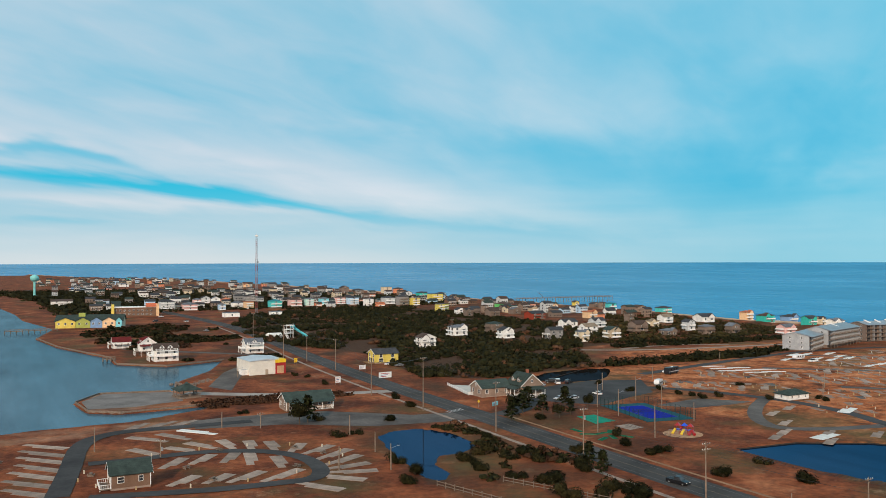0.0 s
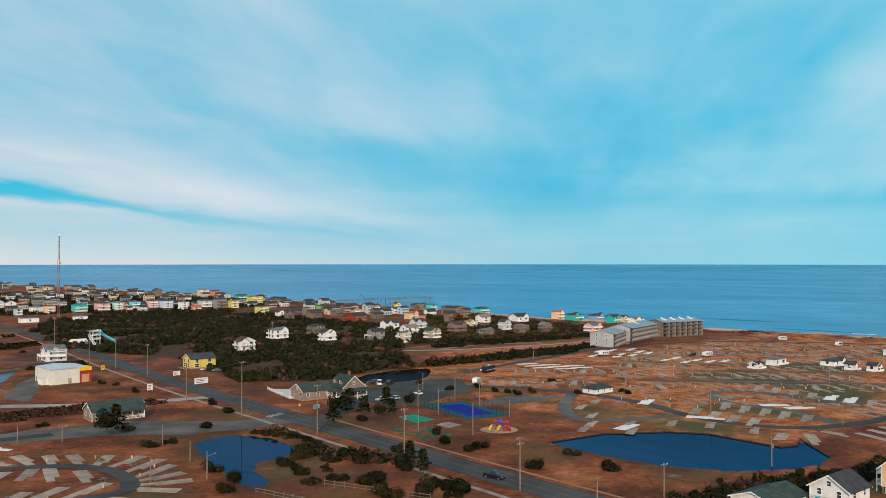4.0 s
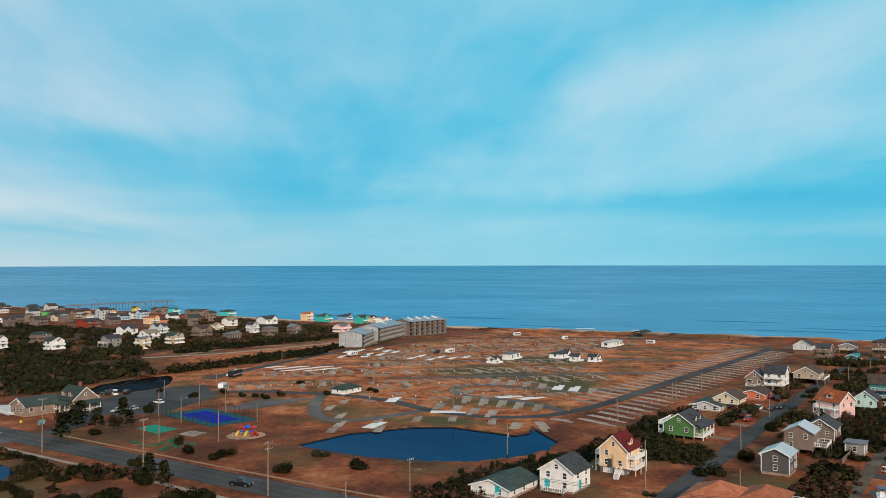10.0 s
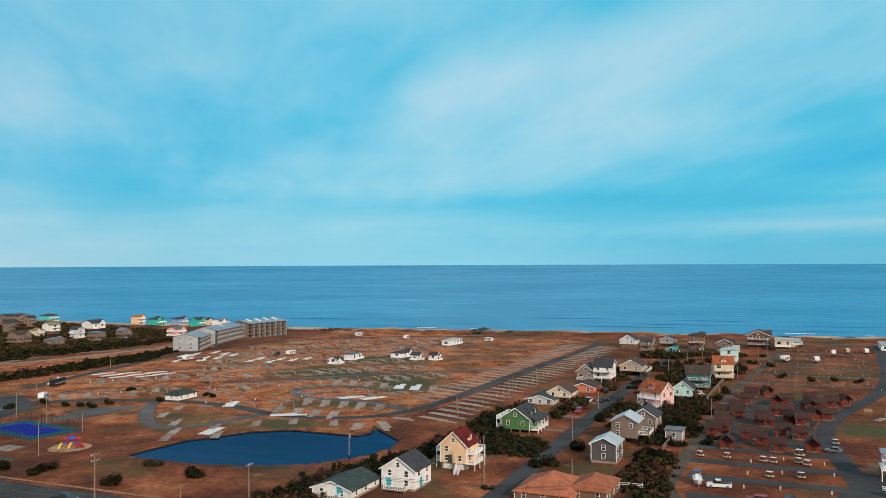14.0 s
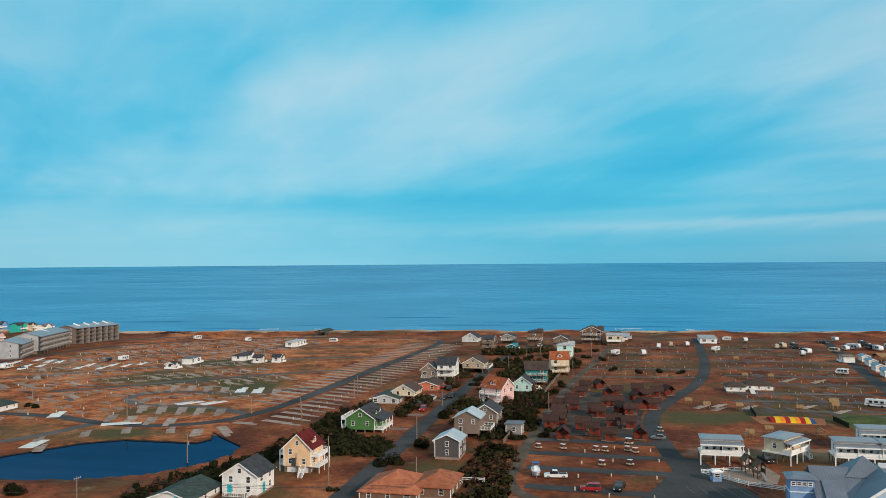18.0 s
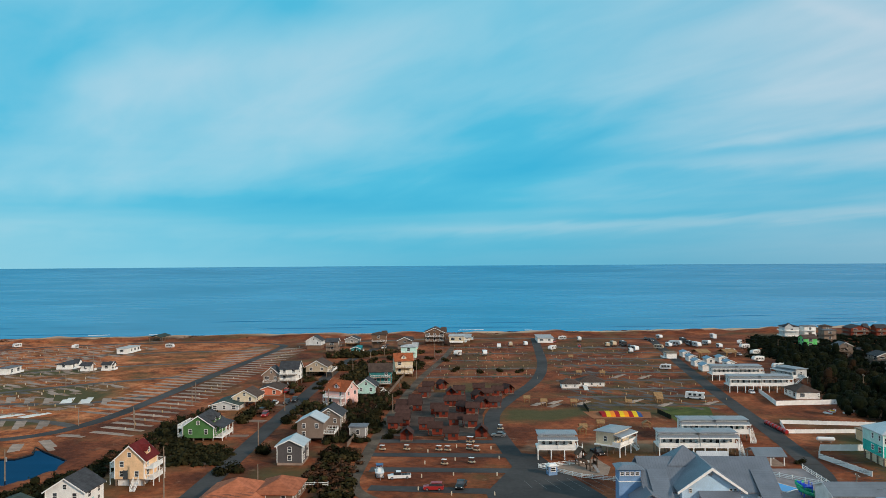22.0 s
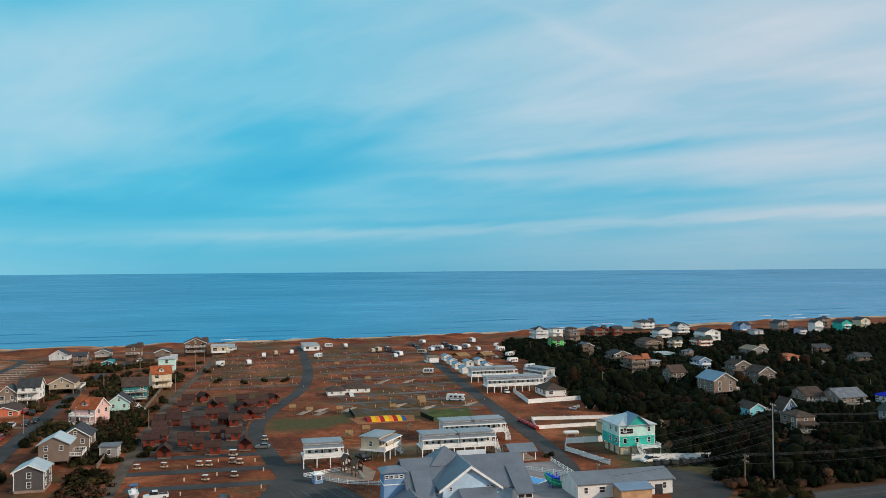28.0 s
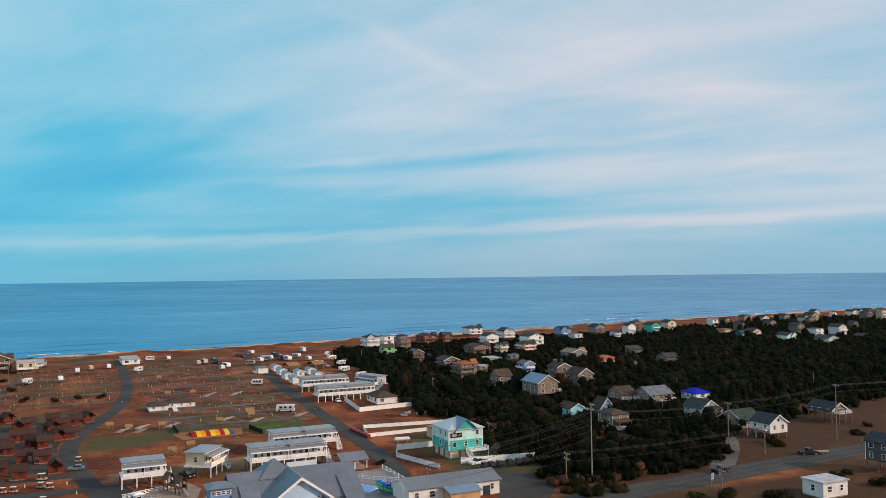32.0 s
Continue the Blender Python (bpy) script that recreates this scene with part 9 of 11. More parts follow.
plant(SHRUB[2], 176.2, -115.9, 2.0, 2.0)
plant(SHRUB[0], 170.8, -117.2, 2.4, 2.4)
plant(SHRUB[1], 178.7, -119.3, 2.2, 2.2)
plant(SHRUB[3], 171.6, -121.1, 2.6, 2.6)
plant(SHRUB[1], 172.2, -125.7, 2.6, 2.6)
house(477.5, -116.6, 8.0, 4.0, 3.9, "white", "bright", "gable_x", metal=True, stilt=0.5, rise=0.8, near=True, sides=(3,), label="small white blue-roofed park cottage on a pitch", name="park_cottage")
house(457.7, -114.9, 8.0, 4.0, 3.9, "white", "bright", "gable_x", metal=True, stilt=0.5, rise=0.8, near=True, sides=(3,), label="small white blue-roofed park cottage on a pitch", name="park_cottage")
house(437.0, -112.7, 8.0, 4.0, 3.9, "white", "bright", "gable_x", metal=True, stilt=0.5, rise=0.8, near=True, sides=(3,), label="small white blue-roofed park cottage on a pitch", name="park_cottage")
house(418.0, -111.6, 8.0, 4.0, 3.9, "white", "bright", "gable_x", metal=True, stilt=0.5, rise=0.8, near=True, sides=(3,), label="small white blue-roofed park cottage on a pitch", name="park_cottage")
house(446.0, -121.3, 8.0, 4.0, 3.9, "white", "bright", "gable_x", metal=True, stilt=0.5, rise=0.8, near=True, sides=(3,), label="small white blue-roofed park cottage on a pitch", name="park_cottage")
house(452.7, -129.5, 8.0, 4.0, 3.9, "white", "bright", "gable_x", metal=True, stilt=0.5, rise=0.8, near=True, sides=(3,), label="small white blue-roofed park cottage on a pitch", name="park_cottage")
house(432.3, -127.5, 8.0, 4.0, 3.9, "white", "bright", "gable_x", metal=True, stilt=0.5, rise=0.8, near=True, sides=(3,), label="small white blue-roofed park cottage on a pitch", name="park_cottage")
copy_thing(SHELTER, pose(479.0, -125.6, 0, 0, 0, 20)).scale = (2.4, 2.4, 1.4)
copy_thing(SHELTER, pose(479.7, -140.6, 0, 0, 0, 20)).scale = (2.4, 2.4, 1.4)

# ---- woods ----
HOLES = [(218, -120, 240, -98), (212, -175, 232, -150)]
thicket("north_woods", WOODS["north"], 4.4, 3.8, 21, LEAF, "dense low evergreen thicket with russet gaps", 0.34, 0.03, 64, (), 0.09, lobes=3)
thicket("field_hedge", WOODS["hedge"], 2.8, 3.0, 22, LEAF, "dark evergreen hedge along the field", -0.3, 0.1, 40)
thicket("far_hedge", WOODS["hedge_far"], 3.0, 3.0, 23, LEAF, "dark evergreen hedge beyond the field", -0.3, 0.1, 26)
thicket("south_woods", WOODS["south"], 5.2, 6.2, 24, SHADED_PINE, "dense dark maritime woods around the houses", -0.10, 0.06, 96, HOLES, 0.066, lobes=3, dead=SHADED_UMBER)
thicket("roadside_woods", [(186, -128), (206, -126), (250, -140), (262, -200), (236, -212), (200, -186)], 4.2, 5.0, 28, SHADED_PINE, "dense evergreen wood beside the highway", -0.3, 0.14, 170, HOLES, 0.072, dead=SHADED_UMBER)
thicket("verge_woods", [(191, -116), (180, -122), (179, -136), (183, -160), (187, -178), (200, -186), (200, -130)], 3.4, 3.8, 39, SHADED_PINE, "dense evergreen shrubs along the highway verge", -0.4, 0.05, 120, (), 0.075)
thicket("pond_thicket", WOODS["pond_side"], 2.2, 2.3, 25, LEAF, "dense evergreen thicket behind the houses", -0.25, 0.16, 130, (), 0.10)
thicket("garden_hedge", [(224.8, 84.5), (223.8, 75.9), (230.8, 69.8), (248.9, 74.0), (249.0, 82.6), (245.9, 90.2)], 2.0, 1.5, 41, LEAF, "dense dark hedge beside the green house", -0.5, 0.0, 150, (), 0.08, yards=False)
thicket("lot_thicket", WOODS["lots"], 2.4, 2.9, 26, LEAF, "evergreen trees and russet scrub between the lots", -0.2, 0.22, 150, (), 0.09)
thicket("strip_scrub", WOODS["strip"], 2.0, 1.8, 27, LEAF, "scrub along the lane", 0.42, 0.3, 50)
thicket("bank_scrub", [(96, 178), (104, 194), (114, 200), (122, 210), (125, 232), (121, 246), (128, 246), (133, 226), (130, 206), (118, 192), (106, 180)], 2.2, 1.8, 29, LEAF, "dark evergreen scrub on the pond bank", 0.5, 0.12, 60, (), 0.15, (POND_B,))
thicket("roadside_scrub", [(128, 60), (137, 60), (137, 210), (124, 236), (118, 200), (116, 120)], 3.0, 2.2, 30, LEAF, "scattered roadside scrub on dry grass", 0.82, 0.4, 80, (), 0.14)
thicket("dune_grass", [(585, 380), (612, 250), (640, 16), (665, -210), (650, -212), (622, 10), (590, 240), (566, 370)], 2.2, 0.8, 31, DUNE, "tufted russet dune grass", 0.05, 0.0, 22, lobes=0)
thicket("causeway_reeds", [(64, 312), (78, 316), (120, 316), (120, 326), (78, 330), (60, 326)], 1.8, 1.1, 32, RUSSET, "russet reeds below the causeway", 0.1, 0.0, 30)
thicket("meadow_scrub", [(40, 640), (60, 560), (120, 520), (130, 620), (120, 760), (70, 770)], 5.0, 1.8, 33, LEAF, "scattered scrub on the waterside meadow", 0.55, 0.3, 40)
thicket("town_trees", [(40, 900), (30, 1200), (-40, 1600), (300, 1600), (520, 1100), (480, 900), (300, 920)], 8.0, 4.5, 34, LEAF, "dark trees among the far town houses", -0.12, 0.0, 16, (), 0.14, lobes=1)
thicket("shore_trees", [(470, -150), (600, -190), (625, -330), (640, -520), (650, -760), (600, -900), (560, -520), (470, -300)], 4.2, 2.3, 36, SHADED_PINE, "dark wind-cut shrubs among the south beach houses", 0.10, 0.0, 24, (), 0.11, lobes=2)
thicket("yard_trees", [(286, 82), (330, 84), (420, 86), (500, 84), (500, 30), (430, 30), (300, 52), (300, 62), (420, 60), (420, 76), (286, 78)], 3.0, 3.0, 37, LEAF, "dark shrubs in the yards along the side street", 0.42, 0.05, 60, (), 0.13)
thicket("meadow_shrubs", [(60, 470), (130, 440), (138, 560), (142, 660), (110, 700), (60, 640)], 4.0, 2.0, 38, LEAF, "dark shrubs beside the highway", 0.72, 0.05, 50)
thicket("village_trees", [(330, 440), (400, 540), (500, 640), (540, 620), (520, 440), (420, 420)], 4.2, 3.4, 35, LEAF, "dark shrubs among the beach houses", 0.32, 0.1, 30, (), 0.13, lobes=2)

# ---- seaside apartments ----


def apartments(x, y, w, d, floors, yaw, label, wall="condo", base=1.4, rise=2.0, fins=0, sto=2.9):
    """A block with a railed gallery on every floor along its -y front."""
    t = thing("apartment_block", x, y, 0, yaw, label, "apartment block", "seaside apartments")
    top = base + floors * sto
    part("wall", Shape().prism([(-d / 2, base), (d / 2, base), (d / 2, top), (0.6, top + rise), (-d / 2, top)], -w / 2, w / 2, "x").mesh("wall", siding(wall)), t)
    part("undercroft", Shape().box(-w / 2 + 0.5, -d / 2 + 0.8, 0, w / 2 - 0.5, d / 2 - 0.4, base).mesh("undercroft", siding("weathered")), t)
    e = 0.5
    part("roof", Shape().prism([(-d / 2 - 2.2, top - 0.35), (0.6, top + rise), (d / 2 + e, top - 0.1), (d / 2 + e, top + 0.15), (0.6, top + rise + 0.25), (-d / 2 - 2.2, top - 0.1)], -w / 2 - e, w / 2 + e, "x").mesh("roof", seamed("tin")), t)
    bays = max(2, int(w / 5.0))
    bw = w / bays
    for f in range(floors):
        z = base + f * sto
        part("gallery", shared(("gal", round(w, 1)), lambda: Shape().box(-w / 2, -1.9, -0.25, w / 2, 0, 0).mesh("gallery", TIMBER)), t, at=(0, -d / 2, z + 0.05))
        for b in range(bays):
            a = -w / 2 + bw * (b + 0.5)
            part("railing", rail_mesh(round(bw - 0.2, 1), 1.0, False, TIMBER), t, pose(a, -d / 2 - 1.85, z + 0.05))
            part("glass_door", shared("gdoor", lambda: Shape().box(-1.3, -0.05, 0, 1.3, 0, 2.1).mesh("glass_door", GLASS)), t, pose(a - 0.4, -d / 2 - 0.01, z + 0.1))
            part("divider", shared("divid", lambda: Shape().box(-0.08, -1.9, 0, 0.08, 0, 2.7).mesh("divider", siding("condo"))), t, pose(a + bw / 2 - 0.1, -d / 2, z + 0.05))
        for side in (1, 3):
            for a in (-d * 0.22, d * 0.22):
                part("window", window_mesh(0.9, 1.2), t, on_wall(side, w, d, a, z + 1.6, 0.02))
    for b in range(bays + 1):
        part("post", post_mesh(base, 0.16, TIMBER), t, at=(-w / 2 + bw * b, -d / 2 - 1.7, 0))
    for k in range(fins):
        a = -w / 2 + w * (k + 0.7) / (fins + 0.4)
        part("roof_hatch", shared("hatch", lambda: Shape().prism([(-2.6, 0.1), (2.2, 1.5), (2.2, 2.0), (-2.6, 0.5)], -0.7, 0.7, "x").mesh("roof_hatch", TRIM)), t, at=(a, -1.4, top + 0.6))
    return t


apartments(420, 352, 25, 15, 3, 25, "grey three-storey seaside apartment block with galleries", fins=0, base=0.6, sto=2.7)
apartments(457, 360, 46, 13, 3, 17, "long pale grey seaside apartment block with railed galleries", fins=1, base=2.0)
apartments(512, 366, 38, 13, 4, -9, "weathered oceanfront apartment block with long railed galleries", "weathered", fins=4, base=0.5, sto=2.65, rise=1.5)

# ---- campground buildings ----


# ---- entrance building of the southern campground ----


def entrance_building():
    t = thing("entrance_building", 0, 0, 0, 0, "large pale blue clubhouse with grey metal gable roofs", "clubhouse")
    blue, tin = siding("paleblue"), mat("grey standing seam roof", (0.16, 0.18, 0.215), 0.5, 0.12, 0.2, 0.3, lines=1.6, axis=1, metal=0.15)
    tin2 = mat("grey standing seam roof crosswise", (0.16, 0.18, 0.215), 0.5, 0.12, 0.2, 0.3, lines=1.6, axis=0, metal=0.15)
    part("wall", Shape().prism([(185, 0), (202, 0), (202, 4.6), (193.5, 9.3), (185, 4.6)], -64, -37, "y").mesh("wall", blue), t)
    part("roof", Shape().prism([(183.6, 4.0), (193.5, 9.5), (203.4, 4.0), (203.4, 4.3), (193.5, 9.8), (183.6, 4.3)], -65.2, -35.8, "y").mesh("roof", tin), t)
    part("front_gable", Shape().prism([(-55.8, 0), (-43.4, 0), (-43.4, 5.5), (-49.6, 9.7), (-55.8, 5.5)], 181.5, 195, "x").mesh("front_gable", blue), t)
    part("gable_roof", Shape().prism([(-56.8, 4.9), (-49.6, 9.85), (-42.4, 4.9), (-42.4, 5.25), (-49.6, 10.2), (-56.8, 5.25)], 180.6, 197, "x").mesh("gable_roof", tin2), t)
    part("gable_trim", Shape().prism([(-56.9, 4.6), (-49.6, 9.65), (-42.3, 4.6), (-42.3, 5.15), (-49.6, 10.3), (-56.9, 5.15)], 180.4, 180.6, "x").mesh("gable_trim", TRIM), t)
    part("cupola_roof", Shape().poly([(190.5, -51.5, 8.3), (199.5, -51.5, 8.3), (199.5, -42.5, 8.3), (190.5, -42.5, 8.3), (195, -47, 12.0)], [(0, 1, 4), (1, 2, 4), (2, 3, 4), (3, 0, 4), (3, 2, 1, 0)]).mesh("cupola_roof", tin), t)
    part("porch_roof", Shape().poly([(177.2, -55.2, 3.5), (177.2, -46.8, 3.5), (181.5, -46.8, 5.0), (181.5, -55.2, 5.0), (177.2, -55.2, 3.7), (177.2, -46.8, 3.7), (181.5, -46.8, 5.2), (181.5, -55.2, 5.2)], [(0, 1, 2, 3), (4, 5, 6, 7), (0, 1, 5, 4), (1, 2, 6, 5), (2, 3, 7, 6), (3, 0, 4, 7)]).mesh("porch_roof", tin2), t)
    for k in range(5):
        part("porch_post", post_mesh(3.5, 0.12, TRIM), t, at=(177.5, -55.0 + 2.0 * k, 0))
    for y0, y1 in ((-64.4, -60.2), (-41.8, -37.6)):
        part("shed_dormer", Shape().poly([(180.5, y0, 3.2), (180.5, y1, 3.2), (189.5, y1, 7.6), (189.5, y0, 7.6), (180.5, y0, 3.45), (180.5, y1, 3.45), (189.5, y1, 7.85), (189.5, y0, 7.85)], [(0, 1, 2, 3), (4, 5, 6, 7), (0, 1, 5, 4), (1, 2, 6, 5), (2, 3, 7, 6), (3, 0, 4, 7)]).mesh("shed_dormer", tin2), t)
        part("bay", Shape().box(181.2, y0 + 0.3, 0, 185, y1 - 0.3, 3.4).mesh("bay", TRIM), t)
        for k in range(2):
            part("window", window_mesh(1.4, 1.6), t, pose(181.18, (y0 + y1) / 2 - 0.9 + 1.8 * k, 2.2, 0, 0, 270))
    for a in (-54.6, -53.7, -45.2):
        part("window", window_mesh(0.5, 0.8), t, pose(181.48, a, 5.2, 0, 0, 270))
    for k in range(4):
        part("window", window_mesh(1.5, 1.8), t, pose(181.48, -54 + 2.0 * k, 2.1, 0, 0, 270))
    for k in range(6):
        part("porch_window", window_mesh(1.1, 1.5), t, pose(181.46, -55.4 + 1.75 * k, 2.0, 0, 0, 270))
    part("porch_rail", Shape().box(177.3, -55.2, 0.95, 177.4, -46.8, 1.05).box(177.3, -55.2, 0.25, 177.4, -46.8, 0.32).mesh("porch_rail", TRIM), t)
    part("gable_vent", Shape().poly([(181.46, -50.1, 8.5), (181.46, -49.1, 8.5), (181.46, -49.6, 9.1), (181.4, -50.1, 8.5), (181.4, -49.1, 8.5), (181.4, -49.6, 9.1)], [(0, 1, 2), (3, 4, 5), (0, 1, 4, 3), (1, 2, 5, 4), (2, 0, 3, 5)]).mesh("gable_vent", STEEL), t)
    # stair tower at the north end
    part("tower", Shape().box(187.6, -36.0, 0, 192.4, -31.2, 8.2).mesh("tower", siding("blue")), t)
    part("tower_band", Shape().box(187.5, -36.1, 5.4, 192.5, -31.1, 5.6).mesh("tower_band", TRIM), t)
    part("tower_roof", Shape().poly([(186.9, -36.7, 8.2), (193.1, -36.7, 8.2), (193.1, -30.5, 8.2), (186.9, -30.5, 8.2), (188.6, -35.0, 8.9), (191.4, -35.0, 8.9), (191.4, -32.2, 8.9), (188.6, -32.2, 8.9)], [(3, 2, 1, 0), (4, 5, 6, 7), (0, 1, 5, 4), (1, 2, 6, 5), (2, 3, 7, 6), (3, 0, 4, 7)]).mesh("tower_roof", tin), t)
    for k in range(4):
        part("window", window_mesh(0.7, 0.7), t, pose(187.58, -35.2 + 1.1 * k, 7.2, 0, 0, 270))
    part("wing_roof", Shape().prism([(-40.5, 2.6), (-36.5, 4.9), (-33, 2.6), (-33, 2.85), (-36.5, 5.15), (-40.5, 2.85)], 178.5, 187, "x").mesh("wing_roof", tin2), t)
    part("wing", Shape().box(179.2, -40, 0, 186.5, -33.6, 2.7).mesh("wing", blue), t)
    return t


entrance_building()
sheet("terrace", [(184, -84), (184, -62), (204, -62), (222, -66), (222, -84)], 0.09, mat("grey paving", (0.25, 0.22, 0.22), 0.85, 0.15, 0.3), "grey paved pool terrace", "terrace")
POOL = mat("pool water", (0.01, 0.24, 0.58), 0.06, 0.08, 0.6, 0.05)


def pool():
    t = thing("swimming_pool", 207.5, -67.9, 0, 40, "bright blue swimming pool with pale coping", "swimming pool")
    outline = [(-8.6, -2.6), (-3.4, -3.4), (0.5, -5.4), (8.2, -4.6), (8.6, 3.6), (2.4, 4.4), (-1.6, 2.4), (-8.6, 2.2)]
    part("coping", Shape().prism([(x * 1.05, y * 1.08) for x, y in outline], 0.0, 0.16, "z").mesh("coping", PALECON), t)
    part("water", Shape().prism(outline, 0.1, 0.19, "z").mesh("water", POOL), t)
    return t


pool()


def slide_set():
    t = thing("water_slide", 196.2, -75.1, 0, 0, "green and blue children's water slide by the pool", "water slide")
    for k, c in enumerate(("green", "green", "brightblue")):
        s = Shape()
        for i in range(9):
            a0, a1 = 0.5 * i + k, 0.5 * (i + 1) + k
            s.tube((1.8 * math.cos(a0) + k, 1.8 * math.sin(a0), 3.0 - 0.3 * i), (1.8 * math.cos(a1) + k, 1.8 * math.sin(a1), 2.7 - 0.3 * i), 0.42, n=8)
        part("chute", s.mesh("chute", paint(c)), t)
    part("platform", Shape().box(-1, -1, 2.3, 1, 1, 2.5).mesh("platform", paint("brightblue")), t)
    for sx, sy in ((-0.9, -0.9), (0.9, -0.9), (0.9, 0.9), (-0.9, 0.9)):
        part("post", post_mesh(3.4, 0.09, paint("brightblue")), t, at=(sx, sy, 0))
    return t


slide_set()


def open_shelter(x, y, w, d, h, roof, label, yaw=0.0, wood=TRIM):
    t = thing("pavilion", x, y, 0, yaw, label, "pavilion")
    part("roof", gable_roof(w, d, h, 1.3, "x", 0.6).mesh("roof", roof), t)
    n = max(2, int(w / 3) + 1)
    for i in range(n):
        for sy in (-1, 1):
            part("post", post_mesh(h, 0.12, wood), t, at=(-w / 2 + w * i / (n - 1), sy * d / 2, 0))
    part("floor", Shape().box(-w / 2 - 0.3, -d / 2 - 0.3, -0.05, w / 2 + 0.3, d / 2 + 0.3, 0.14).mesh("floor", CONCRETE), t)
    for sy in (-1, 1):
        part("beam", Shape().box(-w / 2, sy * d / 2 - 0.08, h - 0.25, w / 2, sy * d / 2 + 0.08, h).mesh("beam", wood), t)
    return t


open_shelter(229, -77, 7, 8, 2.6, seamed("grey"), "open white pavilion with a grey tin roof beside the pool", 90)
open_shelter(226, -62, 7, 2.6, 2.2, seamed("pale"), "small pale tin-roofed shelter below the cottages", 90)
def gazebo():
    t = thing("gazebo", 61, 343, 0, 8, "waterside gazebo with a green pyramid roof and timber rails", "gazebo")
    part("floor", Shape().box(-4.4, -4.4, -0.1, 4.4, 4.4, 0.5).mesh("floor", TIMBER), t)
    for sx in (-1, 0, 1):
        for sy in (-1, 0, 1):
            if sx or sy:
                part("post", post_mesh(2.7, 0.12, TIMBER), t, at=(sx * 4.0, sy * 4.0, 0.5))
    for m in (pose(0, -4.1, 0.5), pose(-4.1, 0, 0.5, 0, 0, 90), pose(4.1, 0, 0.5, 0, 0, 90)):
        part("railing", rail_mesh(8.0, 1.0, False, TIMBER), t, m)
    part("roof", hip_roof(8.4, 8.4, 3.2, 2.2, 0.6).mesh("roof", roofing("green")), t)
    part("cupola", hip_roof(1.6, 1.6, 5.2, 0.8, 0.2).mesh("cupola", roofing("green")), t)


gazebo()
open_shelter(584, 222, 18, 8, 3.4, roofing("green"), "green-roofed beach pavilion on posts behind the dune", 0, TIMBER)


def service_building():
    t = house(188.5, -88, 10, 24, 5.2, "white", "grey", "gable_y", stilt=0.2, rise=1.6, near=True, metal=True, label="long low white service building with a grey metal roof", sides=(3,), name="service_building")
    part("annex", Shape().box(-9.4, -4.5, 0, -5, 3.2, 2.8).mesh("annex", mat("plywood", (0.55, 0.33, 0.18), 0.85)), t)
    part("annex_roof", Shape().poly([(-9.8, -5, 2.7), (-9.8, 3.6, 2.7), (-5, 3.6, 3.5), (-5, -5, 3.5), (-9.8, -5, 2.9), (-9.8, 3.6, 2.9), (-5, 3.6, 3.7), (-5, -5, 3.7)], [(0, 1, 2, 3), (4, 5, 6, 7), (0, 1, 5, 4), (1, 2, 6, 5), (2, 3, 7, 6), (3, 0, 4, 7)]).mesh("annex_roof", seamed("bright")), t)
    part("loading_door", Shape().box(-5.06, -9.5, 0, -5, -7.5, 2.4).mesh("loading_door", GLASS), t)


service_building()


def teal_house():
    t = house(229.5, -111, 11.6, 11.2, 11.2, "mint", "pale", "hip", stilt=2.4, near=True, metal=True, lower="cream", belt="jade", label="tall mint and teal house with a grey metal hip roof", sides=(0, 3), decks=[dict(side=3, z=2.5, depth=3.0, width=6.0, off=3.0, white=True, wood=TRIM)], steps=(3, -0.5, 2.4))
    part("gable", Shape().prism([(-3.2, 8.4), (3.2, 8.4), (0, 11.2)], -6.2, 0, "x").mesh("gable", siding("jade")), t)
    for sg in (-1, 1):
        part("gable_roof", Shape().poly([(-6.8, 0, 11.3), (0.5, 0, 11.3), (0.5, sg * 3.8, 8.0), (-6.8, sg * 3.8, 8.0), (-6.8, 0, 11.5), (0.5, 0, 11.5), (0.5, sg * 3.8, 8.2), (-6.8, sg * 3.8, 8.2)], [(0, 1, 2, 3), (4, 5, 6, 7), (0, 1, 5, 4), (1, 2, 6, 5), (2, 3, 7, 6), (3, 0, 4, 7)]).mesh("gable_roof", seamed("bright")), t)
    part("window_band", window_mesh(4.0, 1.4), t, pose(-5.82, 3.2, 6.8, 0, 0, 270))


teal_house()

# ---- forecourt of the clubhouse ----
sheet("play_yard", [(224, -20.9), (227.6, -24.2), (232.7, -32.5), (223.3, -35), (214.6, -32.9), (213.5, -24.1), (217.8, -21)], 0.065, mat("play sand pale", (0.30, 0.22, 0.17), 0.95, 0.18, 0.3), "pale sand of the fenced play yard", "sand")


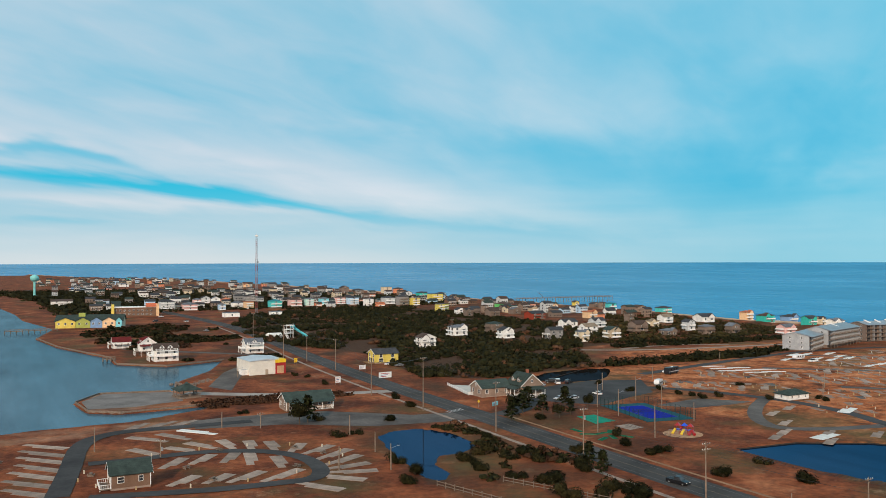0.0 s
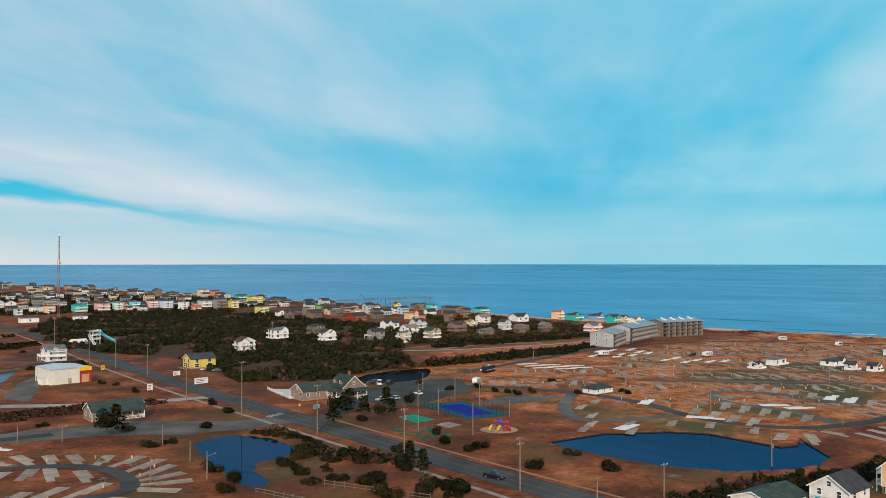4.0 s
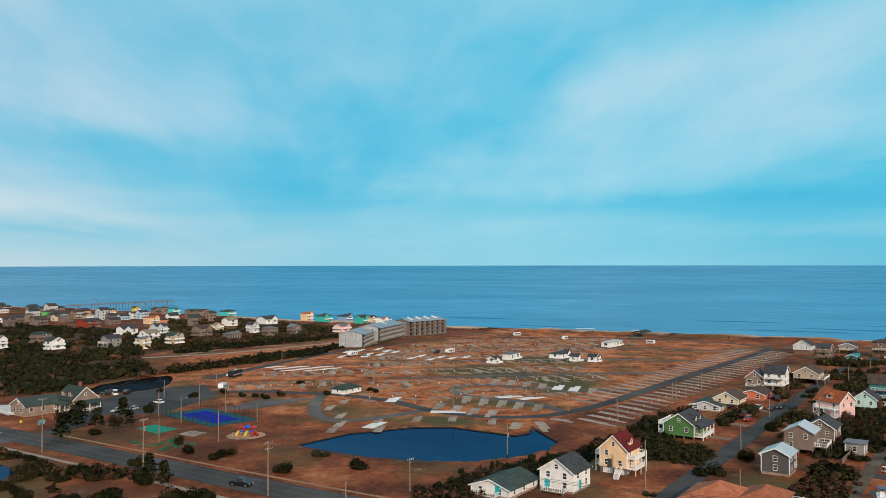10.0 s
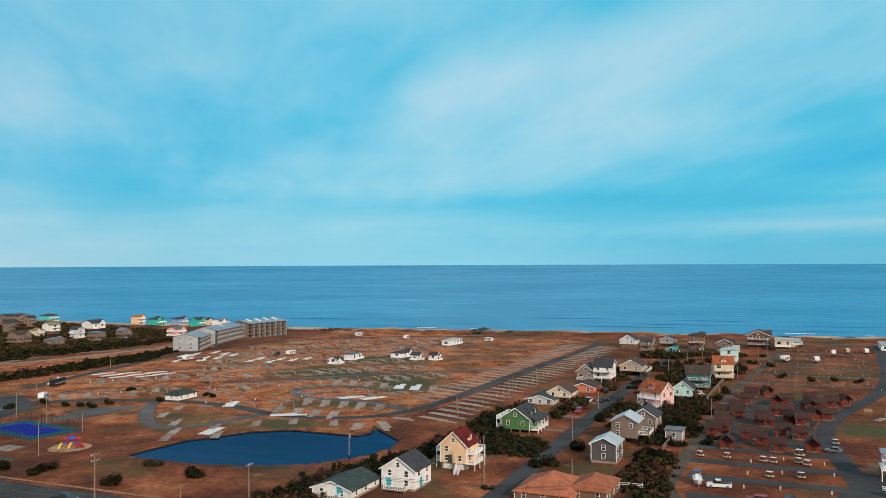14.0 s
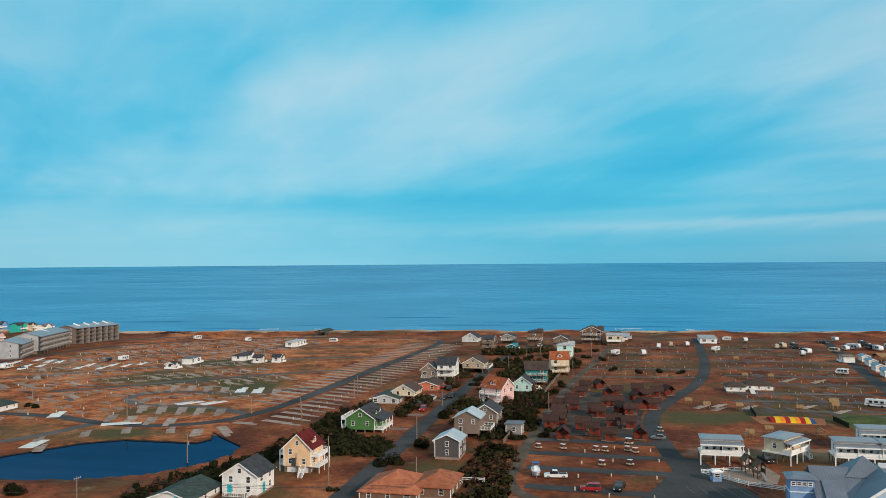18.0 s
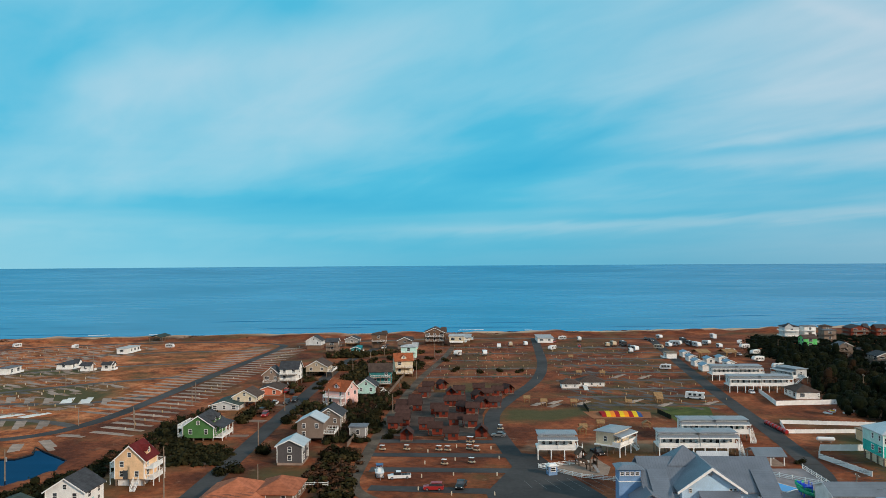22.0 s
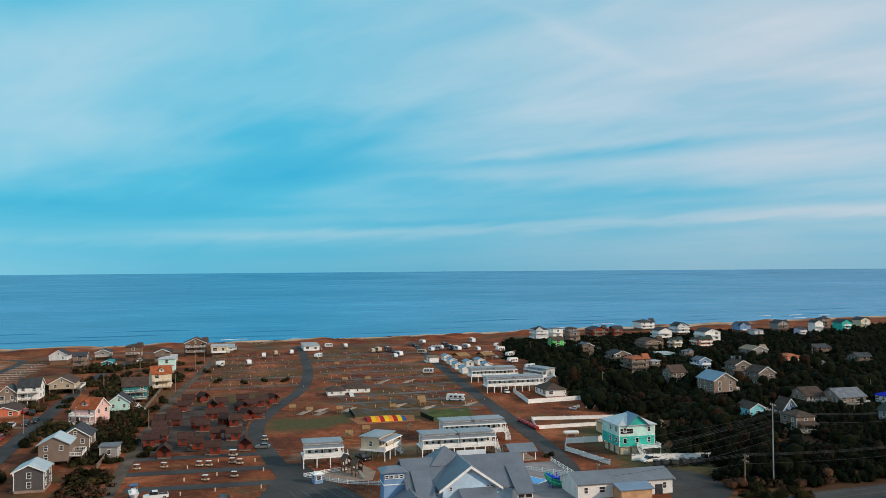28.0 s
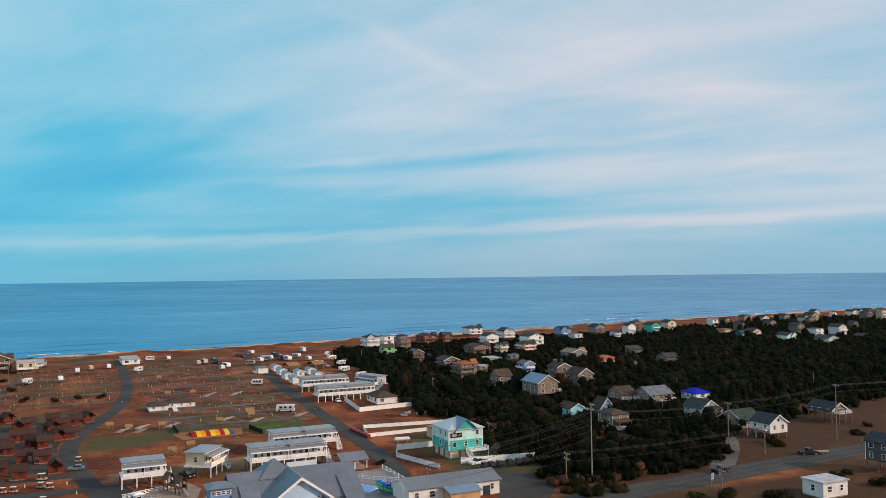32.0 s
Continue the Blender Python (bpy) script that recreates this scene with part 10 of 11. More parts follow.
def play_fort():
    t = thing("play_fort", 223, -28.5, 0, 20, "weathered timber play fort with a pitched roof and bridge", "play fort")
    wood = mat("stained play timber", (0.13, 0.085, 0.06), 0.85, 0.25, 1.0, 0.3)
    for x in (-3.2, 3.0):
        for sx in (-1, 1):
            for sy in (-1, 1):
                part("post", post_mesh(3.4, 0.11, wood), t, at=(x + sx, sy, 0))
        part("platform", Shape().box(x - 1.1, -1.1, 1.4, x + 1.1, 1.1, 1.55).mesh("platform", wood), t)
        part("roof", gable_roof(2.2, 2.2, 3.2, 1.3, "x", 0.3, 0.1).mesh("roof", wood), t, at=(x, 0, 0))
        part("guard", Shape().box(x - 1.1, -1.1, 1.55, x + 1.1, -1.02, 2.3).mesh("guard", wood), t)
    part("bridge", Shape().box(-2.1, -0.5, 1.35, 1.9, 0.5, 1.45).box(-2.1, -0.5, 2.1, 1.9, -0.42, 2.2).box(-2.1, 0.42, 2.1, 1.9, 0.5, 2.2).mesh("bridge", wood), t)
    part("slide", Shape().poly([(-4.3, -0.4, 1.5), (-4.3, 0.4, 1.5), (-7.0, 0.4, 0.2), (-7.0, -0.4, 0.2), (-4.3, -0.4, 1.7), (-4.3, 0.4, 1.7), (-7.0, 0.4, 0.4), (-7.0, -0.4, 0.4)], [(0, 1, 2, 3), (4, 5, 6, 7), (0, 1, 5, 4), (1, 2, 6, 5), (2, 3, 7, 6), (3, 0, 4, 7)]).mesh("slide", paint("grey")), t)
    return t


play_fort()


def gate_booth():
    t = thing("gate_booth", 215.5, -18.9, 0, 15, "small blue gate booth with a white flat roof", "booth")
    part("wall", Shape().box(-1.1, -1.1, 0, 1.1, 1.1, 2.3).mesh("wall", siding("blue")), t)
    part("roof", Shape().box(-1.4, -1.4, 2.3, 1.4, 1.4, 2.5).box(-0.9, -0.9, 2.5, 0.9, 0.9, 2.75).mesh("roof", TRIM), t)
    for m in (pose(-1.12, 0, 1.5, 0, 0, 270), pose(0, -1.12, 1.5), pose(0, 1.12, 1.5, 0, 0, 180)):
        part("window", window_mesh(1.2, 0.9), t, m)


gate_booth()
for k in range(7):
    ribbon("parking_line", [(209.1 + 0.6 * k, -11.5 - 2.7 * k), (202.4 - 0.6 * k, -13.1 - 3.3 * k)], 0.13, LINE, "painted parking bay line on the forecourt", 0.07, 0, "road marking")

# ---- ground surfaces of the southern camp ----
# one dark sheet: tar plus the shadow among the cabins in its colour
sheet("cabin_yard", [(262, 30), (262, -2), (300, -2), (332, -6), (350, -2), (350, 22), (330, 28)], 0.032, mat("dark tar with shadow", (0.060, 0.050, 0.047), 0.95, 0.3, 0.12, 0.3, rgb2=(0.115, 0.080, 0.062)), "dark tarred yard among the cabins with their shadow in its colour", "yard")


def pitch_pads():
    """Small weathered pads and worn turf beside every lane of the southern camp."""
    rnd = random.Random(77)
    s = Shape()
    for x in (318, 338, 358, 384, 410, 438, 468, 500, 530):
        for k in range(8):
            y, a = -42 - k * 6.6 - (x - 318) * 0.02, math.radians(20 + 14 * rnd.random())
            for sg in (-1, 1):
                cx, cy, ln, wd = x + sg * (5.0 + rnd.random()), y + rnd.random() * 2, 2.6 + rnd.random(), 0.8 + 0.5 * rnd.random()
                c, n = math.cos(a), math.sin(a)
                q = [(cx + u * c - v * n, cy + u * n + v * c) for u, v in ((-ln, -wd), (ln, -wd), (ln, wd), (-ln, wd))]
                s.slot = 0 if rnd.random() < 0.65 else 1
                s.prism(q, 0.0, 0.05 + 0.01 * rnd.random(), "z")
    for x in (400, 430, 465, 500, 535):
        for k in range(6):
            for sg in (-1, 1):
                cx, cy = x + sg * 5 + rnd.random(), -24 + k * 7.5 + rnd.random()
                s.slot = 1
                s.prism([(cx - 2.5, cy - 1), (cx + 2.5, cy - 0.2), (cx + 2.4, cy + 1.1), (cx - 2.6, cy + 0.4)], 0.0, 0.05, "z")
    stuff("pitch_pads", s.mesh("pitch_pads", OLDTAR, mat("worn turf", (0.060, 0.055, 0.025), 0.95, 0.3, 0.2, 0.4, rgb2=(0.13, 0.095, 0.045))), "small worn pads and turf strips beside the camp lanes", "pitches")


pitch_pads()


def north_pads():
    """Pale worn pads thick between the rows of the northern camp."""
    rnd = random.Random(78)
    s = Shape()
    for (ax, ay), (bx, by) in ROWS:
        n = math.hypot(bx - ax, by - ay)
        ux, uy = (bx - ax) / n, (by - ay) / n
        for k in range(int(n / 5.0)):
            for sg in (-1, 1):
                if rnd.random() < 0.2:
                    continue
                f, a = k * 5.0 + 2 * rnd.random(), 0.9 + 0.5 * rnd.random()
                cx, cy = ax + ux * f - uy * sg * (7 + 2 * rnd.random()), ay + uy * f + ux * sg * (7 + 2 * rnd.random())
                ln, wd = 2.6 + 1.6 * rnd.random(), 0.9 + 0.5 * rnd.random()
                c, q = math.cos(a), math.sin(a)
                s.slot = 0 if rnd.random() < 0.9 else 1
                s.prism([(cx + u * c - v * q, cy + u * q + v * c) for u, v in ((-ln, -wd), (0.4, -wd), (0.4, -wd - 0.9), (ln, -wd - 0.9), (ln, wd), (-ln, wd))], 0.0, 0.05 + 0.02 * rnd.random(), "z")
    stuff("pitch_pads", s.mesh("pitch_pads", mat("pale concrete pad", (0.27, 0.185, 0.14), 0.9, 0.15, 0.3, 0.1), OLDTAR), "pale worn pads between the camp rows", "pitches")


north_pads()
for k, (x, y, x1, y1, wd) in enumerate(((286, 72.4, 288, 82, 4), (262, 71.6, 262, 81, 3.4), (226, 70.6, 226, 78, 3.4), (318, 73.0, 320, 82, 4), (300, 65.4, 300, 57, 3.4))):
    slab(x, y, x1, y1, wd, mat("driveway concrete", (0.22, 0.145, 0.11), 0.9, 0.2, 0.3), "driveway", "worn concrete driveway beside the side street", "driveways")

# ---- fences ----
fence(349, -115, 318, -111, 1.8)
fence(318, -111, 322, -141, 1.8)
fence(283, -100, 267, -96, 1.3, label="low white panelled yard fence")
fence(267, -96, 268, -124, 1.3, label="low white panelled yard fence")
fence(279, -129, 283, -100, 1.3, label="low white panelled yard fence")
fence(234, -93, 243, -97, 1.8)
fence(243, -97, 243, -111, 1.8)
fence(234, -93, 214, -98, 1.4)
fence(217, -106, 213, -128, 1.8)
fence(222, -66, 204, -84, 1.2, rails=3, label="white picket fence round the pool")
fence(204, -84, 222, -84, 1.2, rails=3, label="white picket fence beside the lawn")
fence(202, 49, 202.6, 36, 1.2, rails=3, label="white rail garden fence")
fence(222, -16, 212, -26, 1.1, rails=3, label="white rail fence round the playground")
fence(212, -26, 208, -36, 1.1, rails=3, label="white rail fence round the playground")
fence(222, -16, 228, -30, 1.1, rails=3, label="white rail fence round the playground")
fence(244, 58.5, 248, 58.5, 0.9, rails=2, label="short white rail fence by the street")
fence(268, 82, 274, 82, 0.9, rails=2, label="short white rail fence by the street")
fence(226, 84, 231, 84, 0.9, rails=2, label="short white rail fence by the street")
fence(106, 176, 118, 150, 1.4, m=TIMBER, rails=2, label="weathered timber fence behind the pond")
fence(90, 180, 100, 150, 1.4, m=TIMBER, rails=2, label="weathered timber fence behind the pond")
fence(246, 38, 300, 37, 1.5, m=TIMBER, label="weathered timber fence along the camp lane")
fence(300, 37, 420, 34, 1.5, m=TIMBER, label="weathered timber fence along the camp lane")
fence(302, -64, 290, -66, 1.6, m=mat("dark hedge panel", (0.02, 0.022, 0.012), 0.9), label="dark screen panel beside the lawn")
fence(318, -40, 304, -40, 1.4, m=mat("dark hedge panel", (0.02, 0.022, 0.012), 0.9), label="dark screen panel beside the play lawn")

# ---- play things ----


def jumping_pillow():
    t = thing("jumping_pillow", 299.5, -50.5, 0, 0, "striped inflated jumping pillow of red, orange and yellow", "jumping pillow")
    cols = ("red", "yellow", "orange", "red", "yellow", "orange", "red", "yellow", "blue")
    n = len(cols)
    for k, c in enumerate(cols):
        s = Shape()
        a0, a1 = 7.0 - 14 * k / n, 7.0 - 14 * (k + 1) / n
        prof = [(-4.5, 0.05), (-3.8, 0.55), (-2.0, 1.0), (0, 1.15), (2.0, 1.0), (3.8, 0.55), (4.5, 0.05)]
        e0, e1 = (0.75 if k == 0 else 1.0), (0.6 if k == n - 1 else 1.0)
        m = len(prof)
        pts = [(x, a0, z * e0) for x, z in prof] + [(x, a1, z * e1) for x, z in prof]
        s.poly(pts, [(i, i + 1, i + 1 + m, i + m) for i in range(m - 1)] + [tuple(range(m)), tuple(range(m, 2 * m))])
        part("stripe", s.mesh("stripe", paint(c, 0.8)), t)


jumping_pillow()
sheet("sand_pit", [(292, -40), (293, -60), (305, -62), (308, -52), (306, -38)], 0.035, mat("orange sand", (0.32, 0.13, 0.06), 0.95, 0.2, 0.1), "orange sand around the jumping pillow", "sand pit")
sheet("green_lawn", [(284, -67), (286, -80), (316, -86), (316, -67)], 0.03, mat("mown lawn", (0.050, 0.075, 0.018), 0.95, 0.2, 0.15, 0.4, rgb2=(0.11, 0.120, 0.032)), "mown green lawn", "lawn")


def tennis_court():
    cx, cy, yaw = 199, 233, 80
    t = thing("tennis_court", cx, cy, 0, yaw, "blue tennis court with a green mesh fence", "tennis court")
    part("surround", Shape().box(-16.6, -9.1, 0, 16.6, 9.1, 0.07).mesh("surround", mat("teal court surround", (0.016, 0.085, 0.105), 0.8, 0.12, 0.3, 0.05)), t)
    part("surface", Shape().box(-11.9, -5.5, 0.05, 11.9, 5.5, 0.085).mesh("surface", paint("court", 0.8)), t)
    for a in ((-11.9, -5.5, 11.9, -5.42), (-11.9, 5.42, 11.9, 5.5), (-11.9, -5.5, -11.8, 5.5), (11.8, -5.5, 11.9, 5.5), (-6.4, -4.1, 6.4, -4.02), (-6.4, 4.02, 6.4, 4.1)):
        part("line", Shape().box(a[0], a[1], 0.085, a[2], a[3], 0.092).mesh("line", LINE), t)
    part("net", lattice([-5.8 + 0.4 * k + e for k in range(29) for e in (0, 0.03)], [0.08, 0.12, 0.34, 0.37, 0.6, 0.63, 0.9, 1.0], lambda i, j: i % 2 == 0 or j % 2 == 0, 0.012).mesh("net", DARK), t, pose(0, 0, 0, 0, 0, 90))
    mesh_mat = mat("green wire mesh", (0.02, 0.05, 0.045), 0.8)
    for x0, y0, x1, y1 in ((-16.6, -9.1, 16.6, -9.1), (16.6, -9.1, 16.6, 9.1), (16.6, 9.1, -16.6, 9.1), (-16.6, 9.1, -16.6, -9.1)):
        n = math.hypot(x1 - x0, y1 - y0)
        k = int(n / 3)
        for i in range(k):
            part("post", post_mesh(3.0, 0.05, mesh_mat), t, at=(x0 + (x1 - x0) * i / k, y0 + (y1 - y0) * i / k, 0))
        s = Shape()
        ux, uy = (x1 - x0) / n, (y1 - y0) / n
        for i in range(int(n / 0.8)):
            a = i * 0.8
            s.tube((x0 + ux * a, y0 + uy * a, 0.1), (x0 + ux * a, y0 + uy * a, 2.9), 0.022, n=3)
        for z in (0.15, 1.1, 2.05, 2.95):
            s.tube((x0, y0, z), (x1, y1, z), 0.022, n=3)
        part("mesh_panel", s.mesh("mesh_panel", mesh_mat), t)


tennis_court()
for x, y in ((186, 232), (190, 249), (208, 235), (212, 254)):
    pole(x, y, 9.0, 0, 0, label="slim court lamp post beside the tennis court", lamp_arm=True)
sheet("ball_court", [(172, 237), (179.6, 237.4), (179, 224.8), (170, 223.7)], 0.06, mat("green court", (0.012, 0.24, 0.15), 0.8, 0.12, 0.3), "green painted ball court", "court")
sheet("sand_court", [(173, 218), (179.6, 219), (180.3, 212), (173.6, 210.6)], 0.05, CONCRETE, "pale concrete play slab", "court")


def putting_greens():
    g = mat("putting felt", (0.008, 0.10, 0.05), 0.9, 0.15)
    for k in range(7):
        t = thing("putting_green", 158 + (k % 3) * 4.2, 204 + (k // 3) * 7.0 + (k % 2), 0, 30 + 40 * k, "small dark green putting strip in dry grass", "putting green", "putting greens")
        part("felt", Shape().prism([(-2.6, -0.7), (2.2, -0.7), (2.8, 0.3), (2.2, 0.9), (-2.6, 0.7)], 0.0, 0.1, "z").mesh("felt", g), t)
        part("kerb", Shape().box(-2.7, 0.7, 0, 2.2, 0.85, 0.2).mesh("kerb", mat("green kerb", (0.02, 0.16, 0.08), 0.7)), t)


putting_greens()


def playground():
    t = thing("playground", 185, 199, 0, -60, "red, yellow and blue climbing frame with slides on sand", "playground")
    for i, (x, y, c) in enumerate(((-2.6, 0, "red"), (0, 0.4, "brightblue"), (2.6, 0, "red"))):
        part("platform", Shape().box(x - 1, y - 1, 1.5, x + 1, y + 1, 1.65).mesh("platform", paint("brightblue")), t)
        for sx in (-0.9, 0.9):
            for sy in (-0.9, 0.9):
                part("post", post_mesh(3.2, 0.08, paint("red")), t, at=(x + sx, y + sy, 0))
        part("canopy", Shape().poly([(x - 1.2, y - 1.2, 3.1), (x + 1.2, y - 1.2, 3.1), (x + 1.2, y + 1.2, 3.1), (x - 1.2, y + 1.2, 3.1), (x, y, 4.3)], [(3, 2, 1, 0), (0, 1, 4), (1, 2, 4), (2, 3, 4), (3, 0, 4)]).mesh("canopy", paint(c)), t)
    for x, c in ((-3.4, "yellow"), (0.2, "yellow"), (3.2, "red")):
        part("slide", Shape().poly([(x - 0.5, -1, 1.6), (x + 0.5, -1, 1.6), (x + 0.5, -4.2, 0.3), (x - 0.5, -4.2, 0.3), (x - 0.5, -1, 1.9), (x + 0.5, -1, 1.9), (x + 0.5, -4.2, 0.6), (x - 0.5, -4.2, 0.6)], [(3, 2, 1, 0), (4, 5, 6, 7), (0, 1, 5, 4), (1, 2, 6, 5), (2, 3, 7, 6), (3, 0, 4, 7)]).mesh("slide", paint(c)), t)
    part("tube", Shape().tube((-1.6, 0.2, 2.2), (-0.8, 0.3, 2.2), 0.6, n=10).tube((3.5, -1, 1.6), (5.2, -3.0, 0.6), 0.6, n=10).mesh("tube", paint("red")), t)
    s = Shape().tube((-4, -7, 0), (-4, -7, 2.4), 0.05).tube((2, -7, 0), (2, -7, 2.4), 0.05).tube((-4, -7, 2.4), (2, -7, 2.4), 0.05)
    part("swing_frame", s.mesh("swing_frame", STEEL), t)
    t.scale = (0.76, 0.76, 0.76)


playground()
sheet("play_sand", [(184 + 6.2 * math.cos(a * 0.45), 198.5 + 6.0 * math.sin(a * 0.45)) for a in range(14)], 0.05, mat("play sand", (0.42, 0.24, 0.14), 0.95, 0.15), "round patch of pale play sand", "sand")


def train():
    t = thing("ride_train", 274, -95.5, 0, 182, "row of red barrel-shaped ride wagons beside the lane", "ride train")
    for k in range(7):
        b = part("wagon", shared("wagon", lambda: Shape().tube((-0.9, 0, 0.8), (0.9, 0, 0.8), 0.62, n=10).mesh("wagon", paint("red"))), t, at=(-7.8 + 2.6 * k, 0, 0))
        for sx in (-0.6, 0.6):
            for sy in (-0.5, 0.5):
                part("wheel", shared("wwheel", lambda: Shape().tube((0, -0.08, 0), (0, 0.08, 0), 0.22, n=8).mesh("wheel", DARK)), b, at=(sx, sy, 0.22))


train()


def propane_tank():
    t = thing("propane_tank", 254, -103, 0, 80, "white cylindrical propane tank on saddles", "propane tank")
    part("vessel", Shape().tube((-2.2, 0, 1.1), (2.2, 0, 1.1), 0.6, n=14).tube((2.2, 0, 1.1), (2.6, 0, 1.1), 0.6, 0.2, 14).tube((-2.2, 0, 1.1), (-2.6, 0, 1.1), 0.6, 0.2, 14).mesh("vessel", paint("white")), t)
    for x in (-1.4, 1.4):
        part("saddle", Shape().box(x - 0.2, -0.5, 0, x + 0.2, 0.5, 0.6).mesh("saddle", CONCRETE), t)


propane_tank()
house(256, -121, 6, 14, 3.6, "peach", "tan", "flat", stilt=0.2, near=True, label="long low peach shed with a flat roof", name="shed", sides=(3,))
house(338, -128, 13, 9, 5.2, "white", "brown", "hip", stilt=0.3, label="white pump house with a brown hipped roof", name="pump_house")


def jet_ski(x, y, yaw, c):
    t = thing("jet_ski", x, y, 0, yaw, f"{c} jet ski lying on bare ground", "jet ski", "stored jet skis")
    part("hull", Shape().prism([(-1.4, 0.1), (1.0, 0.1), (1.7, 0.55), (0.6, 0.7), (-1.4, 0.55)], -0.5, 0.5, "y").mesh("hull", paint("white")), t)
    part("seat", Shape().prism([(-1.2, 0.55), (0.3, 0.65), (0.5, 1.05), (0.2, 1.05), (-1.2, 0.85)], -0.25, 0.25, "y").mesh("seat", paint(c)), t)


for k, c in enumerate(("red", "yellow", "red", "yellow", "red")):
    jet_ski(301 + (k % 3) * 2.6, -123 - k * 2.2, 40 + 60 * k, c)


def boat():
    x, y = 211.5, 24.5
    t = thing("motor_boat", x, y, 0, 190, "white motor boat with a blue canopy on a trailer", "boat")
    part("hull", Shape().poly([(-3, -1.1, 1.6), (1.6, -1.1, 1.6), (3.4, 0, 1.85), (1.6, 1.1, 1.6), (-3, 1.1, 1.6), (-3, -0.7, 0.7), (1.4, -0.6, 0.7), (2.8, 0, 0.9), (1.4, 0.6, 0.7), (-3, 0.7, 0.7)],
                              [(0, 1, 2, 3, 4), (9, 8, 7, 6, 5), (0, 5, 6, 1), (1, 6, 7, 2), (2, 7, 8, 3), (3, 8, 9, 4), (4, 9, 5, 0)]).mesh("hull", paint("white")), t)
    part("console", Shape().box(-0.6, -0.5, 1.6, 0.4, 0.5, 2.6).mesh("console", paint("white")), t)
    part("canopy", Shape().box(-1.3, -0.9, 3.3, 0.9, 0.9, 3.42).mesh("canopy", paint("blue")), t)
    for sx in (-1.2, 0.8):
        for sy in (-0.8, 0.8):
            part("canopy_post", post_mesh(1.75, 0.03, STEEL), t, at=(sx, sy, 1.6))
    part("outboard", Shape().box(-3.5, -0.3, 1.0, -3.0, 0.3, 2.2).mesh("outboard", DARK), t)
    part("trailer", Shape().box(-2.8, -0.9, 0.45, 1.6, -0.75, 0.6).box(-2.8, 0.75, 0.45, 1.6, 0.9, 0.6).box(1.4, -0.9, 0.45, 1.6, 0.9, 0.6).box(1.6, -0.06, 0.45, 4.2, 0.06, 0.58).mesh("trailer", STEEL), t)
    for sy in (-1, 1):
        wheel(t, pose(-1.2, sy * 1.0, 0.33), 0.33, 0.2)


boat()

# ---- water park beside the highway ----


def park_slide():
    t = thing("water_park_slide", 170, 570, 0, 10, "white stair tower with a turquoise water chute among shrubs", "water slide")
    tq = mat("turquoise chute", (0.10, 0.55, 0.62), 0.35, 0.1)
    for sx in (-2.4, 2.4):
        for sy in (-2.0, 2.0):
            part("post", post_mesh(8.6, 0.16, TRIM), t, at=(sx, sy, 0))
    for z in (3.0, 5.6, 8.2):
        part("platform", Shape().box(-2.7, -2.3, z, 2.7, 2.3, z + 0.25).mesh("platform", TRIM), t)
        part("railing", rail_mesh(5.4), t, at=(0, -2.2, z + 0.25))
    stairs(t, pose(-4.2, -1, 0), 5.6, width=1.4, wood=TRIM)
    for k in range(2):
        path = [(3 + 9 * f, -2.0 + 3.4 * k + 2.2 * math.sin(5 * f + k), 8.2 - 7.4 * f) for f in [i / 12 for i in range(13)]]
        part("chute", Shape().hose(path, 0.7, 7).mesh("chute", tq), t)
    part("slide_house", Shape().prism([(-3, 0), (3, 0), (3, 2.6), (0, 4.0), (-3, 2.6)], -16, -6, "x").mesh("slide_house", siding("white")), t)


park_slide()

# ---- north-west waterside ----


def warehouse():
    t = thing("warehouse", 106, 402, 0, 4, "white flat-roofed store with a red and yellow front", "store")
    w, d, h = 17, 20, 6.6
    part("wall", Shape().box(-w / 2, -d / 2, 0, w / 2, d / 2, h).mesh("wall", mat("white cladding", (0.72, 0.68, 0.60), 0.7, 0.08, 0.3, 0.1, lines=2.0)), t)
    part("roof", Shape().prism([(-w / 2 - 0.3, h), (w / 2 + 0.3, h), (0, h + 0.7)], -d / 2 - 0.3, d / 2 + 0.3, "y").mesh("roof", seamed("pale")), t)
    part("front_frame", Shape().box(w / 2 - 4.6, -d / 2 - 0.5, 0, w / 2 + 0.4, -d / 2 + 5.5, h - 1.3).mesh("front_frame", paint("red", 0.6)), t)
    part("sign_band", Shape().box(w / 2 - 4.7, -d / 2 - 0.6, h - 1.3, w / 2 + 0.5, -d / 2 + 6, h + 0.2).mesh("sign_band", paint("yellow", 0.6)), t)
    part("shop_window", Shape().box(w / 2 - 3.9, -d / 2 - 0.56, 0.3, w / 2 - 0.6, -d / 2 - 0.5, 3.8).mesh("shop_window", mat("blind", (0.6, 0.36, 0.2), 0.7)), t)
    part("side_door", Shape().box(-1, -d / 2 - 0.05, 0, 0.4, -d / 2, 2.4).mesh("side_door", mat("beige door", (0.42, 0.33, 0.24), 0.7)), t)
    part("lean_to", Shape().box(-w / 2 - 2.6, -d / 2 + 3, 0, -w / 2, -d / 2 + 8, 2.4).mesh("lean_to", siding("white")), t)


warehouse()


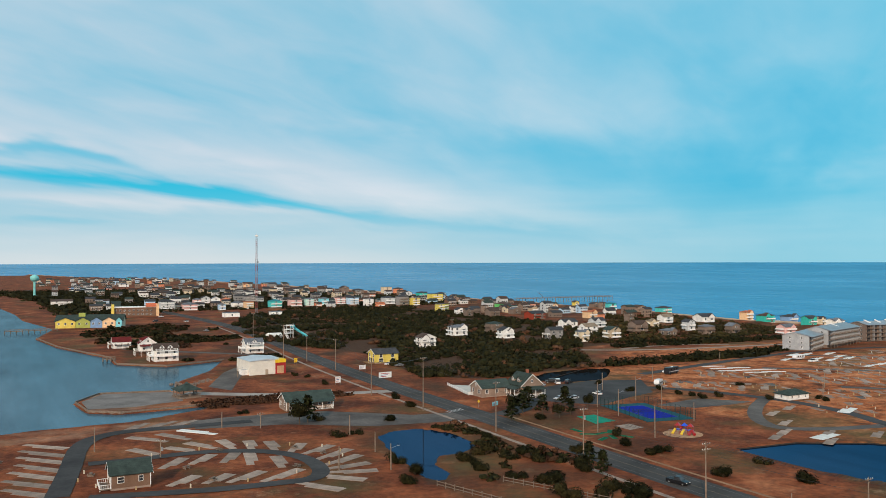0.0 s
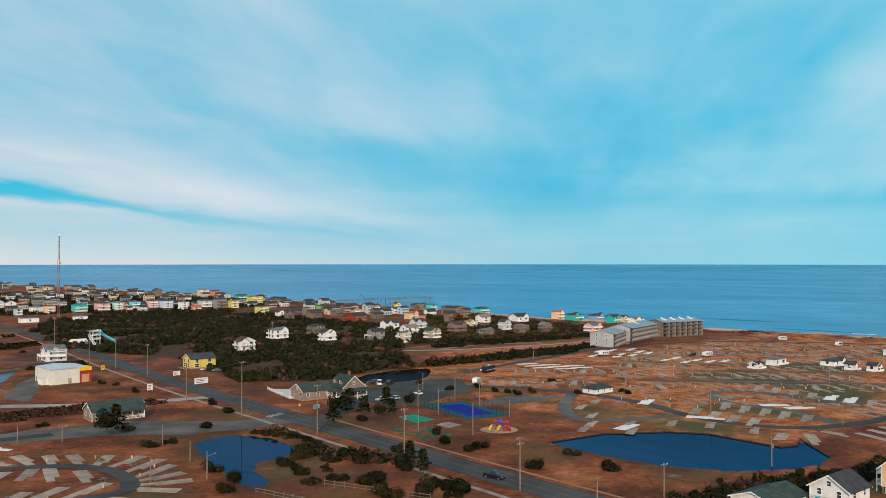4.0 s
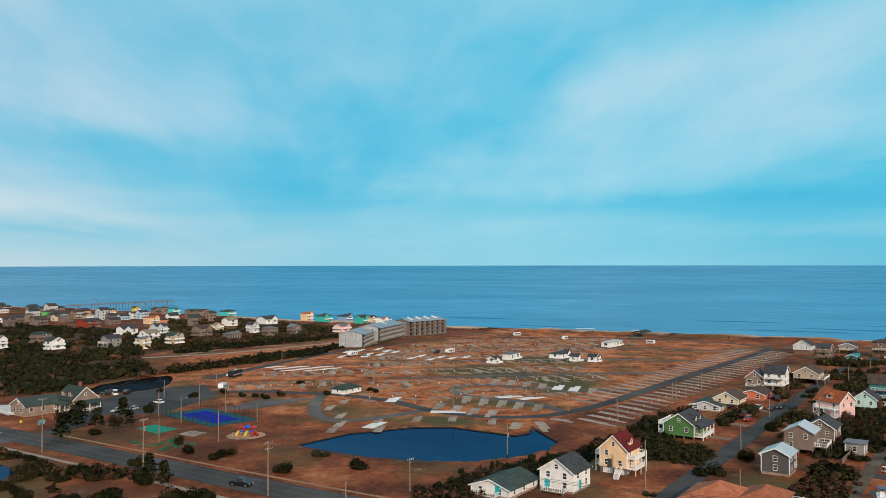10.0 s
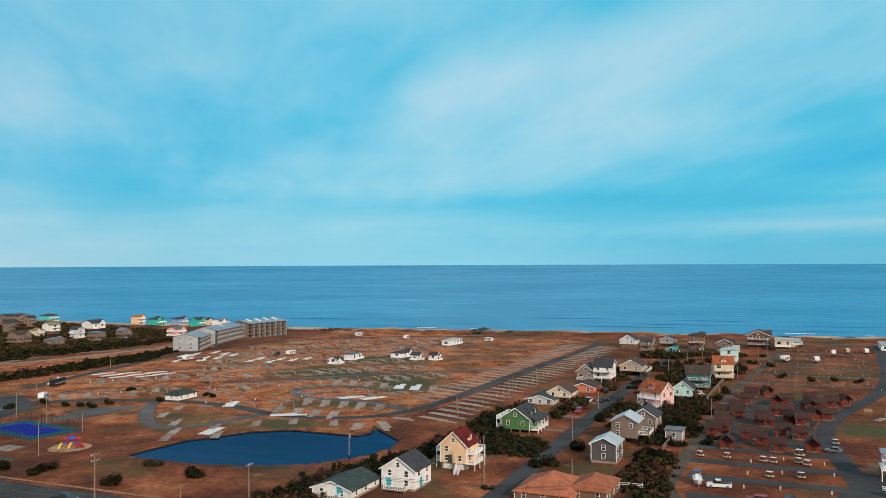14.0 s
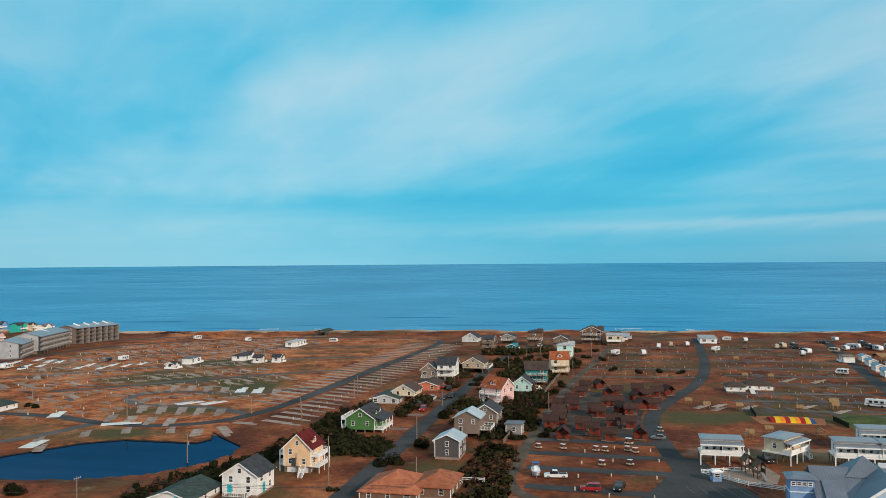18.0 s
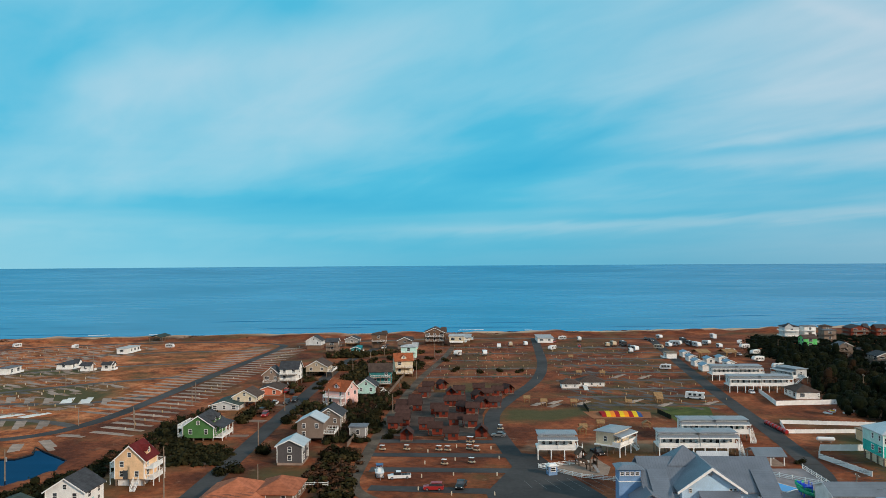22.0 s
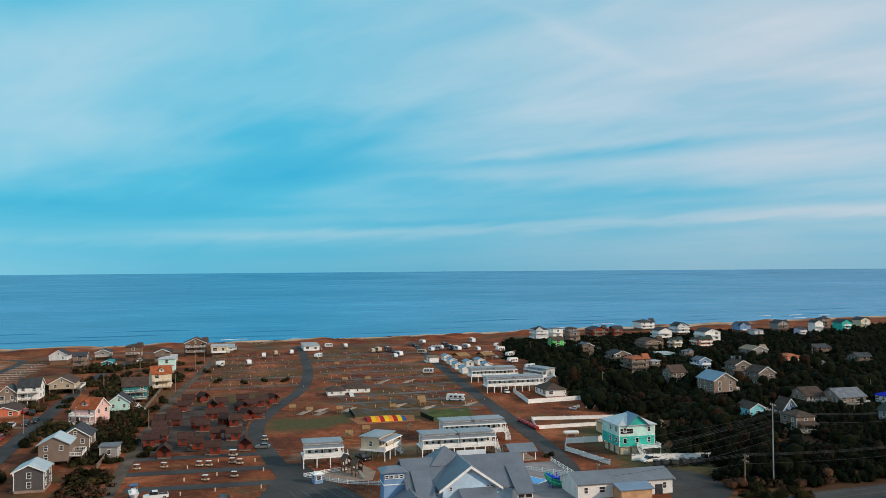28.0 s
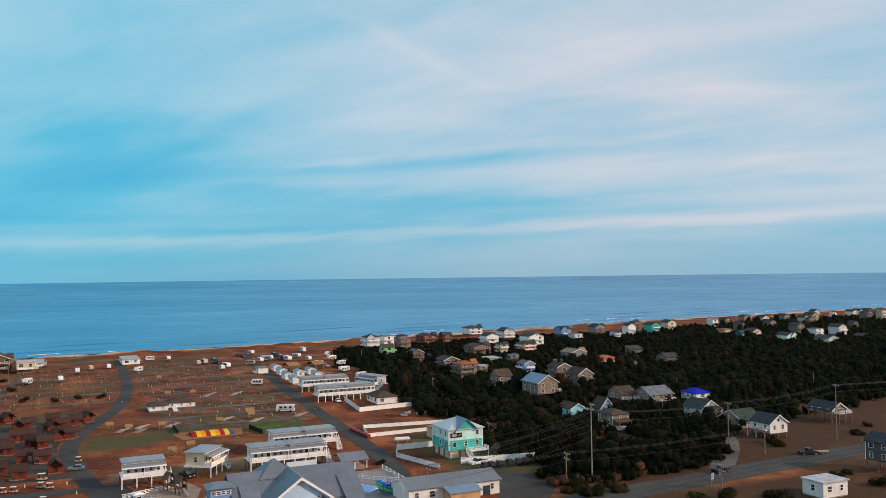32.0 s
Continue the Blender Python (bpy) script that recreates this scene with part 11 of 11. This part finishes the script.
def gable_row():
    """A long building whose front is a row of gabled shops, each its own colour."""
    t = thing("shopping_pavilion", 56, 738, 0, -14, "long waterside building with gabled fronts of many colours", "shops")
    part("roof", gable_roof(50, 18, 5.5, 4.5, "x", 1.0).mesh("roof", roofing("green")), t)
    part("wall", Shape().prism([(-9, 0), (9, 0), (9, 5.5), (0, 9.9), (-9, 5.5)], -25, 25, "x").mesh("wall", siding("cream")), t)
    for k, (c, w) in enumerate((("yellow", 15), ("olive", 11), ("blue", 9), ("peach", 10), ("cyan", 5))):
        x0 = -25 + sum((15, 11, 9, 10, 5)[:k])
        part("front", Shape().prism([(x0 + 0.1, 0), (x0 + w - 0.1, 0), (x0 + w - 0.1, 5.4), (x0 + w / 2, 8.2), (x0 + 0.1, 5.4)], -10.2, -8, "y").mesh("front", siding(c)), t)
        part("front_roof", Shape().prism([(x0 - 0.2, 5.2), (x0 + w / 2, 8.2), (x0 + w + 0.2, 5.2), (x0 + w + 0.2, 5.5), (x0 + w / 2, 8.5), (x0 - 0.2, 5.5)], -10.8, -3, "y").mesh("front_roof", roofing("green")), t)
        for a in range(max(1, w // 4)):
            part("window", window_mesh(1.4, 1.5), t, pose(x0 + (a + 0.5) * w / max(1, w // 4), -10.22, 3.4))
    part("cupola", Shape().box(-9, -3, 8.5, -4, 1, 11.5).mesh("cupola", siding("olive")), t)


gable_row()


def framed_hotel():
    t = thing("hotel", 104, 862, 0, -4, "dark brick hotel framed by tall orange pylons", "hotel")
    part("wall", Shape().box(-20, -7, 0, 20, 7, 8.5).mesh("wall", siding("brown")), t)
    part("roof", Shape().box(-20.5, -7.5, 8.5, 20.5, 7.5, 9.1).mesh("roof", TRIM), t)
    for x in (-21, 19.5):
        part("pylon", Shape().box(x, -9, 0, x + 2.6, -6, 12).mesh("pylon", siding("yellow" if x < 0 else "peach")), t)
    part("fascia", Shape().box(10, -8.5, 9.1, 20, -5, 12.5).mesh("fascia", siding("orange")), t)
    for k in range(9):
        for f in range(2):
            part("window", window_mesh(1.6, 1.4), t, pose(-17 + 4 * k, -7.02, 2.2 + 3.6 * f))


framed_hotel()


def water_tower():
    t = thing("water_tower", 27, 1372, 0, 0, "pale turquoise water tower on a single stem", "water tower")
    tq = mat("turquoise tank", (0.22, 0.62, 0.60), 0.5, 0.1, 0.1)
    s = Shape()
    for k in range(6):
        a0, a1 = -1.57 + k * 3.14 / 6, -1.57 + (k + 1) * 3.14 / 6
        s.tube((0, 0, 28 + 5.2 * math.sin(a0)), (0, 0, 28 + 5.2 * math.sin(a1)), max(0.5, 6.2 * math.cos(a0)), max(0.5, 6.2 * math.cos(a1)), 16)
    part("tank", s.mesh("tank", tq), t)
    part("stem", Shape().tube((0, 0, 0), (0, 0, 5), 3.0, 1.6, 12).tube((0, 0, 5), (0, 0, 24), 1.6, 1.4, 12).mesh("stem", tq), t)


water_tower()


def radio_mast():
    t = thing("radio_mast", 216, 834, 0, 0, "tall slim red and white lattice radio mast", "radio mast")
    for k in range(13):
        s = Shape()
        z0, z1 = k * 6.1, (k + 1) * 6.1
        r = 1.1 if k < 9 else 0.8
        q = [(r * math.cos(a), r * math.sin(a)) for a in (0.5, 2.6, 4.7)]
        for i in range(3):
            a, b = q[i], q[(i + 1) % 3]
            s.tube((*a, z0), (*a, z1), 0.16, n=5)
            for j in range(3):
                s.tube((*a, z0 + 2 * j), (*b, z0 + 2 * j + 2), 0.07, n=4)
        part("section", s.mesh("section", mat("mast red", (0.30, 0.07, 0.06), 0.6) if k % 2 else mat("mast grey", (0.30, 0.28, 0.29), 0.6)), t)
    part("antenna", Shape().tube((0, 0, 79), (0, 0, 81), 0.12).cbox(0, 0, 77.5, 2.6, 2.6, 1.2).mesh("antenna", TRIM), t)
    part("dish", Shape().tube((0.9, -1.2, 52), (0.9, -1.6, 52), 0.9, n=10).mesh("dish", STEEL), t)


radio_mast()


def plank_pier(name, pts, width, z, step, label, m=TIMBER):
    (x0, y0), (x1, y1) = pts
    n = math.hypot(x1 - x0, y1 - y0)
    t = thing(name, x0, y0, 0, math.degrees(math.atan2(y1 - y0, x1 - x0)), label, "pier")
    part("deck", Shape().box(0, -width / 2, z - 0.35, n, width / 2, z).mesh("deck", m), t)
    k = int(n / step)
    for i in range(k + 1):
        for sy in (-1, 1):
            part("piling", post_mesh(z + 4.3, 0.2, m), t, at=(n * i / k, sy * (width / 2 - 0.2), -4.0))
    for sy in (-1, 1):
        part("railing", Shape().box(0, sy * width / 2 - 0.05, z + 0.95, n, sy * width / 2 + 0.05, z + 1.1).box(0, sy * width / 2 - 0.03, z + 0.5, n, sy * width / 2 + 0.03, z + 0.58).mesh("railing", m), t)
    return t


plank_pier("dock", [(30, 709), (-6, 706)], 2.6, 1.2, 4, "weathered timber dock over the sound")
p = plank_pier("fishing_pier", [(556, 893), (705, 893)], 6.5, 5.0, 8, "long weathered timber fishing pier over the surf")
part("crane", Shape().tube((40, 0, 5), (40, 0, 8), 0.4).tube((40, 0, 8), (32, 0, 13), 0.3).mesh("crane", mat("crane", (0.12, 0.16, 0.2), 0.6)), p)
plank_pier("jetty", [(49, 487), (43, 489)], 1.6, 0.8, 2, "short weathered jetty at the seawall")


def bulkhead(pts, label, h=0.3, m=TIMBER):
    s = Shape()
    for (x0, y0), (x1, y1) in zip(pts, pts[1:]):
        n = math.hypot(x1 - x0, y1 - y0)
        ux, uy = (x1 - x0) / n * 0.12, (y1 - y0) / n * 0.12
        s.poly([(x0 - uy, y0 + ux, -2), (x1 - uy, y1 + ux, -2), (x1 + uy, y1 - ux, -2), (x0 + uy, y0 - ux, -2), (x0 - uy, y0 + ux, h), (x1 - uy, y1 + ux, h), (x1 + uy, y1 - ux, h), (x0 + uy, y0 - ux, h)],
               [(3, 2, 1, 0), (4, 5, 6, 7), (0, 1, 5, 4), (1, 2, 6, 5), (2, 3, 7, 6), (3, 0, 4, 7)])
    ob = new("bulkhead", s.mesh("bulkhead", m))
    tagged(ob, label, "seawall", kind="structure")


sheet("plaza", [(24, 330), (23, 349), (32, 365), (57, 359), (60, 350), (58, 334), (40, 328)], 0.05, mat("pale plaza", (0.20, 0.175, 0.16), 0.9, 0.2, 0.12), "pale worn paving round the waterside gazebo", "plaza")
bulkhead([(64, 322), (34, 319), (24, 327), (21, 350), (31, 368), (58, 362)], "weathered timber seawall round the point")
bulkhead([(102, 462), (70, 449), (48, 470), (48, 502), (25, 578), (14, 650)], "weathered timber seawall along the shore", 0.4)
bulkhead([(183, 176), (205, 174), (224, 163), (231, 153), (231, 141), (231, 129), (237, 127), (246, 131), (239, 124), (230, 114)], "dark timber edging of the pond", 0.03, mat("tarred timber", (0.045, 0.036, 0.03), 0.9, 0.25))
bulkhead([(205, 312), (222, 322), (246, 336)], "dark timber edging of the narrow pond", 0.03, mat("tarred timber", (0.045, 0.036, 0.03), 0.9, 0.25))


def sign(x, y, yaw, w, h, z, c, label, bars=3):
    t = thing("sign", x, y, 0, yaw, label, "sign")
    part("board", Shape().box(-w / 2, -0.06, z, w / 2, 0.06, z + h).mesh("board", c), t)
    for sx in (-1, 1):
        part("post", post_mesh(z + h, 0.08, TIMBER), t, at=(sx * (w / 2 - 0.1), 0.1, 0))
    for k in range(bars):
        part("writing", Shape().box(-w * 0.36, -0.08, z + h * (0.2 + 0.25 * k), w * (0.1 + 0.12 * k), -0.06, z + h * (0.3 + 0.25 * k)).mesh("writing", paint("blue" if k % 2 else "red", 0.6)), t)


sign(149.9, 380.1, 5, 3.4, 2.0, 1.2, paint("white", 0.6), "white roadside sign panel by the yellow shop")
sign(150.3, 353.1, 5, 6.5, 2.6, 0.4, paint("white", 0.6), "wide white banner with faint red writing")
sign(124.8, 345.0, 5, 2.4, 2.6, 1.0, paint("white", 0.6), "white roadside sign on posts")
sign(129, 420, 5, 1.7, 2.2, 1.4, paint("yellow", 0.6), "yellow roadside sign on posts")
sign(158, 268, 20, 3.2, 1.4, 0.3, mat("aqua sign", (0.20, 0.55, 0.66), 0.6), "pale blue campground entrance sign")
sign(164, -150, -70, 1.3, 1.5, 2.0, mat("aqua sign", (0.20, 0.55, 0.66), 0.6), "blue sign beside the junction")


def sign_yellow(x, y):
    t = thing("warning_sign", x, y, 0, 0, "yellow diamond road sign on a post", "road sign")
    part("plate", Shape().prism([(0, -0.6), (0.6, 0), (0, 0.6), (-0.6, 0)], -0.03, 0.03, "z").mesh("plate", paint("yellow", 0.6)), t, pose(0, 0, 2.3, 90))
    part("post", post_mesh(2.4, 0.04, STEEL), t)


sign_yellow(151, 268)

# ---- patio by the reception ----
sheet("reception_deck", [(161.3, 294), (170, 291.2), (175, 300), (172, 316), (166.2, 321.6)], 0.32, mat("pale deck boards", (0.52, 0.48, 0.43), 0.8, 0.12, 0.6, 0.2), "pale boarded deck beside the reception", "deck")
fence(166, 322, 161, 294, 1.2, rails=3, label="white rail fence round the reception deck")
fence(161, 294, 170, 291, 1.2, rails=3, label="white rail fence round the reception deck")

# ---- pitch fittings ----
rnd = random.Random(5)
for k in range(34):
    copy_thing(HOOKUP if k % 3 else HOOKUP_W, pose(271 + k * 8.0, 114.5 - k * 0.05, 0))
for (ax, ay), (bx, by) in ROWS:
    m = int(math.hypot(bx - ax, by - ay) / 8.5)
    for k in range(m):
        f = (k + 0.5) / m
        copy_thing(HOOKUP if rnd.random() < 0.6 else HOOKUP_W, pose(ax + (bx - ax) * f - 4, ay + (by - ay) * f + 1, 0))
        if rnd.random() < 0.14:
            copy_thing(PICNIC, pose(ax + (bx - ax) * f + 6, ay + (by - ay) * f + 2, 0, 0, 0, rnd.random() * 180))
for x in (318, 338, 358, 384, 410, 438, 468, 500, 530):
    for k in range(6):
        copy_thing(HOOKUP, pose(x + 6 + rnd.random() * 3, -42 - k * 9.0 - (x - 318) * 0.02, 0))
for x in (400, 430, 465, 500, 535):
    for k in range(5):
        copy_thing(HOOKUP, pose(x + 6, -24 + k * 9.5, 0))
for x, y in ((200, 14), (212, 14), (226, 14), (240, 14), (196, 6), (214, 6), (230, 6), (196, -4), (214, -5), (232, -6), (246, 6), (244, -4)):
    copy_thing(HOOKUP_W, pose(x, y, 0))
for a in range(16):
    copy_thing(HOOKUP_W if a % 2 else HOOKUP, pose(48 + 34 * math.cos(a * 0.4), 225 + 20 * math.sin(a * 0.4), 0))
    if a % 2:
        copy_thing(PICNIC, pose(47 + 30 * math.cos(a * 0.4 + 0.2), 226 + 16 * math.sin(a * 0.4 + 0.2), 0, 0, 0, 37 * a))
for k in range(7):
    copy_thing(PICNIC, pose(-6 + k * 0.4, 200 + k * 9.0, 0, 0, 0, 20 * k))

def far_posts():
    """The many further utility posts along the camp lanes."""
    rs = np.random.RandomState(15)
    s = Shape()
    spots = [(x + sg * 7.5, -40 - k * 6.2) for x in range(330, 560, 14) for k in range(10) for sg in (0,) if (x // 14 + k) % 3] + [(x, -26 + 7.0 * k) for x in range(392, 560, 12) for k in range(8)]
    for (ax, ay), (bx, by) in ROWS:
        n = math.hypot(bx - ax, by - ay)
        spots += [(ax + (bx - ax) * f / n - (by - ay) / n * off, ay + (by - ay) * f / n + (bx - ax) / n * off) for f in range(2, int(n), 6) for off in (-11, 7)]
    for x, y in spots:
        x, y, h = x + rs.randn() * 1.4, y + rs.randn() * 1.4, 0.45 + 0.4 * rs.rand()
        s.slot = rs.randint(0, 3)
        s.prism([(x - 0.11, y - 0.11), (x + 0.11, y - 0.11), (x + 0.11, y + 0.11), (x - 0.11, y + 0.11)], 0.0, h, "z")
    stuff("utility_posts", s.mesh("utility_posts", MATS["faded yellow plastic"], PALEWOOD, CONCRETE), "many short pale utility posts along the camp lanes", "hookup posts")


far_posts()

# ---- overhead cables ----
RUNS = [[(150, 40, 13), (144, 95, 13), (139.3, 143, 12.7), (136.4, 184.9, 14.1), (134.9, 228.4, 15.7), (130.5, 272, 19.0), (126.9, 312.2, 13.5), (140.6, 392.2, 15.2), (138.8, 432, 15.6), (136.3, 534.7, 20)],
        [(200, -330, 16), (191.4, -226.4, 17.5), (193.4, -183.4, 14.8), (184, -127.8, 18.0), (188.7, -83.1, 7.6)],
        [(186.7, -190.9, 8.0), (184.6, -120.3, 7.9), (188.7, -83.1, 7.1)]]
for run in RUNS:
    for (x0, y0, z0), (x1, y1, z1) in zip(run, run[1:]):
        for off, dz in ((-1.0, -0.2), (0.0, -0.2), (1.0, -0.2), (0.0, -2.4)):
            wire((x0 + off, y0, z0 + dz), (x1 + off, y1, z1 + dz), 0.9)
for k in range(5):
    wire((184 + 0.1 * k, -127.8, 17.5 - 1.6 * k), (176 - 3 * k, -60 - 4 * k, 13.5 - 0.8 * k), 1.0)

# ---- rocks and yard by the waterside store ----


def riprap(pts, n, seed):
    rs = np.random.RandomState(seed)
    s = Shape()
    for k in range(n):
        f = rs.rand() * (len(pts) - 1)
        i = min(int(f), len(pts) - 2)
        x = pts[i][0] + (pts[i + 1][0] - pts[i][0]) * (f - i) + rs.randn() * 1.3
        y = pts[i][1] + (pts[i + 1][1] - pts[i][1]) * (f - i) + rs.randn() * 1.3
        r = 0.35 + 0.5 * rs.rand()
        q = [(x + r * math.cos(a) * (0.7 + 0.5 * rs.rand()), y + r * math.sin(a) * (0.7 + 0.5 * rs.rand())) for a in (0.3, 1.5, 2.7, 3.9, 5.2)]
        top = [(x + (u - x) * 0.55, y + (v - y) * 0.55) for u, v in q]
        s.poly([(*u, -0.9) for u in q] + [(*u, -0.1 + 0.35 * r) for u in top], [(5, 6, 7, 8, 9)] + [(j, (j + 1) % 5, (j + 1) % 5 + 5, j + 5) for j in range(5)])
    stuff("rocks", s.mesh("rocks", mat("grey rock", (0.20, 0.15, 0.12), 0.9, 0.3, 1.0, 0.3)), "grey riprap rocks along the inlet shore", "rocks")


riprap([(63.2, 384.6), (66.9, 373.1), (74.3, 381.7), (79.4, 388.4)], 240, 4)
sheet("store_yard", [(73.8, 365.2), (80.4, 350.7), (100.6, 410.4), (98.9, 423.6), (89.6, 407.9)], 0.045, OLDTAR, "worn asphalt yard beside the store", "yard")

house(146.1, -168.4, 6.0, 8.0, 4.0, "white", "pale", "flat", stilt=0.3, near=True, label="cream flat-roofed roadside shop with a roof parapet", sides=(3, 2), name="roadside_shop")
# ---- surf ----


def surf(y0, y1, off, width, seed):
    """A broken line of white foam along the beach."""
    rs = np.random.RandomState(seed)
    s = Shape()
    n = int((y1 - y0) / 3)
    for i in range(n):
        ya, yb = y0 + i * 3.0, y0 + i * 3.0 + 3.0
        q = [float(coast(y)) + off + 4 * math.sin(y * 0.021 + seed) + 2 * math.sin(y * 0.09 + seed * 2) for y in (ya, yb)]
        f = [max(0.0, math.sin(y * 0.023 + seed * 1.7) + 0.6 * math.sin(y * 0.13 + seed) - 1.0) * width for y in (ya, yb)]
        if max(f) > 0.3:
            s.poly([(q[0], ya, -1.0), (q[0] + f[0], ya, -0.75), (q[1] + f[1], yb, -0.75), (q[1], yb, -1.0)], [(0, 1, 2, 3)])
    stuff("surf", s.mesh("surf", mat("sea foam", (0.60, 0.63, 0.65), 0.9, 0.2, 0.3)), "thin broken line of white surf along the beach", "surf")


def swell(y0, y1, off, width, high, seed):
    """Broken low ridges of swell running along the shore."""
    s = Shape()
    for i in range(int((y1 - y0) / 6)):
        ya, yb = y0 + i * 6.0, y0 + i * 6.0 + 6.0
        q = [float(coast(y)) + off + 7 * math.sin(y * 0.011 + seed) + 2 * math.sin(y * 0.05 + seed * 2) for y in (ya, yb)]
        f = [max(0.0, min(1.0, 1.4 * (math.sin(y * 0.014 + seed * 2.3) + 0.7 * math.sin(y * 0.041 + seed) - 0.35))) for y in (ya, yb)]
        if max(f) > 0.05:
            s.poly([(q[0] - width * f[0], ya, -1.21), (q[0], ya, -1.2 + high * f[0]), (q[0] + width * f[0], ya, -1.21), (q[1] - width * f[1], yb, -1.21), (q[1], yb, -1.2 + high * f[1]), (q[1] + width * f[1], yb, -1.21)],
                   [(0, 1, 4, 3), (1, 2, 5, 4)])
    stuff("swell", s.mesh("swell", WAVE), "low dark swell line running along the beach", "waves")


WAVE = water("wave face", (0.006, 0.120, 0.27), 0.15, 0.4, 0.3, 0.2, 0.14)
swell(-1100, 700, 58, 1.6, 0.35, 1.0)
swell(-1000, 620, 82, 2.2, 0.45, 2.4)
swell(-1000, 500, 118, 2.4, 0.45, 3.1)
swell(-900, 420, 165, 3.0, 0.5, 5.2)
surf(-1200, 700, 33, 1.3, 1)
surf(-1200, -120, 60, 2.2, 2)
surf(-1200, -330, 84, 2.6, 5)
